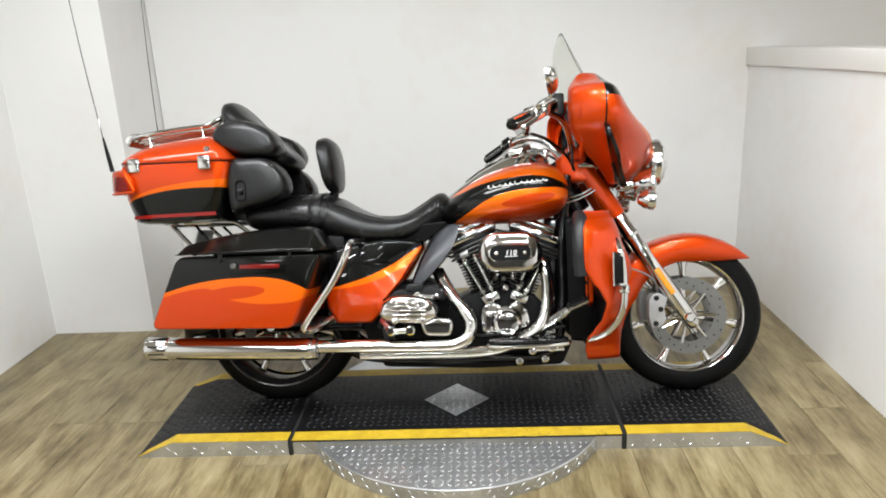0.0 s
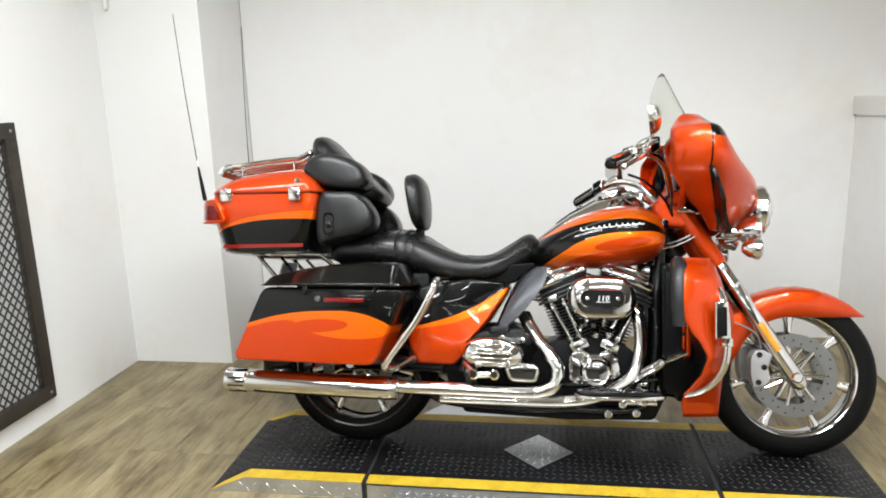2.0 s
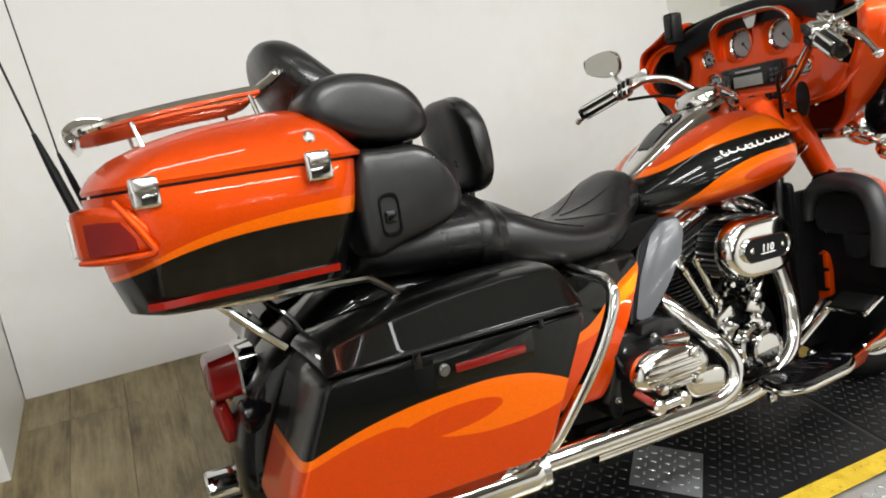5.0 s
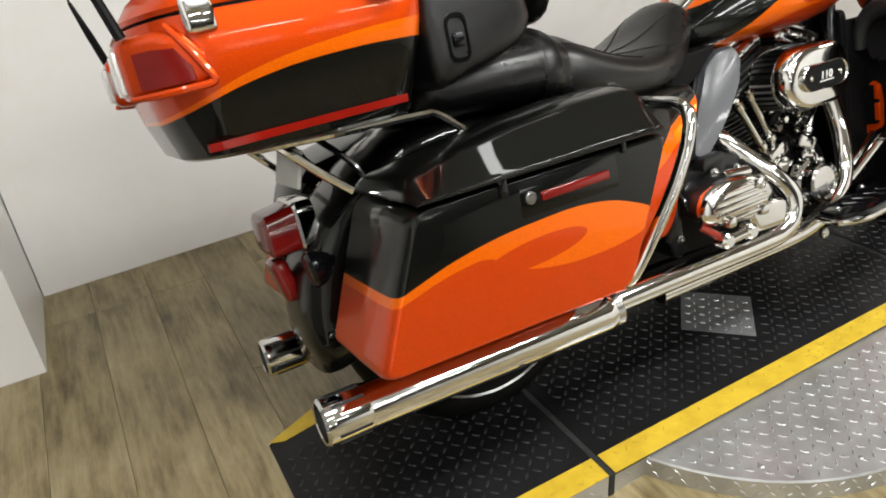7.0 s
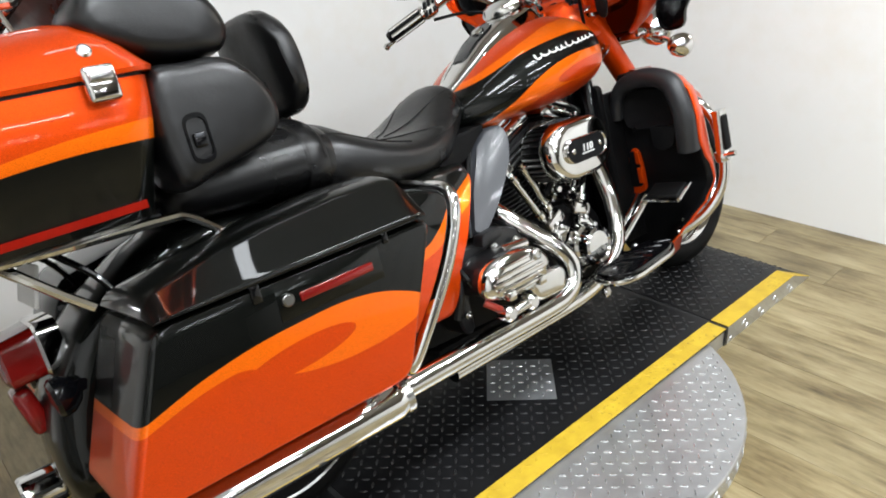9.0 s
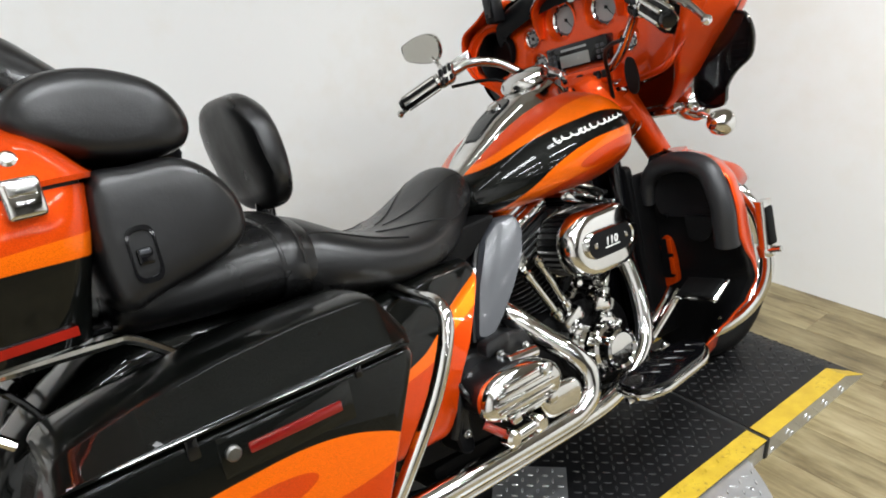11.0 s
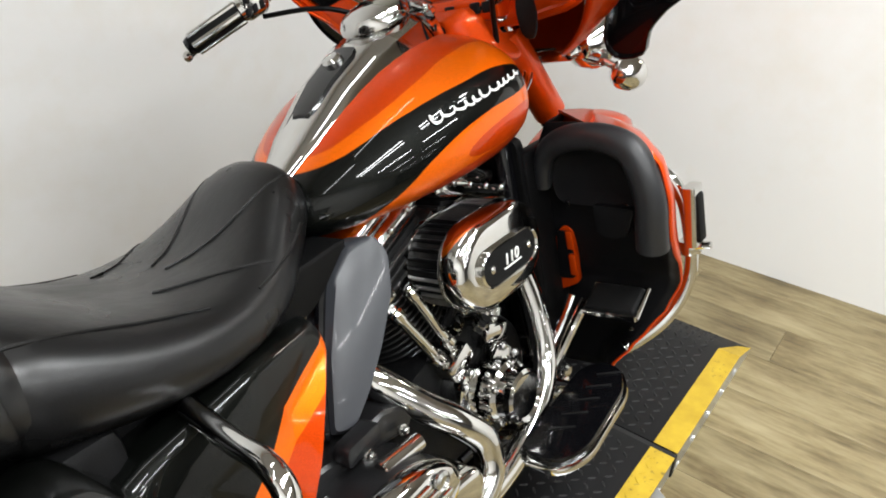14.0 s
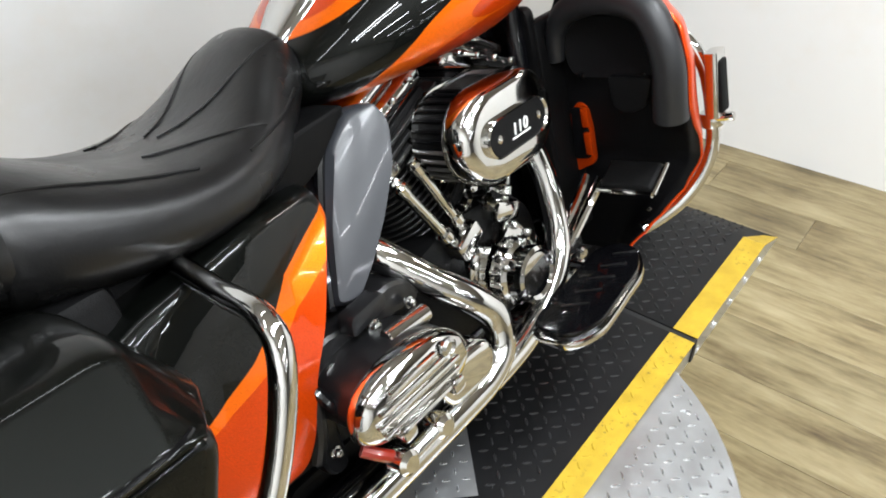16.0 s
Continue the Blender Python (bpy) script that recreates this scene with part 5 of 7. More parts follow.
    for gx, gz, gr in ((-0.212, 0.404, 0.009), (-0.228, 0.368, 0.009), (-0.188, 0.412, 0.006), (-0.176, 0.366, 0.006), (-0.128, 0.421, 0.008), (-0.057, 0.417, 0.006), (-0.252, 0.300, 0.006)):
        part("gearbox_bolt", Geo().lathe([(gr * 1.5, 0), (gr * 1.5, 0.004), (gr, 0.005), (gr, 0.011), (gr * 0.5, 0.013), (0, 0.012)], (gx, -0.214, gz), (0, -1, 0), 12), SATIN, gs)
    part("gear_arm", Geo().tube([(-0.256, -0.214, 0.425), (-0.250, -0.236, 0.395), (-0.240, -0.250, 0.365)], 0.008, 8, 4), BLACKG, gs)
    part("bracket_bar", Geo().bar((-0.225, -0.318, 0.300), (-0.150, -0.320, 0.304), 0.012, 12), CHROME, case)
    for x in (-0.222, -0.150):
        part("bracket_nut", Geo().lathe([(0.018, -0.015), (0.018, 0.010), (0.012, 0.016), (0, 0.016)], (x, -0.318, 0.303), (0, -1, 0), 14), CHROME, case)
    part("red_hose", Geo().tube([(-0.258, -0.290, 0.340), (-0.244, -0.303, 0.326), (-0.228, -0.310, 0.312), (-0.212, -0.314, 0.304)], 0.0085, 10, 5), REDHOSE, case, "red hose")
    part("shift_shaft", Geo().bar((-0.142, -0.252, 0.418), (-0.062, -0.252, 0.412), 0.014, 16), CHROME, case)
    for x, y, z in ((-0.14, -0.135, 0.40), (-0.05, -0.14, 0.44), (-0.28, -0.135, 0.30), (-0.31, -0.135, 0.42), (-0.2, -0.135, 0.47)):
        part("case_bolt", Geo().lathe([(0.009, 0), (0.009, 0.012), (0.005, 0.015)], (x, y, z), (0, -1, 0), 8), SATIN, case)
    # air cleaner
    cx, cz = 0.226, 0.571
    oval = stadium(0.122, 0.078)
    ac = part("air_cleaner", Geo().loft([[Vector((cx + x * k, y, cz + z * k)) for x, z in oval] for y, k in ((-0.192, 0.965), (-0.196, 0.99), (-0.202, 1.0), (-0.216, 0.995), (-0.228, 0.965), (-0.236, 0.92), (-0.2405, 0.86), (-0.243, 0.76), (-0.2445, 0.40), (-0.2445, 0.02))]), CHROME, bike, "oval chrome air cleaner")
    part("filter_core", Geo().loft([[Vector((cx + x * k, y, cz + z * k)) for x, z in oval] for y, k in ((-0.13, 0.90), (-0.207, 0.90))]), BLACKM, ac)
    n = 64
    for j in range(n):
        p, q = Vector(oval[int(j * len(oval) / n)]), None
        d = Vector((p[0], p[1])).normalized()
        o = Vector((cx + p[0] * 0.925, -0.170, cz + p[1] * 0.925))
        part("pleat", Geo().bar(o + Vector((0, 0.036, 0)), o - Vector((0, 0.036, 0)), 0.0032, 6), DULL if j % 2 else PLASTIC, ac)
    part("backplate", Geo().loft([[Vector((cx + x * k, y, cz + z * k)) for x, z in oval] for y, k in ((-0.120, 0.9), (-0.126, 1.0), (-0.134, 1.0), (-0.136, 0.9))]), CHROME, ac)
    ins = stadium(0.082, 0.031, 10)
    part("badge_rim", Geo().loft([[Vector((cx + x * k, y, cz + z * k)) for x, z in ins] for y, k in ((-0.238, 1.0), (-0.252, 1.0), (-0.254, 0.95), (-0.250, 0.90))]), CHROME, ac)
    part("badge", Geo().loft([[Vector((cx + x * k, y, cz + z * k)) for x, z in ins] for y, k in ((-0.240, 0.9), (-0.2515, 0.9))]), PLASTIC, ac, "black badge plate")
    for x in (-0.053, 0.053):
        part("badge_screw", Geo().lathe([(0.007, 0), (0.007, 0.003), (0.004, 0.005)], (cx + x, -0.251, cz), (0, -1, 0), 12), CHROME, ac)
    tx = bpy.data.curves.new("badge_number", "FONT")
    tx.body, tx.size, tx.extrude, tx.align_x, tx.align_y, tx.shear = "110", 0.026, 0.0012, "CENTER", "CENTER", 0.2
    tx.space_character = 1.1
    t = new("badge_number_curve", tx)
    dg = bpy.context.evaluated_depsgraph_get()
    me = bpy.data.meshes.new_from_object(t.evaluated_get(dg))
    bpy.data.objects.remove(t)
    me.transform(pose(cx, -0.2525, cz, 90, 0, 0))
    me.materials.clear()
    me.materials.append(WHITE)
    ob = new("badge_number", me)
    ob.parent = ac
    ob["label"] = "raised silver number 110"
    part("badge_line", Geo().box((cx - 0.022, -0.2535, cz - 0.0135), (cx + 0.026, -0.2512, cz - 0.0112), 0), WHITE, ac)
    # carburettor side: intake and small chrome pieces below the air cleaner
    part("intake", Geo().bar((0.19, -0.13, 0.56), (0.19, 0.0, 0.56), 0.04, 18), BLACKM, case)
    for x, z in ((0.17, 0.475), (0.20, 0.47), (0.235, 0.48)):
        part("intake_screw", Geo().bar((x, -0.13, z), (x, -0.155, z), 0.009, 10), CHROME, case)


engine()


# ---- frame, heat shields, side covers, guards
def chassis():
    fr = part("frame", Geo().tube([(0.46, -0.10, 0.86), (0.43, -0.12, 0.60), (0.42, -0.13, 0.35), (0.37, -0.14, 0.18), (0.10, -0.145, 0.165), (-0.25, -0.145, 0.17), (-0.42, -0.14, 0.22), (-0.48, -0.14, 0.40), (-0.45, -0.13, 0.60)], 0.018, 12, 5), BLACKG, bike, "black steel frame")
    part("frame_tube", Geo().tube([(0.46, 0.10, 0.86), (0.43, 0.12, 0.60), (0.42, 0.13, 0.35), (0.37, 0.14, 0.18), (0.10, 0.145, 0.165), (-0.25, 0.145, 0.17), (-0.42, 0.14, 0.22), (-0.48, 0.14, 0.40), (-0.45, 0.13, 0.60)], 0.018, 12, 5), BLACKG, fr)
    part("steering_neck", Geo().bar((0.42, 0, 0.92), (0.52, 0, 0.72), 0.045, 20), BLACKG, fr)
    part("frame_centre", Geo().slab(rounded([(-0.50, 0.40), (-0.30, 0.30), (-0.30, 0.62), (-0.10, 0.62), (0.0, 0.70), (-0.50, 0.66)], 0.03), -0.150, 0.150, 0.01), BLACKM, fr)
    part("battery_box", Geo().box((-0.70, -0.20, 0.40), (-0.40, 0.20, 0.66), 0.02), BLACKM, fr)
    part("front_box", Geo().box((0.37, -0.075, 0.28), (0.44, 0.075, 0.70), 0.015), BLACKG, fr)
    # added black fillers that make the gaps beside the engine dark
    part("front_guard", Geo().slab(rounded([(-0.150, 0.24), (0.150, 0.24), (0.142, 0.70), (-0.142, 0.70)], 0.02), 0.445, 0.470, 0.006, "yz"), BLACKM, fr, "added black filler between the leg shields, standing for the dark gap")
    for s in SIDES:
        part("gap_filler", Geo().box((0.455, s * 0.120, 0.23), (0.600, s * 0.150, 0.67), 0.006), BLACKM, fr)
    part("oil_pan", Geo().slab(rounded([(-0.30, 0.215), (-0.28, 0.135), (0.10, 0.120), (0.42, 0.128), (0.46, 0.215)], 0.02), -0.125, 0.125, 0.01), BLACKM, fr)
    part("swing_arm", Geo().box((-0.75, -0.16, 0.285), (-0.35, -0.115, 0.345), 0.012), BLACKG, fr)
    part("swing_arm", Geo().box((-0.75, 0.115, 0.285), (-0.35, 0.16, 0.345), 0.012), BLACKG, fr)
    part("lower_cable", Geo().tube([(0.42, -0.08, 0.78), (0.48, -0.12, 0.775), (0.54, -0.12, 0.80), (0.58, -0.10, 0.83)], 0.004, 8, 5), CHROME, fr)
    part("lower_cable", Geo().tube([(0.40, -0.09, 0.765), (0.46, -0.13, 0.755), (0.54, -0.13, 0.785), (0.59, -0.11, 0.82)], 0.004, 8, 5), CHROME, fr)
    part("kickstand", Geo().tube([(0.10, 0.17, 0.19), (0.13, 0.24, 0.10), (0.16, 0.30, -0.072)], [0.012, 0.011, 0.014], 10, 4), CHROME, fr, "chrome side stand")
    for s in SIDES:
        # heat deflector below the seat
        prof = [(0.030, 0.688), (0.034, 0.660), (0.012, 0.605), (-0.035, 0.540), (-0.080, 0.488), (-0.118, 0.452), (-0.148, 0.455), (-0.105, 0.555), (-0.050, 0.652), (-0.012, 0.682)]
        def lie(x, z, k):
            """Distance from the middle: foot further out than the top, front edge further out than the rear."""
            return s * (k - 0.08 * (z - 0.575) + 0.34 * (x - 0.02 - (z - 0.67) * 0.756))
        hs = part("heat_shield", Geo().loft([[Vector((x - k[2], lie(x, z, k[0]), 0.58 + (z - 0.58) * k[1])) for x, z in rounded(prof, 0.012, 3)] for k in ((0.130, 0.97, 0.010), (0.160, 1.0, 0.004), (0.172, 0.985, 0.0), (0.177, 0.93, 0.0))]), GREYP, fr, "grey plastic heat deflector", 40)
        part("shield_edge", Geo().tube([(x, lie(x, z, 0.160), z) for x, z in ((-0.152, 0.452), (-0.110, 0.555), (-0.056, 0.655), (-0.012, 0.687))], 0.008, 8, 5), BLACKG, hs)
        # side cover
        prof = [(-0.475, 0.392), (-0.440, 0.322), (-0.305, 0.320), (-0.279, 0.345), (-0.238, 0.421), (-0.189, 0.474), (-0.148, 0.537), (-0.108, 0.600), (-0.12, 0.632), (-0.25, 0.640), (-0.40, 0.620), (-0.47, 0.600)]
        rings = [[Vector((-0.3 + (x + 0.3) * k, s * (y - 1.0 * max(0, x + 0.33) ** 2 - 0.3 * max(0, z - 0.585)), 0.47 + (z - 0.47) * k)) for x, z in rounded(prof, 0.014, 3)] for y, k in ((0.13, 0.97), (0.188, 0.995), (0.205, 1.0), (0.222, 0.985), (0.233, 0.955), (0.239, 0.90), (0.2405, 0.5))]
        part("side_cover", Geo().loft(rings), COVER_PAINT, bike, "orange side cover with a black top", 45)
        # saddlebag guard
        part("bag_guard", Geo().tube([(-0.33, s * 0.20, 0.632), (-0.345, s * 0.30, 0.630), (-0.352, s * 0.372, 0.624), (-0.365, s * 0.398, 0.585), (-0.415, s * 0.398, 0.490), (-0.50, s * 0.385, 0.375), (-0.53, s * 0.365, 0.325), (-0.50, s * 0.32, 0.318), (-0.45, s * 0.24, 0.345)], 0.0135, 12, 5), CHROME, bike, "chrome saddlebag guard")
    # belt guard hint and rear axle
    part("rear_axle", Geo().bar((-0.705, -0.19, 0.31), (-0.705, 0.19, 0.31), 0.016, 14), CHROME, bike)


chassis()


# ---- front end
def front_end():
    for s in SIDES:
        low = Vector((FW.x - 0.008, s * 0.098, FW.z))
        axis = Vector((-0.375, 0, 0.578)).normalized()
        g = Geo().lathe([(0.020, -0.045), (0.030, -0.03), (0.031, 0.0), (0.031, 0.16), (0.029, 0.24), (0.0295, 0.475), (0.026, 0.480)], low, axis, 24)
        f = part("fork_leg", g, CHROME, bike, "polished chrome fork leg")
        part("fork_cover", Geo().lathe([(0.026, 0.475), (0.034, 0.480), (0.034, 0.50), (0.034, 0.68), (0.030, 0.70)], low, axis, 24), PAINT, f, "orange fork cover")
        part("fork_tube", Geo().lathe([(0.0305, 0.38), (0.0320, 0.383), (0.0320, 0.395), (0.0305, 0.398)], low, axis, 20), CHROME, f)
        part("axle_cap", Geo().lathe([(0.020, 0), (0.020, 0.012), (0.014, 0.018), (0, 0.018)], low + Vector((0, s * 0.018, 0)), (0, s, 0), 16), CHROME, f)
        o = low + axis * 0.17 + Vector((0, s * 0.030, 0))
        m = Matrix((axis.cross(Vector((0, 1, 0))), Vector((0, 1, 0)), axis)).transposed()
        part("fork_reflector", Geo().box(o - Vector((0.011, 0.005, 0.058)), o + Vector((0.011, 0.005, 0.058)), 0.003, 2, m), AMBER_LENS, f, "long amber reflector")
        # caliper
        c = Vector((0.790, s * 0.085, 0.325))
        cal = part("brake_caliper", Geo().slab(rounded([(0.756, 0.300), (0.757, 0.362), (0.772, 0.388), (0.802, 0.392), (0.832, 0.374), (0.816, 0.330), (0.824, 0.285), (0.802, 0.262), (0.766, 0.258)], 0.008), c.y - 0.03, c.y + 0.03, 0.006), CALIPER, f, "silver painted brake caliper")
        for bx, bz in ((0.786, 0.374), (0.802, 0.330), (0.782, 0.276)):
            part("caliper_bolt", Geo().lathe([(0.010, 0), (0.010, 0.004), (0.006, 0.004), (0.005, 0.001), (0, 0.001)], (bx, c.y + s * 0.03, bz), (0, s, 0), 12), BLACKG, cal)
        part("brake_line", Geo().tube([(c.x + 0.01, c.y, c.z + 0.06), (c.x - 0.01, s * 0.11, c.z + 0.12), (c.x - 0.08, s * 0.12, c.z + 0.16), (c.x - 0.16, s * 0.12, c.z + 0.18)], 0.0035, 8, 5), DULL, cal)
    # front fender
    rings = []
    c = FW
    for k in range(27):
        deg = 39.5 + 150 * k / 26
        a = radians(deg)
        # crown radius runs out to a point in front
        crown = 0.320 + 0.008 * min(1, max(0, (105 - deg) / 30)) + 0.012 * max(0, (70 - deg) / 30) ** 1.5
        w = 0.088 * (0.30 + 0.70 * math.sin(min(1.0, k / 7) * math.pi / 2))
        dome = 0.024 * w / 0.088
        top = c + Vector((crown * math.cos(a), 0, crown * math.sin(a)))
        side = c + Vector(((crown - dome) * math.cos(a), 0, (crown - dome) * math.sin(a)))
        if deg < 100:
            # straight lower edge
            side.z = max(side.z, 0.515)
            foot = Vector((side.x, 0, min(0.510, side.z - 0.002)))
        else:
            r = 0.214 + 0.05 * max(0, (deg - 160) / 30)
            foot = c + Vector((r * math.cos(a), 0, r * math.sin(a)))
        rr = []
        for q, u, v in ((-1.0, 1.0, 1), (-1.0, 0.4, 1), (-0.97, 0.0, 1), (-0.85, 0, 0.62), (-0.6, 0, 0.27), (-0.3, 0, 0.06), (0, 0, 0), (0.3, 0, 0.06), (0.6, 0, 0.27), (0.85, 0, 0.62), (0.97, 0.0, 1), (1.0, 0.4, 1), (1.0, 1.0, 1)):
            p = top.lerp(side, v).lerp(foot, u)
            rr.append(p + Vector((0, w * q, 0)))
        rings.append(rr)
    ff = part("front_fender", Geo().loft(rings, False, False), PAINT, bike, "orange front fender", 60)
    m = ff.modifiers.new("thick", "SOLIDIFY")
    m.thickness = 0.003
    m.offset = -1
    part("triple_clamp", Geo().box((0.50, -0.13, 0.885), (0.60, 0.13, 0.925), 0.01), CHROME, bike)
    part("front_axle", Geo().bar((FW.x, -0.10, FW.z), (FW.x, 0.10, FW.z), 0.014, 14), CHROME, bike)
    # lamp bar with passing lamps and turn signals
    lb = part("lamp_bar", Geo().tube([(0.715, -0.20, 0.785), (0.735, -0.12, 0.80), (0.745, 0, 0.80), (0.735, 0.12, 0.80), (0.715, 0.20, 0.785)], 0.014, 12, 5), CHROME, bike, "chrome passing lamp bar")
    part("bar_plate", Geo().box((0.66, -0.16, 0.795), (0.76, 0.16, 0.825), 0.012), CHROME, lb)
    for s in SIDES:
        pl = part("passing_lamp", Geo().lathe([(0.0, -0.055), (0.025, -0.05), (0.046, -0.025), (0.052, 0.0), (0.056, 0.006), (0.056, 0.016), (0.050, 0.020)], (0.755, s * 0.15, 0.815), (1, 0, 0), 28), CHROME, lb, "round chrome passing lamp")
        part("lamp_lens", Geo().lathe([(0.050, 0.014), (0.045, 0.024), (0.025, 0.030), (0, 0.031)], (0.755, s * 0.15, 0.815), (1, 0, 0), 24), LAMP_GLASS, pl)
        ts = part("turn_signal", Geo().lathe([(0.0, -0.048), (0.016, -0.044), (0.030, -0.024), (0.036, 0.0), (0.036, 0.012), (0.030, 0.018), (0, 0.020)], (0.745, s * 0.235, 0.748), (1, 0, -0.1), 24), CHROME, lb, "bullet chrome turn signal")
        part("signal_stem", Geo().bar((0.72, s * 0.19, 0.785), (0.735, s * 0.232, 0.755), 0.008, 10), CHROME, ts)
    hl = part("headlight", Geo().lathe([(0.070, -0.05), (0.084, -0.03), (0.092, 0.0), (0.094, 0.012), (0.090, 0.02), (0.084, 0.022)], (0.815, 0, 0.905), (1, 0, -0.02), 36), CHROME, bike, "round chrome headlight")
    part("headlight_lens", Geo().lathe([(0.084, 0.016), (0.07, 0.034), (0.04, 0.045), (0, 0.048)], (0.815, 0, 0.905), (1, 0, -0.02), 32), LAMP_GLASS, hl)


front_end()


# ---- fairing
def fairing():
    levels = [(0.815, [(0.605, 0.16), (0.625, 0.172), (0.650, 0.155), (0.680, 0.10), (0.690, 0.05), (0.692, 0)]),
              (0.845, [(0.585, 0.215), (0.615, 0.232), (0.650, 0.21), (0.705, 0.145), (0.735, 0.08), (0.742, 0)]),
              (0.90, [(0.530, 0.275), (0.575, 0.305), (0.620, 0.305), (0.705, 0.225), (0.770, 0.10), (0.785, 0)]),
              (0.96, [(0.470, 0.315), (0.530, 0.362), (0.600, 0.375), (0.690, 0.29), (0.790, 0.13), (0.818, 0)]),
              (1.015, [(0.435, 0.375), (0.515, 0.438), (0.595, 0.468), (0.680, 0.350), (0.780, 0.15), (0.818, 0)]),
              (1.075, [(0.434, 0.390), (0.512, 0.452), (0.590, 0.490), (0.650, 0.365), (0.702, 0.16), (0.724, 0)]),
              (1.125, [(0.436, 0.384), (0.508, 0.446), (0.580, 0.476), (0.630, 0.355), (0.662, 0.16), (0.676, 0)]),
              (1.150, [(0.440, 0.372), (0.508, 0.430), (0.574, 0.452), (0.620, 0.340), (0.650, 0.155), (0.662, 0)]),
              (1.170, [(0.458, 0.320), (0.507, 0.350), (0.565, 0.362), (0.610, 0.290), (0.640, 0.15), (0.652, 0)]),
              (1.214, [(0.485, 0.282), (0.508, 0.292), (0.545, 0.285), (0.575, 0.230), (0.598, 0.13), (0.608, 0)])]
    rings = []
    for z, half in levels:
        rings.append([Vector((x, -y, z)) for x, y in half] + [Vector((x, y, z)) for x, y in half[-2::-1]])
    f = part("fairing", Geo().loft(rings, False, False), FAIR_PAINT, bike, "orange batwing fairing with amber and black flames", 80)
    m = f.modifiers.new("sub", "SUBSURF")
    m.levels = m.render_levels = 2
    m = f.modifiers.new("thick", "SOLIDIFY")
    m.thickness, m.offset = 0.006, -1
    # inner panel with round openings
    holes = [(-0.320, 1.060, 0.070), (0.320, 1.060, 0.070), (-0.072, 1.106, 0.052), (0.072, 1.106, 0.052), (-0.188, 1.082, 0.031), (0.188, 1.082, 0.031), (-0.156, 1.006, 0.031), (0.156, 1.006, 0.031)]

    def panel_x(y, z):
        return 0.535 - 0.30 * max(0, abs(y) - 0.22) + 0.20 * (z - 1.05)
    top = [(-0.412, 1.10), (-0.372, 1.145), (-0.28, 1.160), (-0.17, 1.150), (-0.125, 1.162), (-0.07, 1.178), (0.0, 1.165), (0.07, 1.178), (0.125, 1.162), (0.17, 1.150), (0.28, 1.160), (0.372, 1.145), (0.412, 1.10),
           (0.405, 1.04), (0.325, 0.965), (0.275, 0.925), (0.21, 0.912), (0.15, 0.905), (0, 0.90), (-0.15, 0.905), (-0.21, 0.912), (-0.275, 0.925), (-0.325, 0.965), (-0.405, 1.04)]
    poly = outline(top, 3)
    v, fc = [], []
    N, M = 110, 40
    y0, y1, z0, z1 = -0.46, 0.46, 0.89, 1.19

    def inside(y, z):
        c = False
        for (a, b), (d, e) in zip(poly, poly[1:] + poly[:1]):
            if (b > z) != (e > z) and y < (d - a) * (z - b) / (e - b) + a:
                c = not c
        return c
    ids = {}
    for i in range(N):
        for j in range(M):
            ya, za = y0 + (y1 - y0) * (i + 0.5) / N, z0 + (z1 - z0) * (j + 0.5) / M
            if not inside(ya, za) or any(math.hypot(ya - hy, za - hz) < hr for hy, hz, hr in holes):
                continue
            q = []
            for di, dj in ((0, 0), (1, 0), (1, 1), (0, 1)):
                key = (i + di, j + dj)
                if key not in ids:
                    ids[key] = len(v)
                    yy, zz = y0 + (y1 - y0) * key[0] / N, z0 + (z1 - z0) * key[1] / M
                    for hy, hz, hr in holes:
                        d = math.hypot(yy - hy, zz - hz)
                        if d < hr + 0.006 and d > 1e-6:
                            yy, zz = hy + (yy - hy) * hr / d, hz + (zz - hz) * hr / d
                    v.append((panel_x(yy, zz), yy, zz))
                q.append(ids[key])
            fc.append(q)
    ip = part("inner_fairing", Geo().add(v, fc), PAINT, f, "orange instrument panel", 60)
    m = ip.modifiers.new("thick", "SOLIDIFY")
    m.thickness, m.offset = 0.006, 0
    part("panel_edge", Geo().tube([(panel_x(py, pz) + 0.002, py, pz) for py, pz in poly + poly[:1]], 0.009, 8, 1), PAINT, ip)
    for hy, hz, hr in holes:
        x = panel_x(hy, hz)
        big = hr > 0.06
        dep = 0.045 if big else (0.03 if hr > 0.04 else 0.012)
        part("opening_cup", Geo().loft([[Vector((x + d, hy + r * math.cos(a), hz + r * math.sin(a))) for a in (2 * math.pi * k / 32 for k in range(32))] for r, d in ((hr + 0.004, -0.004), (hr, -0.006), (hr - 0.004, 0.0), (hr - 0.006, dep))], False), PAINT if not big else BLACKM, ip)
        if big:
            part("speaker", Geo().lathe([(hr - 0.004, 0), (0.03, 0.012), (0, 0.004)], (x + dep, hy, hz), (-1, 0, 0), 32), BLACKM, ip, "round black speaker")
        else:
            gx = x + dep - 0.006
            gg = part("gauge", Geo().lathe([(hr - 0.002, 0), (hr - 0.001, 0.006), (hr - 0.006, 0.009), (hr - 0.010, 0.005)], (gx, hy, hz), (-1, 0, 0), 36, False), CHROME, ip, "round gauge with a chrome bezel")
            part("gauge_face", Geo().lathe([(hr - 0.006, 0.003), (0, 0.003)], (gx, hy, hz), (-1, 0, 0), 32, False), DIAL, gg)
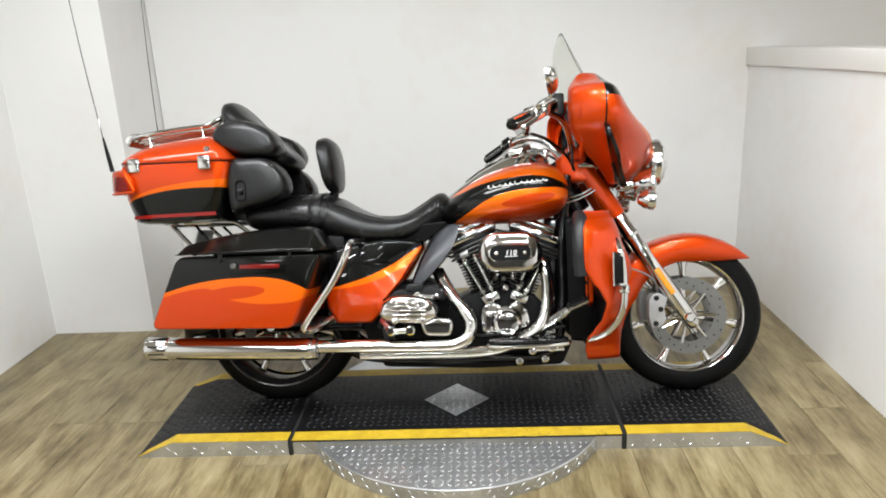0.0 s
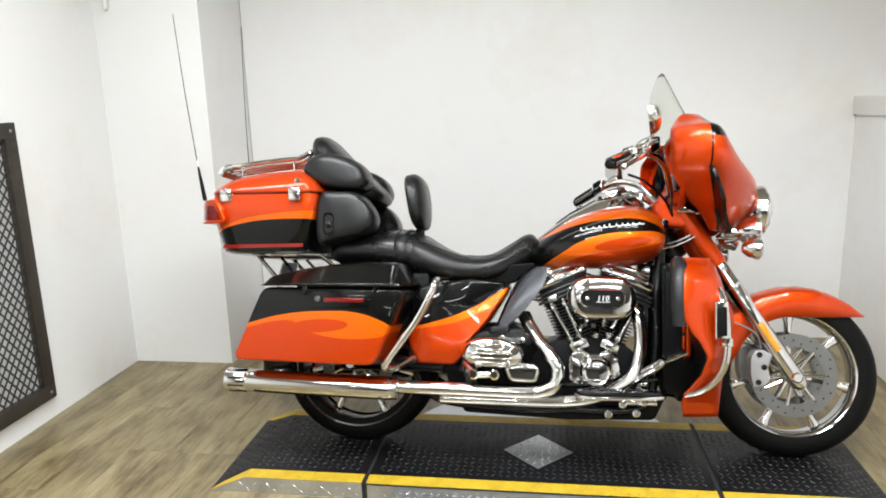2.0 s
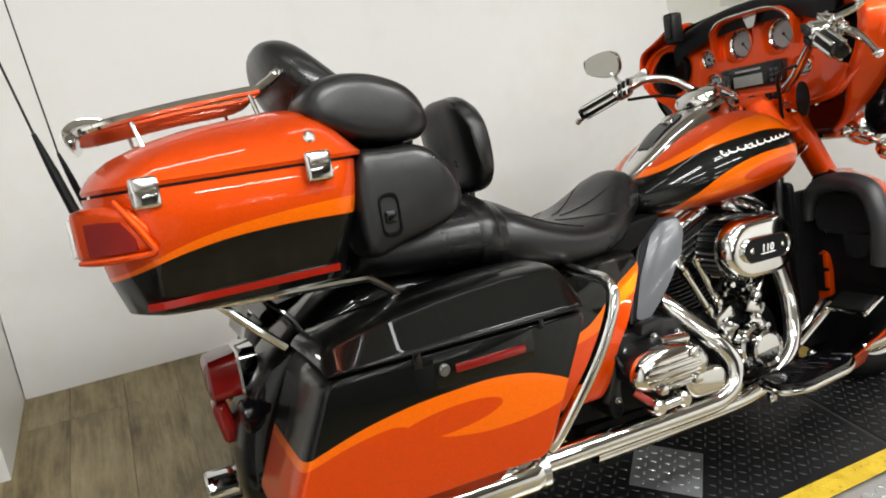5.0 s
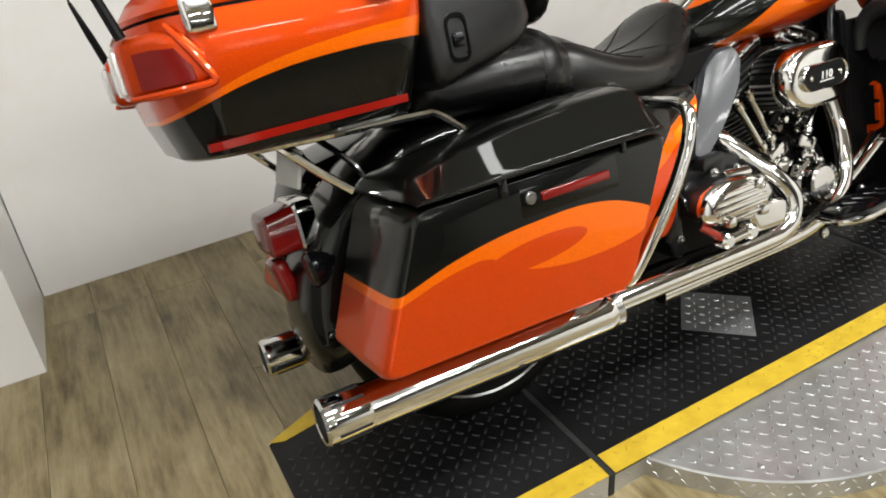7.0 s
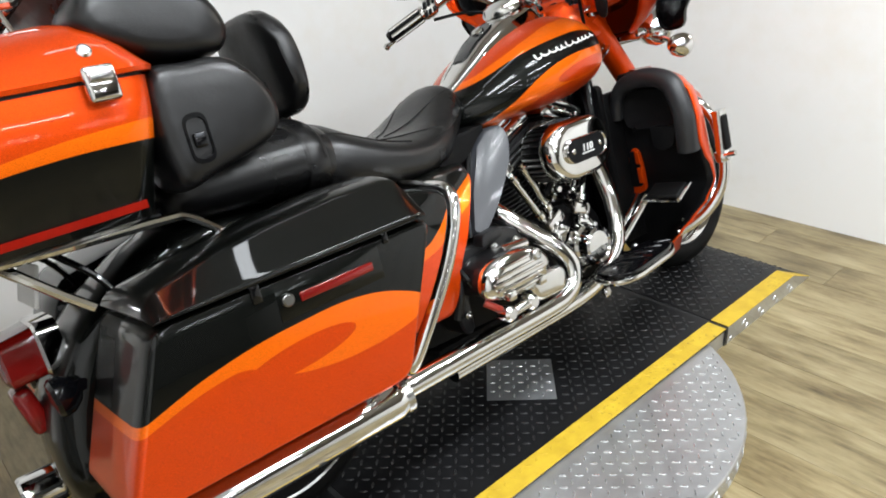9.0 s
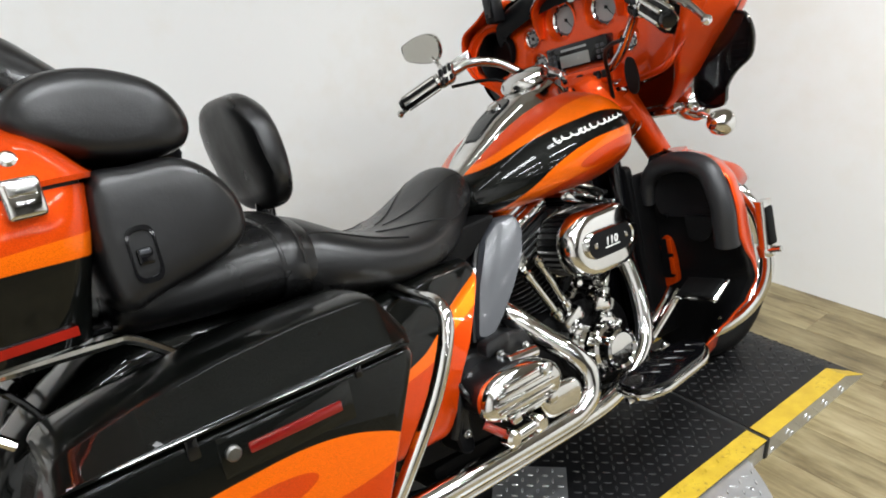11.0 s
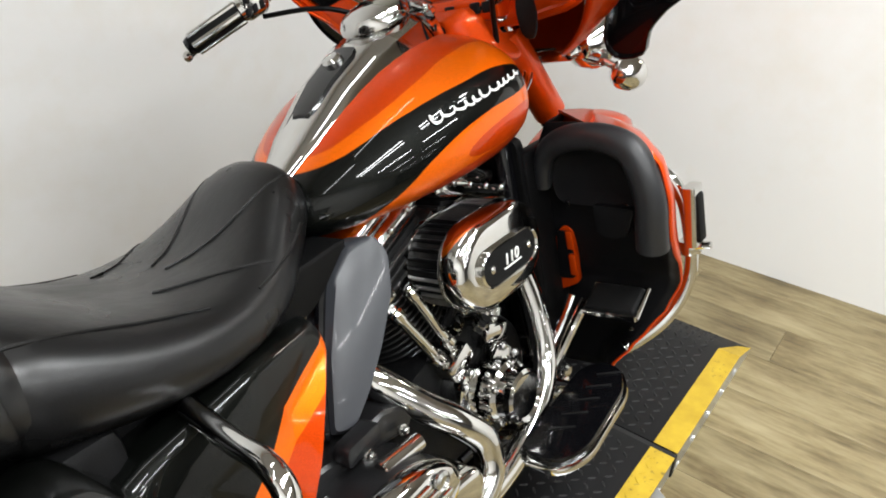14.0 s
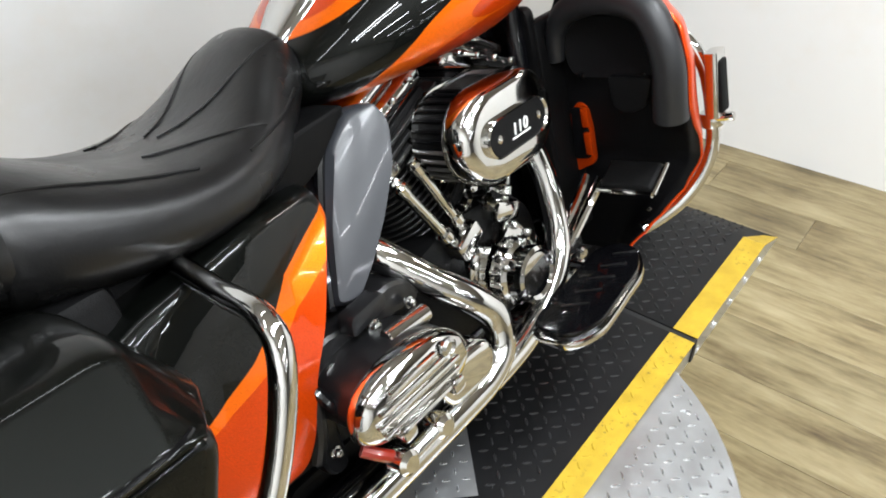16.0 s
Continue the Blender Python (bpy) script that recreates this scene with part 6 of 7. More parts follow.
            for k in range(11 if hr > 0.04 else 7):
                a = radians(-130 + 260 * k / (10 if hr > 0.04 else 6))
                u = Vector((0, math.sin(a), math.cos(a)))
                part("gauge_mark", Geo().bar(Vector((gx - 0.0035, hy, hz)) + u * (hr - 0.016), Vector((gx - 0.0035, hy, hz)) + u * (hr - 0.011), 0.0011, 5), WHITE, gg)
            u = Vector((0, -0.62, -0.78)) if hr > 0.04 else Vector((0, -0.7, -0.6)).normalized()
            part("gauge_ring", Geo().lathe([(hr - 0.0085, 0.0042), (hr - 0.016, 0.0042)], (gx, hy, hz), (-1, 0, 0), 32, False), GREYP, gg)
            part("gauge_needle", Geo().bar(Vector((gx - 0.005, hy, hz)) - u * 0.006, Vector((gx - 0.005, hy, hz)) + u * (hr - 0.018), 0.0014, 6, 0.0006), BLACKG, gg)
            part("gauge_hub", Geo().lathe([(0.005, 0), (0.004, 0.003), (0, 0.003)], (gx - 0.004, hy, hz), (-1, 0, 0), 12), BLACKG, gg)
    # chrome brow round the two large gauges
    hump = [(0.142, 1.070), (0.148, 1.110), (0.138, 1.150), (0.106, 1.174), (0.068, 1.182), (0.034, 1.183), (0, 1.183), (-0.034, 1.183), (-0.068, 1.182), (-0.106, 1.174), (-0.138, 1.150), (-0.148, 1.110), (-0.142, 1.070)]
    line = [(p.x, p.y) for p in (q.to_2d() for q in smooth_path([(a, b, 0) for a, b in hump], 5))]
    rings = []
    for y, z in line:
        u = Vector((y * 0.6, z - 1.09)).normalized()
        back, lip = 0.562 + 0.2 * (z - 1.12), 0.520 - 0.02 * max(0, z - 1.07) / 0.1
        rings.append([Vector((x, y + u.x * d, z + u.y * d)) for x, d in ((back, 0.006), (lip + 0.012, 0.002), (lip, -0.002), (lip + 0.003, -0.007), (back, -0.009))])
    gh = part("gauge_hood", Geo().loft(rings, True, False), PAINT, ip, "orange double gauge hood", 50)
    part("hood_trim", Geo().tube([(0.518 - 0.02 * max(0, z - 1.07) / 0.1, y, z + 0.001) for y, z in line[8:-8]], 0.0030, 8, 1), CHROME, gh, "chrome hood trim")
    part("gauge_plate", Geo().slab(rounded([(-0.026, 1.176), (0.026, 1.176), (0.010, 1.140), (-0.010, 1.140)], 0.006), 0.520, 0.531, 0.003, "yz"), SATIN, ip)
    # dash hood
    rings = []
    for y, zt, xf in ((-0.285, 1.150, 0.505), (-0.25, 1.180, 0.515), (-0.17, 1.210, 0.53), (-0.08, 1.222, 0.54), (0, 1.225, 0.545), (0.08, 1.222, 0.54), (0.17, 1.211, 0.53), (0.25, 1.186, 0.515), (0.285, 1.155, 0.505)):
        rings.append([Vector((x, y, z)) for x, z in ((xf - 0.005, zt - 0.075), (xf - 0.012, zt - 0.045), (xf - 0.008, zt - 0.016), (xf + 0.006, zt - 0.003), (xf + 0.03, zt), (xf + 0.05, zt - 0.01), (xf + 0.045, zt - 0.05))])
    part("dash_hood", Geo().loft(rings), PLASTIC, ip, "black dash hood", 60)
    part("corner_block", Geo().box((0.455, 0.236, 1.150), (0.500, 0.278, 1.245), 0.008), PLASTIC, ip, "black clip-on box")
    part("block_front", Geo().box((0.449, 0.242, 1.165), (0.458, 0.270, 1.238), 0.004), BLACKG, ip)
    # radio
    rx = 0.512
    ra = part("radio", Geo().box((rx - 0.012, -0.110, 0.972), (rx + 0.03, 0.110, 1.038), 0.008), BLACKG, ip, "black radio with a grey display")
    part("display", Geo().box((rx - 0.0145, -0.045, 0.978), (rx - 0.011, 0.058, 1.010), 0.002), SCREEN, ra, "grey display")
    part("maker_bar", Geo().box((rx - 0.0140, -0.04, 1.020), (rx - 0.011, 0.05, 1.026), 0.0), DIAL, ra)
    for s in SIDES:
        for j in range(3):
            for i in range(2):
                part("button", Geo().box((rx - 0.0155, s * (0.072 + 0.016 * i), 0.980 + 0.014 * j), (rx - 0.011, s * (0.083 + 0.016 * i), 0.989 + 0.014 * j), 0.002), GREYP, ra)
    sw = part("switch_panel", Geo().box((0.470, -0.135, 0.915), (0.53, 0.135, 0.962), 0.01), PAINT, ip, "orange switch panel")
    for y in (-0.115, -0.088, -0.03, 0.03, 0.088, 0.115):
        part("toggle", Geo().box((0.462, y - 0.010, 0.930), (0.472, y + 0.010, 0.950), 0.003), PLASTIC, sw)
    # neck cover between the panel and the tank
    part("neck_cover", Geo().loft([[Vector((x, y, z)) for y, z in rounded([(-w, zl), (w, zl), (w * 0.85, zh), (-w * 0.85, zh)], 0.02, 4)] for x, w, zl, zh in ((0.425, 0.06, 0.86, 0.93), (0.45, 0.10, 0.84, 0.945), (0.52, 0.13, 0.83, 0.94), (0.57, 0.13, 0.84, 0.93))]), PAINT, f, "orange neck cover")
    # windscreen
    rows, cols = 14, 41
    v, fc = [], []
    for j in range(rows):
        u = j / (rows - 1)
        for i in range(cols):
            w = -1 + 2 * i / (cols - 1)
            y = 0.278 * math.sin(w * math.pi / 2)
            zb = 1.222 - 0.4 * y * y
            z = zb + (1.2 + 0.222 * max(0.0, 1 - (y / 0.278) ** 2) ** 0.4 - zb) * u + 0.002 * u
            x = 0.566 - 0.51 * (z - 1.205) - 0.75 * y * y
            v.append((x, y, z))
    for j in range(rows - 1):
        for i in range(cols - 1):
            k = j * cols + i
            fc.append((k, k + 1, k + cols + 1, k + cols))
    ws = part("windscreen", Geo().add(v, fc), SHIELD, f, "clear rounded windscreen", 60)
    m = ws.modifiers.new("thick", "SOLIDIFY")
    m.thickness = 0.002
    ws.visible_shadow = False
    # black wind deflectors below the wings
    for s in SIDES:
        prof = outline([(0.39, 1.005), (0.440, 1.008), (0.460, 0.985), (0.456, 0.945), (0.432, 0.903), (0.385, 0.876), (0.345, 0.842), (0.320, 0.800), (0.265, 0.800), (0.255, 0.84), (0.285, 0.90), (0.330, 0.955)], 3)
        rings = [[Vector((0.560 + dx + 0.42 * max(0, 0.985 - z), s * (0.36 + (y - 0.36) * k), 0.90 + (z - 0.90) * k)) for y, z in prof] for dx, k in ((0.0, 0.94), (-0.006, 0.97), (-0.004, 1.0), (0.004, 1.0), (0.008, 0.97))]
        part("wind_deflector", Geo().loft(rings), BLACKG, f, "black wind deflector")


def fair_paint():
    def extra(t, x, z, c):
        s = t.nodes.new("ShaderNodeSeparateXYZ")
        link(t, coords(t), s.inputs[0])
        y = maths(t, "ABSOLUTE", s.outputs[1])
        # black crown below the screen and thin black edge on the wings
        seam = maths(t, "MULTIPLY_ADD", maths(t, "MAXIMUM", maths(t, "SUBTRACT", 1.005, z), 0.0), 0.42, 0.556)
        ahead = maths(t, "GREATER_THAN", x, seam)
        line = maths(t, "LESS_THAN", maths(t, "ABSOLUTE", maths(t, "SUBTRACT", x, seam)), maths(t, "MULTIPLY_ADD", maths(t, "LESS_THAN", z, 1.01), 0.002, 0.003))
        b = maths(t, "MULTIPLY", ahead, maths(t, "GREATER_THAN", maths(t, "ADD", z, maths(t, "MULTIPLY", x, -0.10)), 1.045))
        c = mix(t, maths(t, "MAXIMUM", b, line), c, INK)
        low = maths(t, "MULTIPLY_ADD", y, 0.42, 0.905)
        high = maths(t, "MULTIPLY_ADD", y, 0.10, 1.060)
        a = maths(t, "MULTIPLY", maths(t, "GREATER_THAN", z, low), maths(t, "LESS_THAN", z, high))
        c = mix(t, maths(t, "MULTIPLY", a, maths(t, "GREATER_THAN", x, 0.655)), c, AMBER)
        k = maths(t, "LESS_THAN", maths(t, "ABSOLUTE", maths(t, "SUBTRACT", z, maths(t, "MULTIPLY_ADD", y, 0.55, 0.985))), 0.011)
        return mix(t, maths(t, "MULTIPLY", k, maths(t, "GREATER_THAN", x, 0.70)), c, INK)
    return flame_paint("fairing_flame_paint", (0.3, 0.9, 0.7, 1.3), [(0.3, 1.3), (0.9, 1.3)], [(0.3, 1.3), (0.9, 1.3)], RED, RED, (), extra)


FAIR_PAINT = fair_paint()
fairing()


# ---- handlebar, mirrors, controls
def controls():
    # the bars are turned a little to the left on the stand
    half = {-1: [(0.231, -0.487, 1.009), (0.312, -0.376, 1.059), (0.378, -0.312, 1.072), (0.436, -0.250, 1.045), (0.472, -0.16, 0.970), (0.482, -0.08, 0.930)],
            1: [(0.160, 0.350, 0.978), (0.250, 0.258, 1.027), (0.322, 0.222, 1.050), (0.400, 0.185, 1.030), (0.460, 0.12, 0.960), (0.480, 0.06, 0.930)]}
    centre = {-1: Vector((0.356, -0.486, 1.157)), 1: Vector((0.318, 0.432, 1.129))}
    hb = part("handlebar", Geo().tube(half[-1] + [(0.484, 0, 0.925)] + half[1][::-1], 0.0125, 14, 6), CHROME, bike, "chrome handlebar")
    for s in SIDES:
        a, b = Vector(half[s][0]), Vector(half[s][1])
        d = (b - a).normalized()
        across = Vector((d.y * -s, d.x * s, 0)).normalized()
        if across.x < 0:
            across = -across
        up = Vector((0, 0, 1))
        turn = Matrix((across, -s * d, up)).transposed()

        def near(f, o, h):
            """f ahead, o outward along the bar, h up from the switch housing."""
            return b + across * f - d * o + up * h
        gr = part("grip", Geo().lathe([(0.0, -0.006), (0.016, -0.004), (0.0195, 0.006), (0.0200, 0.04), (0.0195, 0.115), (0.017, 0.12)], a, d, 20), RUBBER, hb, "black grip with chrome bands")
        part("grip_end", Geo().lathe([(0.0, -0.010), (0.015, -0.008), (0.0175, -0.002), (0.018, 0.003)], a, d, 18), BLACKG, gr)
        part("grip_collar", Geo().lathe([(0.018, 0.113), (0.022, 0.115), (0.022, 0.124), (0.018, 0.126)], a, d, 18), CHROME, gr)
        for k in range(5):
            w = d.cross(up).normalized()
            an = radians(72 * k + 30)
            o = (w.cross(d) * math.cos(an) + w * math.sin(an)) * 0.0180
            part("grip_strip", Geo().bar(a + o + d * 0.006, a + o + d * 0.113, 0.0062, 8), CHROME, gr)
        hs = part("switch_housing", Geo().box(near(0.004, -0.010, 0) - Vector((0.024, 0.024, 0.027)), near(0.004, -0.010, 0) + Vector((0.024, 0.024, 0.027)), 0.011, 3, turn), CHROME, hb, "chrome switch housing")
        for k in range(3):
            c = near(-0.024, -0.024 + 0.015 * k, 0.014)
            part("switch", Geo().box(c - Vector((0.006, 0.0055, 0.010)), c + Vector((0.006, 0.0055, 0.010)), 0.003, 2, turn), PLASTIC, hs)
            c = near(-0.022, -0.024 + 0.015 * k, -0.012)
            part("switch", Geo().box(c - Vector((0.005, 0.0055, 0.008)), c + Vector((0.005, 0.0055, 0.008)), 0.003, 2, turn), PLASTIC, hs)
        part("housing_screw", Geo().lathe([(0.004, 0), (0.004, 0.002), (0, 0.002)], near(-0.01, -0.02, 0.026), (0, 0, 1), 8), DULL, hs)
        c = near(0.040, -0.045, 0.006)
        mcyl = part("master_cylinder", Geo().box(c - Vector((0.022, 0.040, 0.020)), c + Vector((0.022, 0.040, 0.020)), 0.009, 3, turn), CHROME, hb)
        part("reservoir_cap", Geo().box(c + Vector((-0.019, -0.036, 0.016)), c + Vector((0.019, 0.036, 0.024)), 0.005, 2, turn), CHROME, mcyl)
        for k in (-1, 1):
            part("cap_screw", Geo().lathe([(0.004, 0), (0.004, 0.002), (0, 0.002)], c + turn @ Vector((0, 0.026 * k, 0.024)), (0, 0, 1), 8), DULL, mcyl)
        part("lever_pivot", Geo().lathe([(0.012, -0.012), (0.013, -0.01), (0.013, 0.012), (0.010, 0.015)], near(0.052, 0.0, 0.004), (0, 0, 1), 14), CHROME, hb)
        lv = part("lever", Geo().tube([near(0.05, -0.005, 0.004), near(0.066, 0.04, 0.0), near(0.068, 0.10, -0.004), near(0.064, 0.165, -0.010)], [0.010, 0.010, 0.0075, 0.007], 10, 5), CHROME, hb, "chrome lever")
        part("lever_ball", Geo().lathe([(0.0, -0.011), (0.008, -0.007), (0.011, 0), (0.008, 0.007), (0, 0.011)], near(0.064, 0.168, -0.010), (0, 1, 0), 14), CHROME, lv)
        # mirror
        mc = centre[s]
        part("mirror_stem", Geo().tube([near(0.03, 0.0, 0.018), near(0.035, 0.010, 0.034), mc + Vector((0.012, s * -0.052, -0.052)), mc + Vector((0.012, s * -0.030, -0.030))], [0.010, 0.008, 0.007, 0.007], 10, 5), CHROME, hb, "chrome mirror stem")
        shape = outline([(-0.070, -0.002), (-0.062, 0.026), (-0.035, 0.040), (0.01, 0.040), (0.055, 0.028), (0.067, 0.018), (0.065, -0.012), (0.045, -0.028), (0.0, -0.042), (-0.042, -0.046), (-0.064, -0.030)], 4)
        rm = Euler((0, radians(-4), radians(-9 if s < 0 else 20))).to_matrix()

        def mir(k, dx):
            return [mc + rm @ Vector((dx, s * y * k, z * k)) for y, z in shape]
        mr = part("mirror", Geo().loft([mir(0.95, -0.001), mir(0.98, -0.002), mir(1.0, 0.004), mir(0.97, 0.014), mir(0.78, 0.028), mir(0.4, 0.036)]), CHROME, hb, "rounded chrome mirror")
        part("mirror_glass", Geo().loft([mir(0.92, -0.0028), mir(0.92, 0.0015)]), MIRROR, mr, "mirror glass")
    # cables
    for s in SIDES:
        part("cable", Geo().tube([(0.31, s * 0.31, 1.0), (0.38, s * 0.20, 0.99), (0.46, s * 0.13, 0.93), (0.50, s * 0.10, 0.85)], 0.005, 8, 6), BLACKM, hb)
    part("key_fob", Geo().slab(outline([(-0.205, 0.955), (-0.185, 0.965), (-0.172, 0.93), (-0.178, 0.885), (-0.20, 0.875), (-0.212, 0.91)], 3), 0.468, 0.474, 0.002, "yz"), PLASTIC, hb, "black hanging tag")


controls()


# ---- lower fairings, guard bar, boards
def lowers():
    for s in SIDES:
        # orange outer shell, thin, open to the rear
        def edge(z):
            """Rear edge of the shell at height z: x, y."""
            rows = ((0.165, 0.500, 0.235), (0.21, 0.488, 0.262), (0.25, 0.492, 0.300), (0.29, 0.515, 0.335), (0.33, 0.538, 0.366), (0.387, 0.549, 0.394), (0.43, 0.528, 0.403), (0.47, 0.495, 0.409), (0.51, 0.474, 0.414), (0.58, 0.470, 0.419), (0.64, 0.472, 0.410), (0.68, 0.478, 0.378), (0.700, 0.484, 0.330), (0.712, 0.490, 0.262))
            for a, b in zip(rows, rows[1:]):
                if z <= b[0]:
                    u = max(0.0, (z - a[0]) / (b[0] - a[0]))
                    u = u * u * (3 - 2 * u) * 0.5 + u * 0.5
                    return a[1] + (b[1] - a[1]) * u, a[2] + (b[2] - a[2]) * u
            return rows[-1][1:]

        def front(z):
            return 0.615 + 0.045 * math.exp(-((z - 0.50) / 0.09) ** 2) + 0.012 * (z < 0.35) - 0.25 * max(0, z - 0.64)
        levels = [0.165 + (0.710 - 0.165) * k / 34 for k in range(35)]
        rings = []
        for z in levels:
            ex, ey = edge(z)
            fx = front(z)
            rings.append([Vector((ex + (fx - ex) * u, s * (0.15 + (ey - 0.15) * w), z)) for u, w in ((0, 1.0), (0.06, 1.004), (0.25, 0.97), (0.5, 0.885), (0.75, 0.78), (0.9, 0.68), (0.98, 0.57), (1.0, 0.45), (1.0, 0.25), (1.0, 0.0))])
        lw = part("lower_fairing", Geo().loft(rings, False, False), PAINT, bike, "orange lower leg fairing", 70)
        m = lw.modifiers.new("thick", "SOLIDIFY")
        m.thickness = 0.005
        part("shell_cap", Geo().loft([[Vector((p.x, p.y, p.z + dz)) for p in rings[-1]] for dz in (0.0, 0.006)]), PAINT, lw)
        # black leg shield facing the rider: deep pocket above, plain dish below
        rows = []
        for z in levels:
            ex, ey = edge(z)
            inner = 0.118 + 0.05 * max(0, (z - 0.62) / 0.09)
            row = []
            for k in range(13):
                u = k / 12
                y = ey - 0.003 + (inner - ey) * u
                deep = 0.524 if z > 0.49 else 0.524 + 0.020 * min(1, (0.49 - z) / 0.1)
                x = ex + 0.003 + (max(deep, ex + 0.004) - ex) * min(1, u / 0.30) ** 0.8
                row.append(Vector((x, s * y, z)))
            row.append(Vector((front(z) - 0.004, s * (inner - 0.002), z)))
            rows.append(row)
        tr = part("inner_tray", Geo().loft(rows, False, False), PLASTIC, lw, "matte black inner tray", 50)
        m = tr.modifiers.new("thick", "SOLIDIFY")
        m.thickness, m.offset = 0.004, 1
        # rounded rim rolled round the pocket
        rim = [(0.472, 0.380, 0.490), (0.466, 0.385, 0.54), (0.464, 0.388, 0.58), (0.464, 0.379, 0.63), (0.470, 0.356, 0.672), (0.474, 0.31, 0.692), (0.480, 0.25, 0.694), (0.486, 0.195, 0.676), (0.492, 0.165, 0.64), (0.496, 0.155, 0.59)]
        part("tray_rim", Geo().tube([(x, s * y, z) for x, y, z in rim], [0.030, 0.029, 0.028, 0.027, 0.026, 0.024, 0.020, 0.016], 16, 5), SHEEN, tr, "rounded black rim")
        door = rounded([(0.175, 0.555), (0.345, 0.545), (0.362, 0.60), (0.345, 0.655), (0.20, 0.668), (0.165, 0.62)], 0.03, 4)
        dr = part("glove_door", Geo().loft([[Vector((xx + 0.05 * (z - 0.55), s * (0.26 + (y - 0.26) * k), 0.605 + (z - 0.605) * k)) for y, z in door] for xx, k in ((0.522, 1.0), (0.506, 1.0), (0.500, 0.96), (0.503, 0.85), (0.512, 0.5))]), PLASTIC, tr, "black glove box door", 40)
        part("door_tab", Geo().slab([(s * y, z) for y, z in rounded([(0.258, 0.56), (0.345, 0.555), (0.325, 0.500), (0.290, 0.488), (0.262, 0.500)], 0.012)], 0.488, 0.506, 0.006, "yz"), PLASTIC, dr)
        for sy, sz in ((0.20, 0.556), (0.322, 0.553), (0.292, 0.276)):
            part("tray_screw", Geo().lathe([(0.007, 0), (0.007, 0.004), (0.003, 0.006), (0, 0.006)], (0.505 if sz > 0.4 else 0.530, s * sy, sz), (-1, 0, 0), 10), BLACKG if sz > 0.4 else CHROME, tr)
        vf = part("vent_frame", Geo().slab([(s * y, z) for y, z in rounded([(0.140, 0.350), (0.190, 0.372), (0.192, 0.490), (0.172, 0.502), (0.150, 0.48)], 0.012)], 0.519, 0.536, 0.006, "yz"), PAINT, tr, "orange vent surround")
        part("vent_slot", Geo().slab([(s * y, z) for y, z in rounded([(0.148, 0.382), (0.186, 0.385), (0.188, 0.488), (0.156, 0.490)], 0.010)], 0.514, 0.522, 0.003, "yz"), PLASTIC, vf)
        for za, zb in ((0.395, 0.442), (0.452, 0.492)):
            part("vent_flap", Geo().box((0.507, s * 0.180, za), (0.516, s * 0.196, zb), 0.003), PAINT, vf, "orange vent flap")
        # guard bar
        gb = part("engine_guard", Geo().tube([(0.590, s * 0.24, 0.625), (0.592, s * 0.30, 0.620), (0.598, s * 0.352, 0.592), (0.606, s * 0.384, 0.538), (0.610, s * 0.392, 0.460), (0.608, s * 0.390, 0.390), (0.594, s * 0.374, 0.335), (0.566, s * 0.346, 0.290), (0.532, s * 0.312, 0.262), (0.500, s * 0.284, 0.248)], 0.0132, 14, 6), CHROME, bike, "chrome engine guard bar")
        pg = part("highway_peg", Geo().loft([[Vector((0.588 + dx, s * (0.408 + 0.004 * dy + y), 0.505 + dz)) for dx, y in rounded([(-0.021, -0.012), (0.021, -0.012), (0.021, 0.012), (-0.021, 0.012)], 0.008, 3)] for dz, dy in ((-0.055, 0), (-0.05, 0), (0.055, 1), (0.062, 1))]), CHROME, gb, "folded chrome highway peg")
        part("peg_pad", Geo().box((0.572, s * 0.416, 0.458), (0.604, s * 0.428, 0.553), 0.006, 2), RUBBER, pg)
        part("peg_clamp", Geo().lathe([(0.019, -0.014), (0.021, -0.01), (0.021, 0.01), (0.019, 0.014)], (0.608, s * 0.392, 0.436), (0, 0.1, 1), 20), CHROME, gb)
        part("peg_bolt", Geo().bar((0.598, s * 0.39, 0.440), (0.602, s * 0.435, 0.444), 0.008, 10), CHROME, gb)
        # footboard
        fb = rounded([(0.13, 0.255), (0.40, 0.235), (0.44, 0.27), (0.43, 0.315), (0.37, 0.355), (0.18, 0.375), (0.12, 0.345)], 0.035, 4)
        rim = part("footboard", Geo().slab([(x, s * y) for x, y in fb], 0.232, 0.246, 0.005, "xy"), CHROME, bike, "chrome edged rider footboard")
        pad = [(0.28 + (x - 0.28) * 0.93, s * (0.305 + (y - 0.305) * 0.9)) for x, y in fb]
        pd = part("footboard_pad", Geo().slab(pad, 0.245, 0.258, 0.004, "xy"), BLACKG, rim, "glossy black pad")
        for k in range(5):
            part("pad_strip", Geo().bar((0.20 + 0.045 * k, s * 0.285, 0.259), (0.225 + 0.045 * k, s * 0.325, 0.259), 0.003, 6), BLACKG, pd)
        part("board_bracket", Geo().tube([(0.20, s * 0.14, 0.20), (0.22, s * 0.22, 0.215), (0.24, s * 0.29, 0.235)], 0.011, 10, 4), CHROME, rim)
        part("board_bracket", Geo().tube([(0.38, s * 0.14, 0.22), (0.37, s * 0.22, 0.225), (0.36, s * 0.28, 0.235)], 0.011, 10, 4), CHROME, rim)
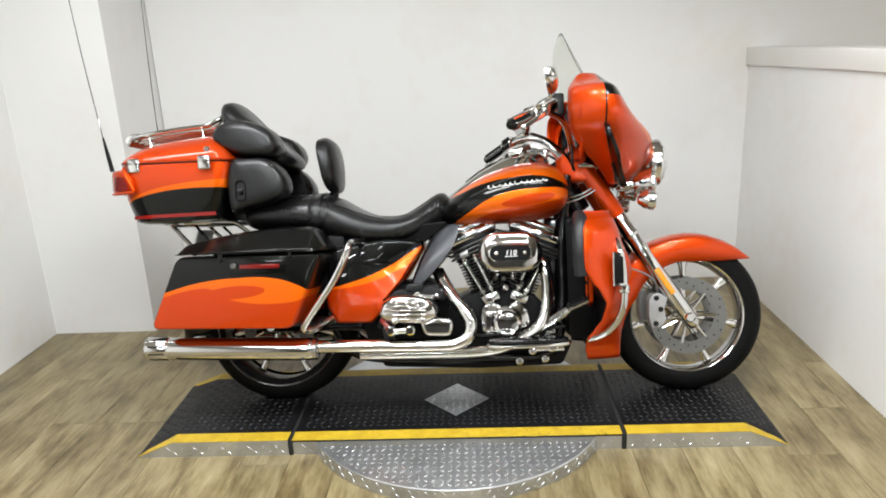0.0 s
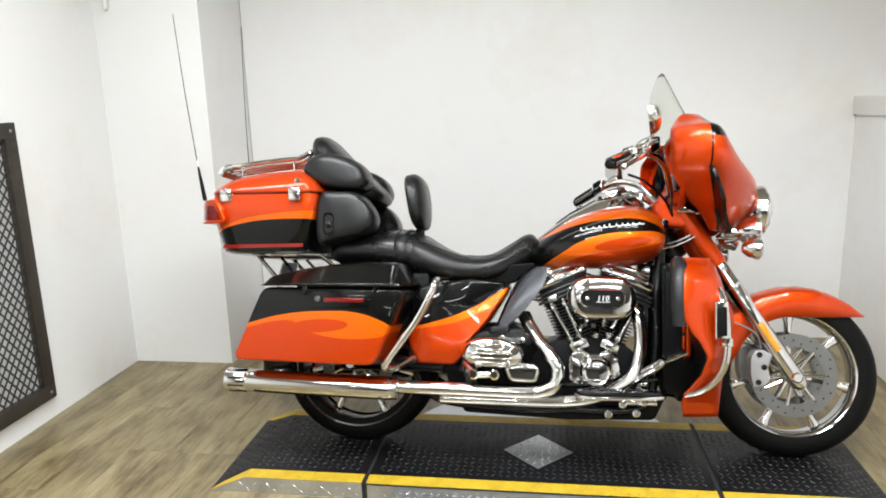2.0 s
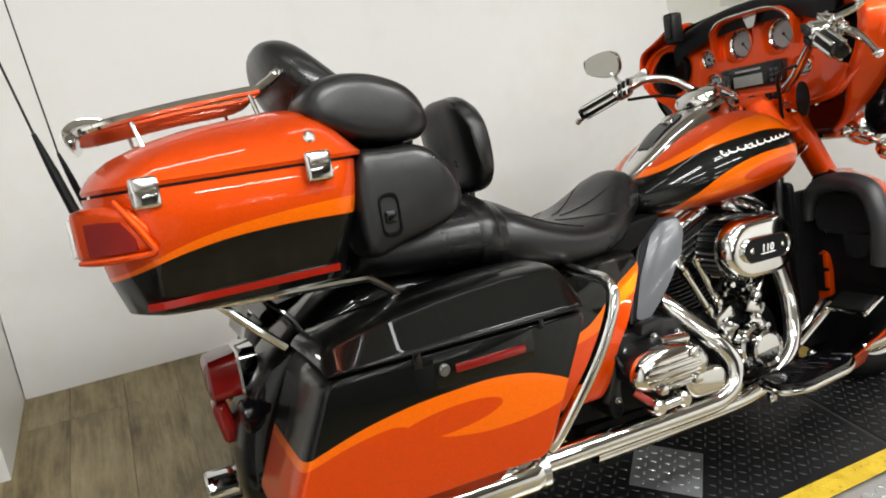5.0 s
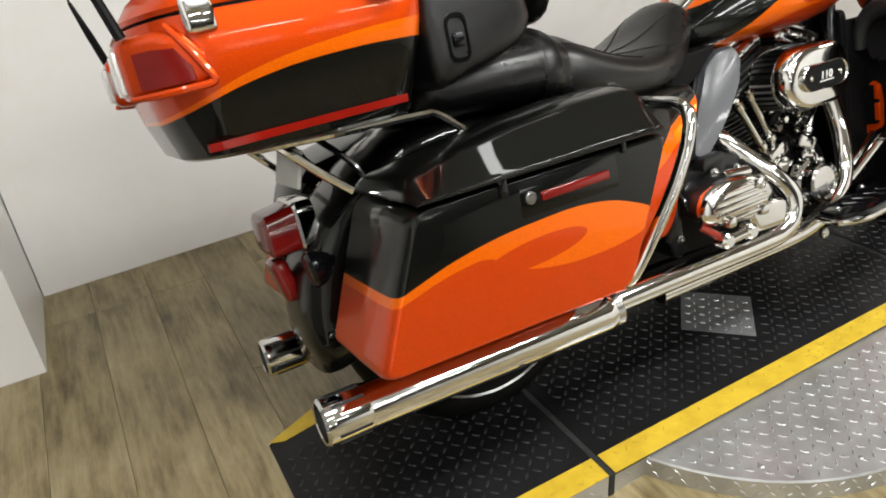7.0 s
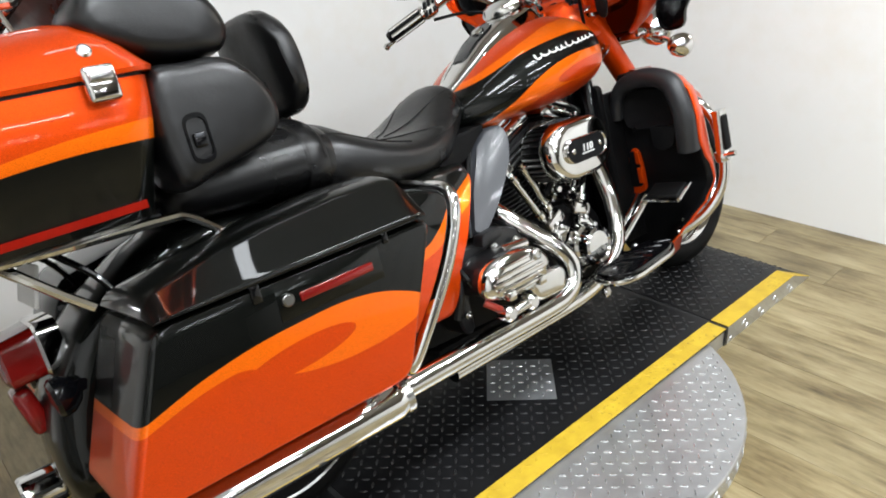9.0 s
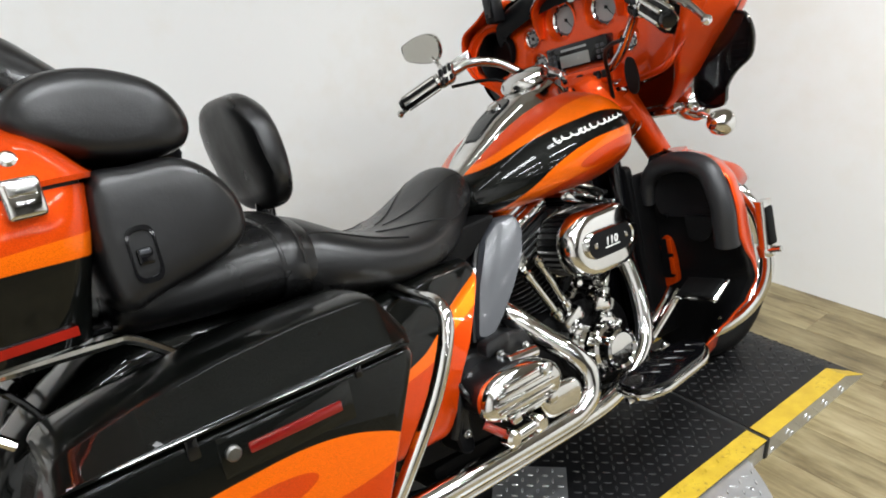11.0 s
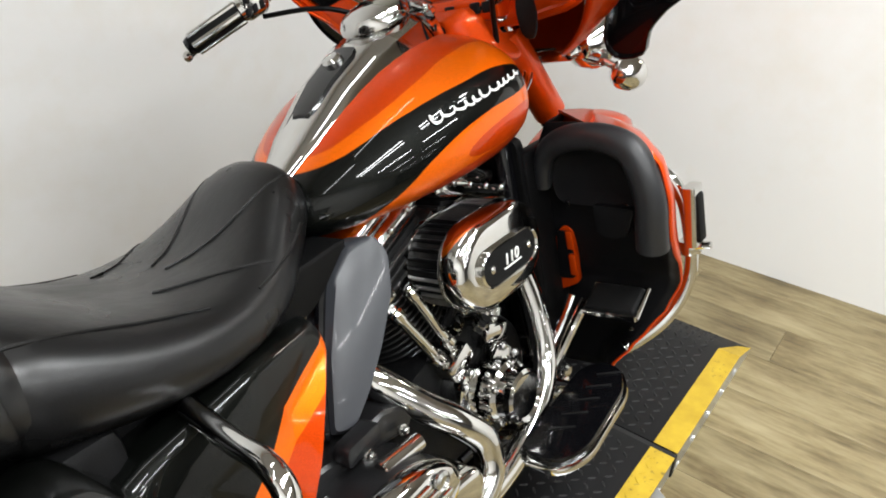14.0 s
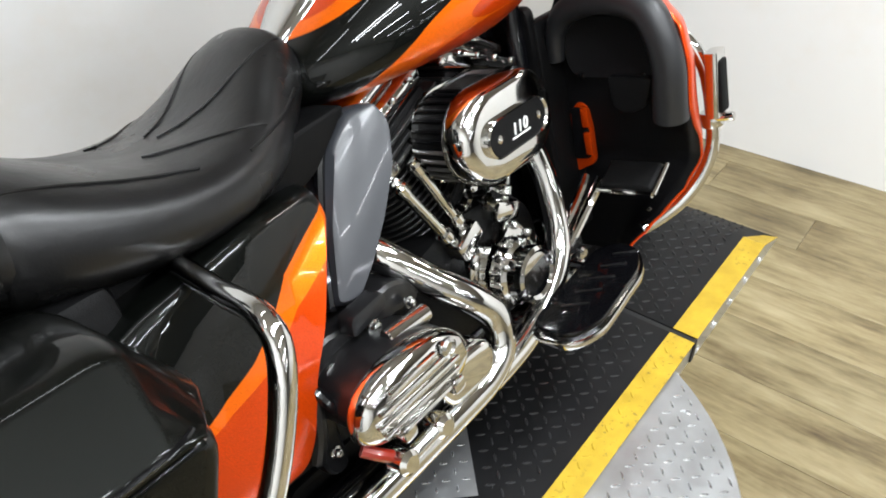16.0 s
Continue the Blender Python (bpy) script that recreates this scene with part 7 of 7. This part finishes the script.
    # brake pedal
    bp = part("brake_pedal", Geo().tube([(0.22, -0.21, 0.225), (0.32, -0.215, 0.27), (0.42, -0.225, 0.335), (0.455, -0.24, 0.375)], 0.010, 10, 5), CHROME, bike, "chrome brake pedal")
    part("pedal_pad", Geo().box((0.425, -0.352, 0.372), (0.490, -0.250, 0.392), 0.008, 3, Euler((0, radians(-24), 0)).to_matrix()), RUBBER, bp)
    part("pedal_rim", Geo().tube([(0.424, -0.355, 0.366), (0.426, -0.247, 0.366), (0.489, -0.247, 0.394), (0.487, -0.355, 0.394), (0.424, -0.355, 0.366)], 0.0058, 8, 1), CHROME, bp)
    part("master_cylinder", Geo().bar((0.30, -0.18, 0.205), (0.42, -0.18, 0.205), 0.018, 14), CHROME, bike)
    for x, z in ((0.299, 0.196), (0.346, 0.165), (0.372, 0.205), (0.408, 0.234), (0.249, 0.158)):
        part("linkage_bolt", Geo().lathe([(0.014, 0), (0.014, 0.01), (0.008, 0.014), (0, 0.014)], (x, -0.195, z), (0, -1, 0), 10), SATIN, bike)
    part("linkage_rod", Geo().tube([(0.07, -0.19, 0.255), (0.20, -0.20, 0.262), (0.34, -0.20, 0.278), (0.42, -0.20, 0.288)], 0.008, 10, 4), BLACKG, bike)


lowers()
bike.matrix_basis = Matrix.Translation((0, 0.05, HT + 0.003)) @ Euler((radians(-LEANED), 0, 0)).to_matrix().to_4x4()

# ---------------------------------------------------------------- floor planks
def floor_planks():
    w, rng = 0.178, random.Random(7)
    lengths = (1.22, 0.9, 0.62, 0.4)
    meshes = {}

    def plank(ln):
        if ln not in meshes:
            g = Geo().box((0, 0, -0.004), (w - 0.0010, ln - 0.0010, 0.0), 0.0007, 1)
            me = bpy.data.meshes.new("plank")
            me.from_pydata(g.v, [], g.f)
            me.update()
            me.materials.append(PLANK)
            meshes[ln] = me
        return meshes[ln]

    x, row = XL, 0
    while x < XR:
        y, first = YF, True
        while y < 1.50:
            ln = rng.choice(lengths) if first else 1.22 if y + 1.22 < 1.56 else min(lengths, key=lambda q: abs(y + q - 1.54))
            first = False
            ob = quick("plank", plank(ln), floor)
            ob.location = (x, y, 0)
            y += ln
        x += w
        row += 1


floor_planks()
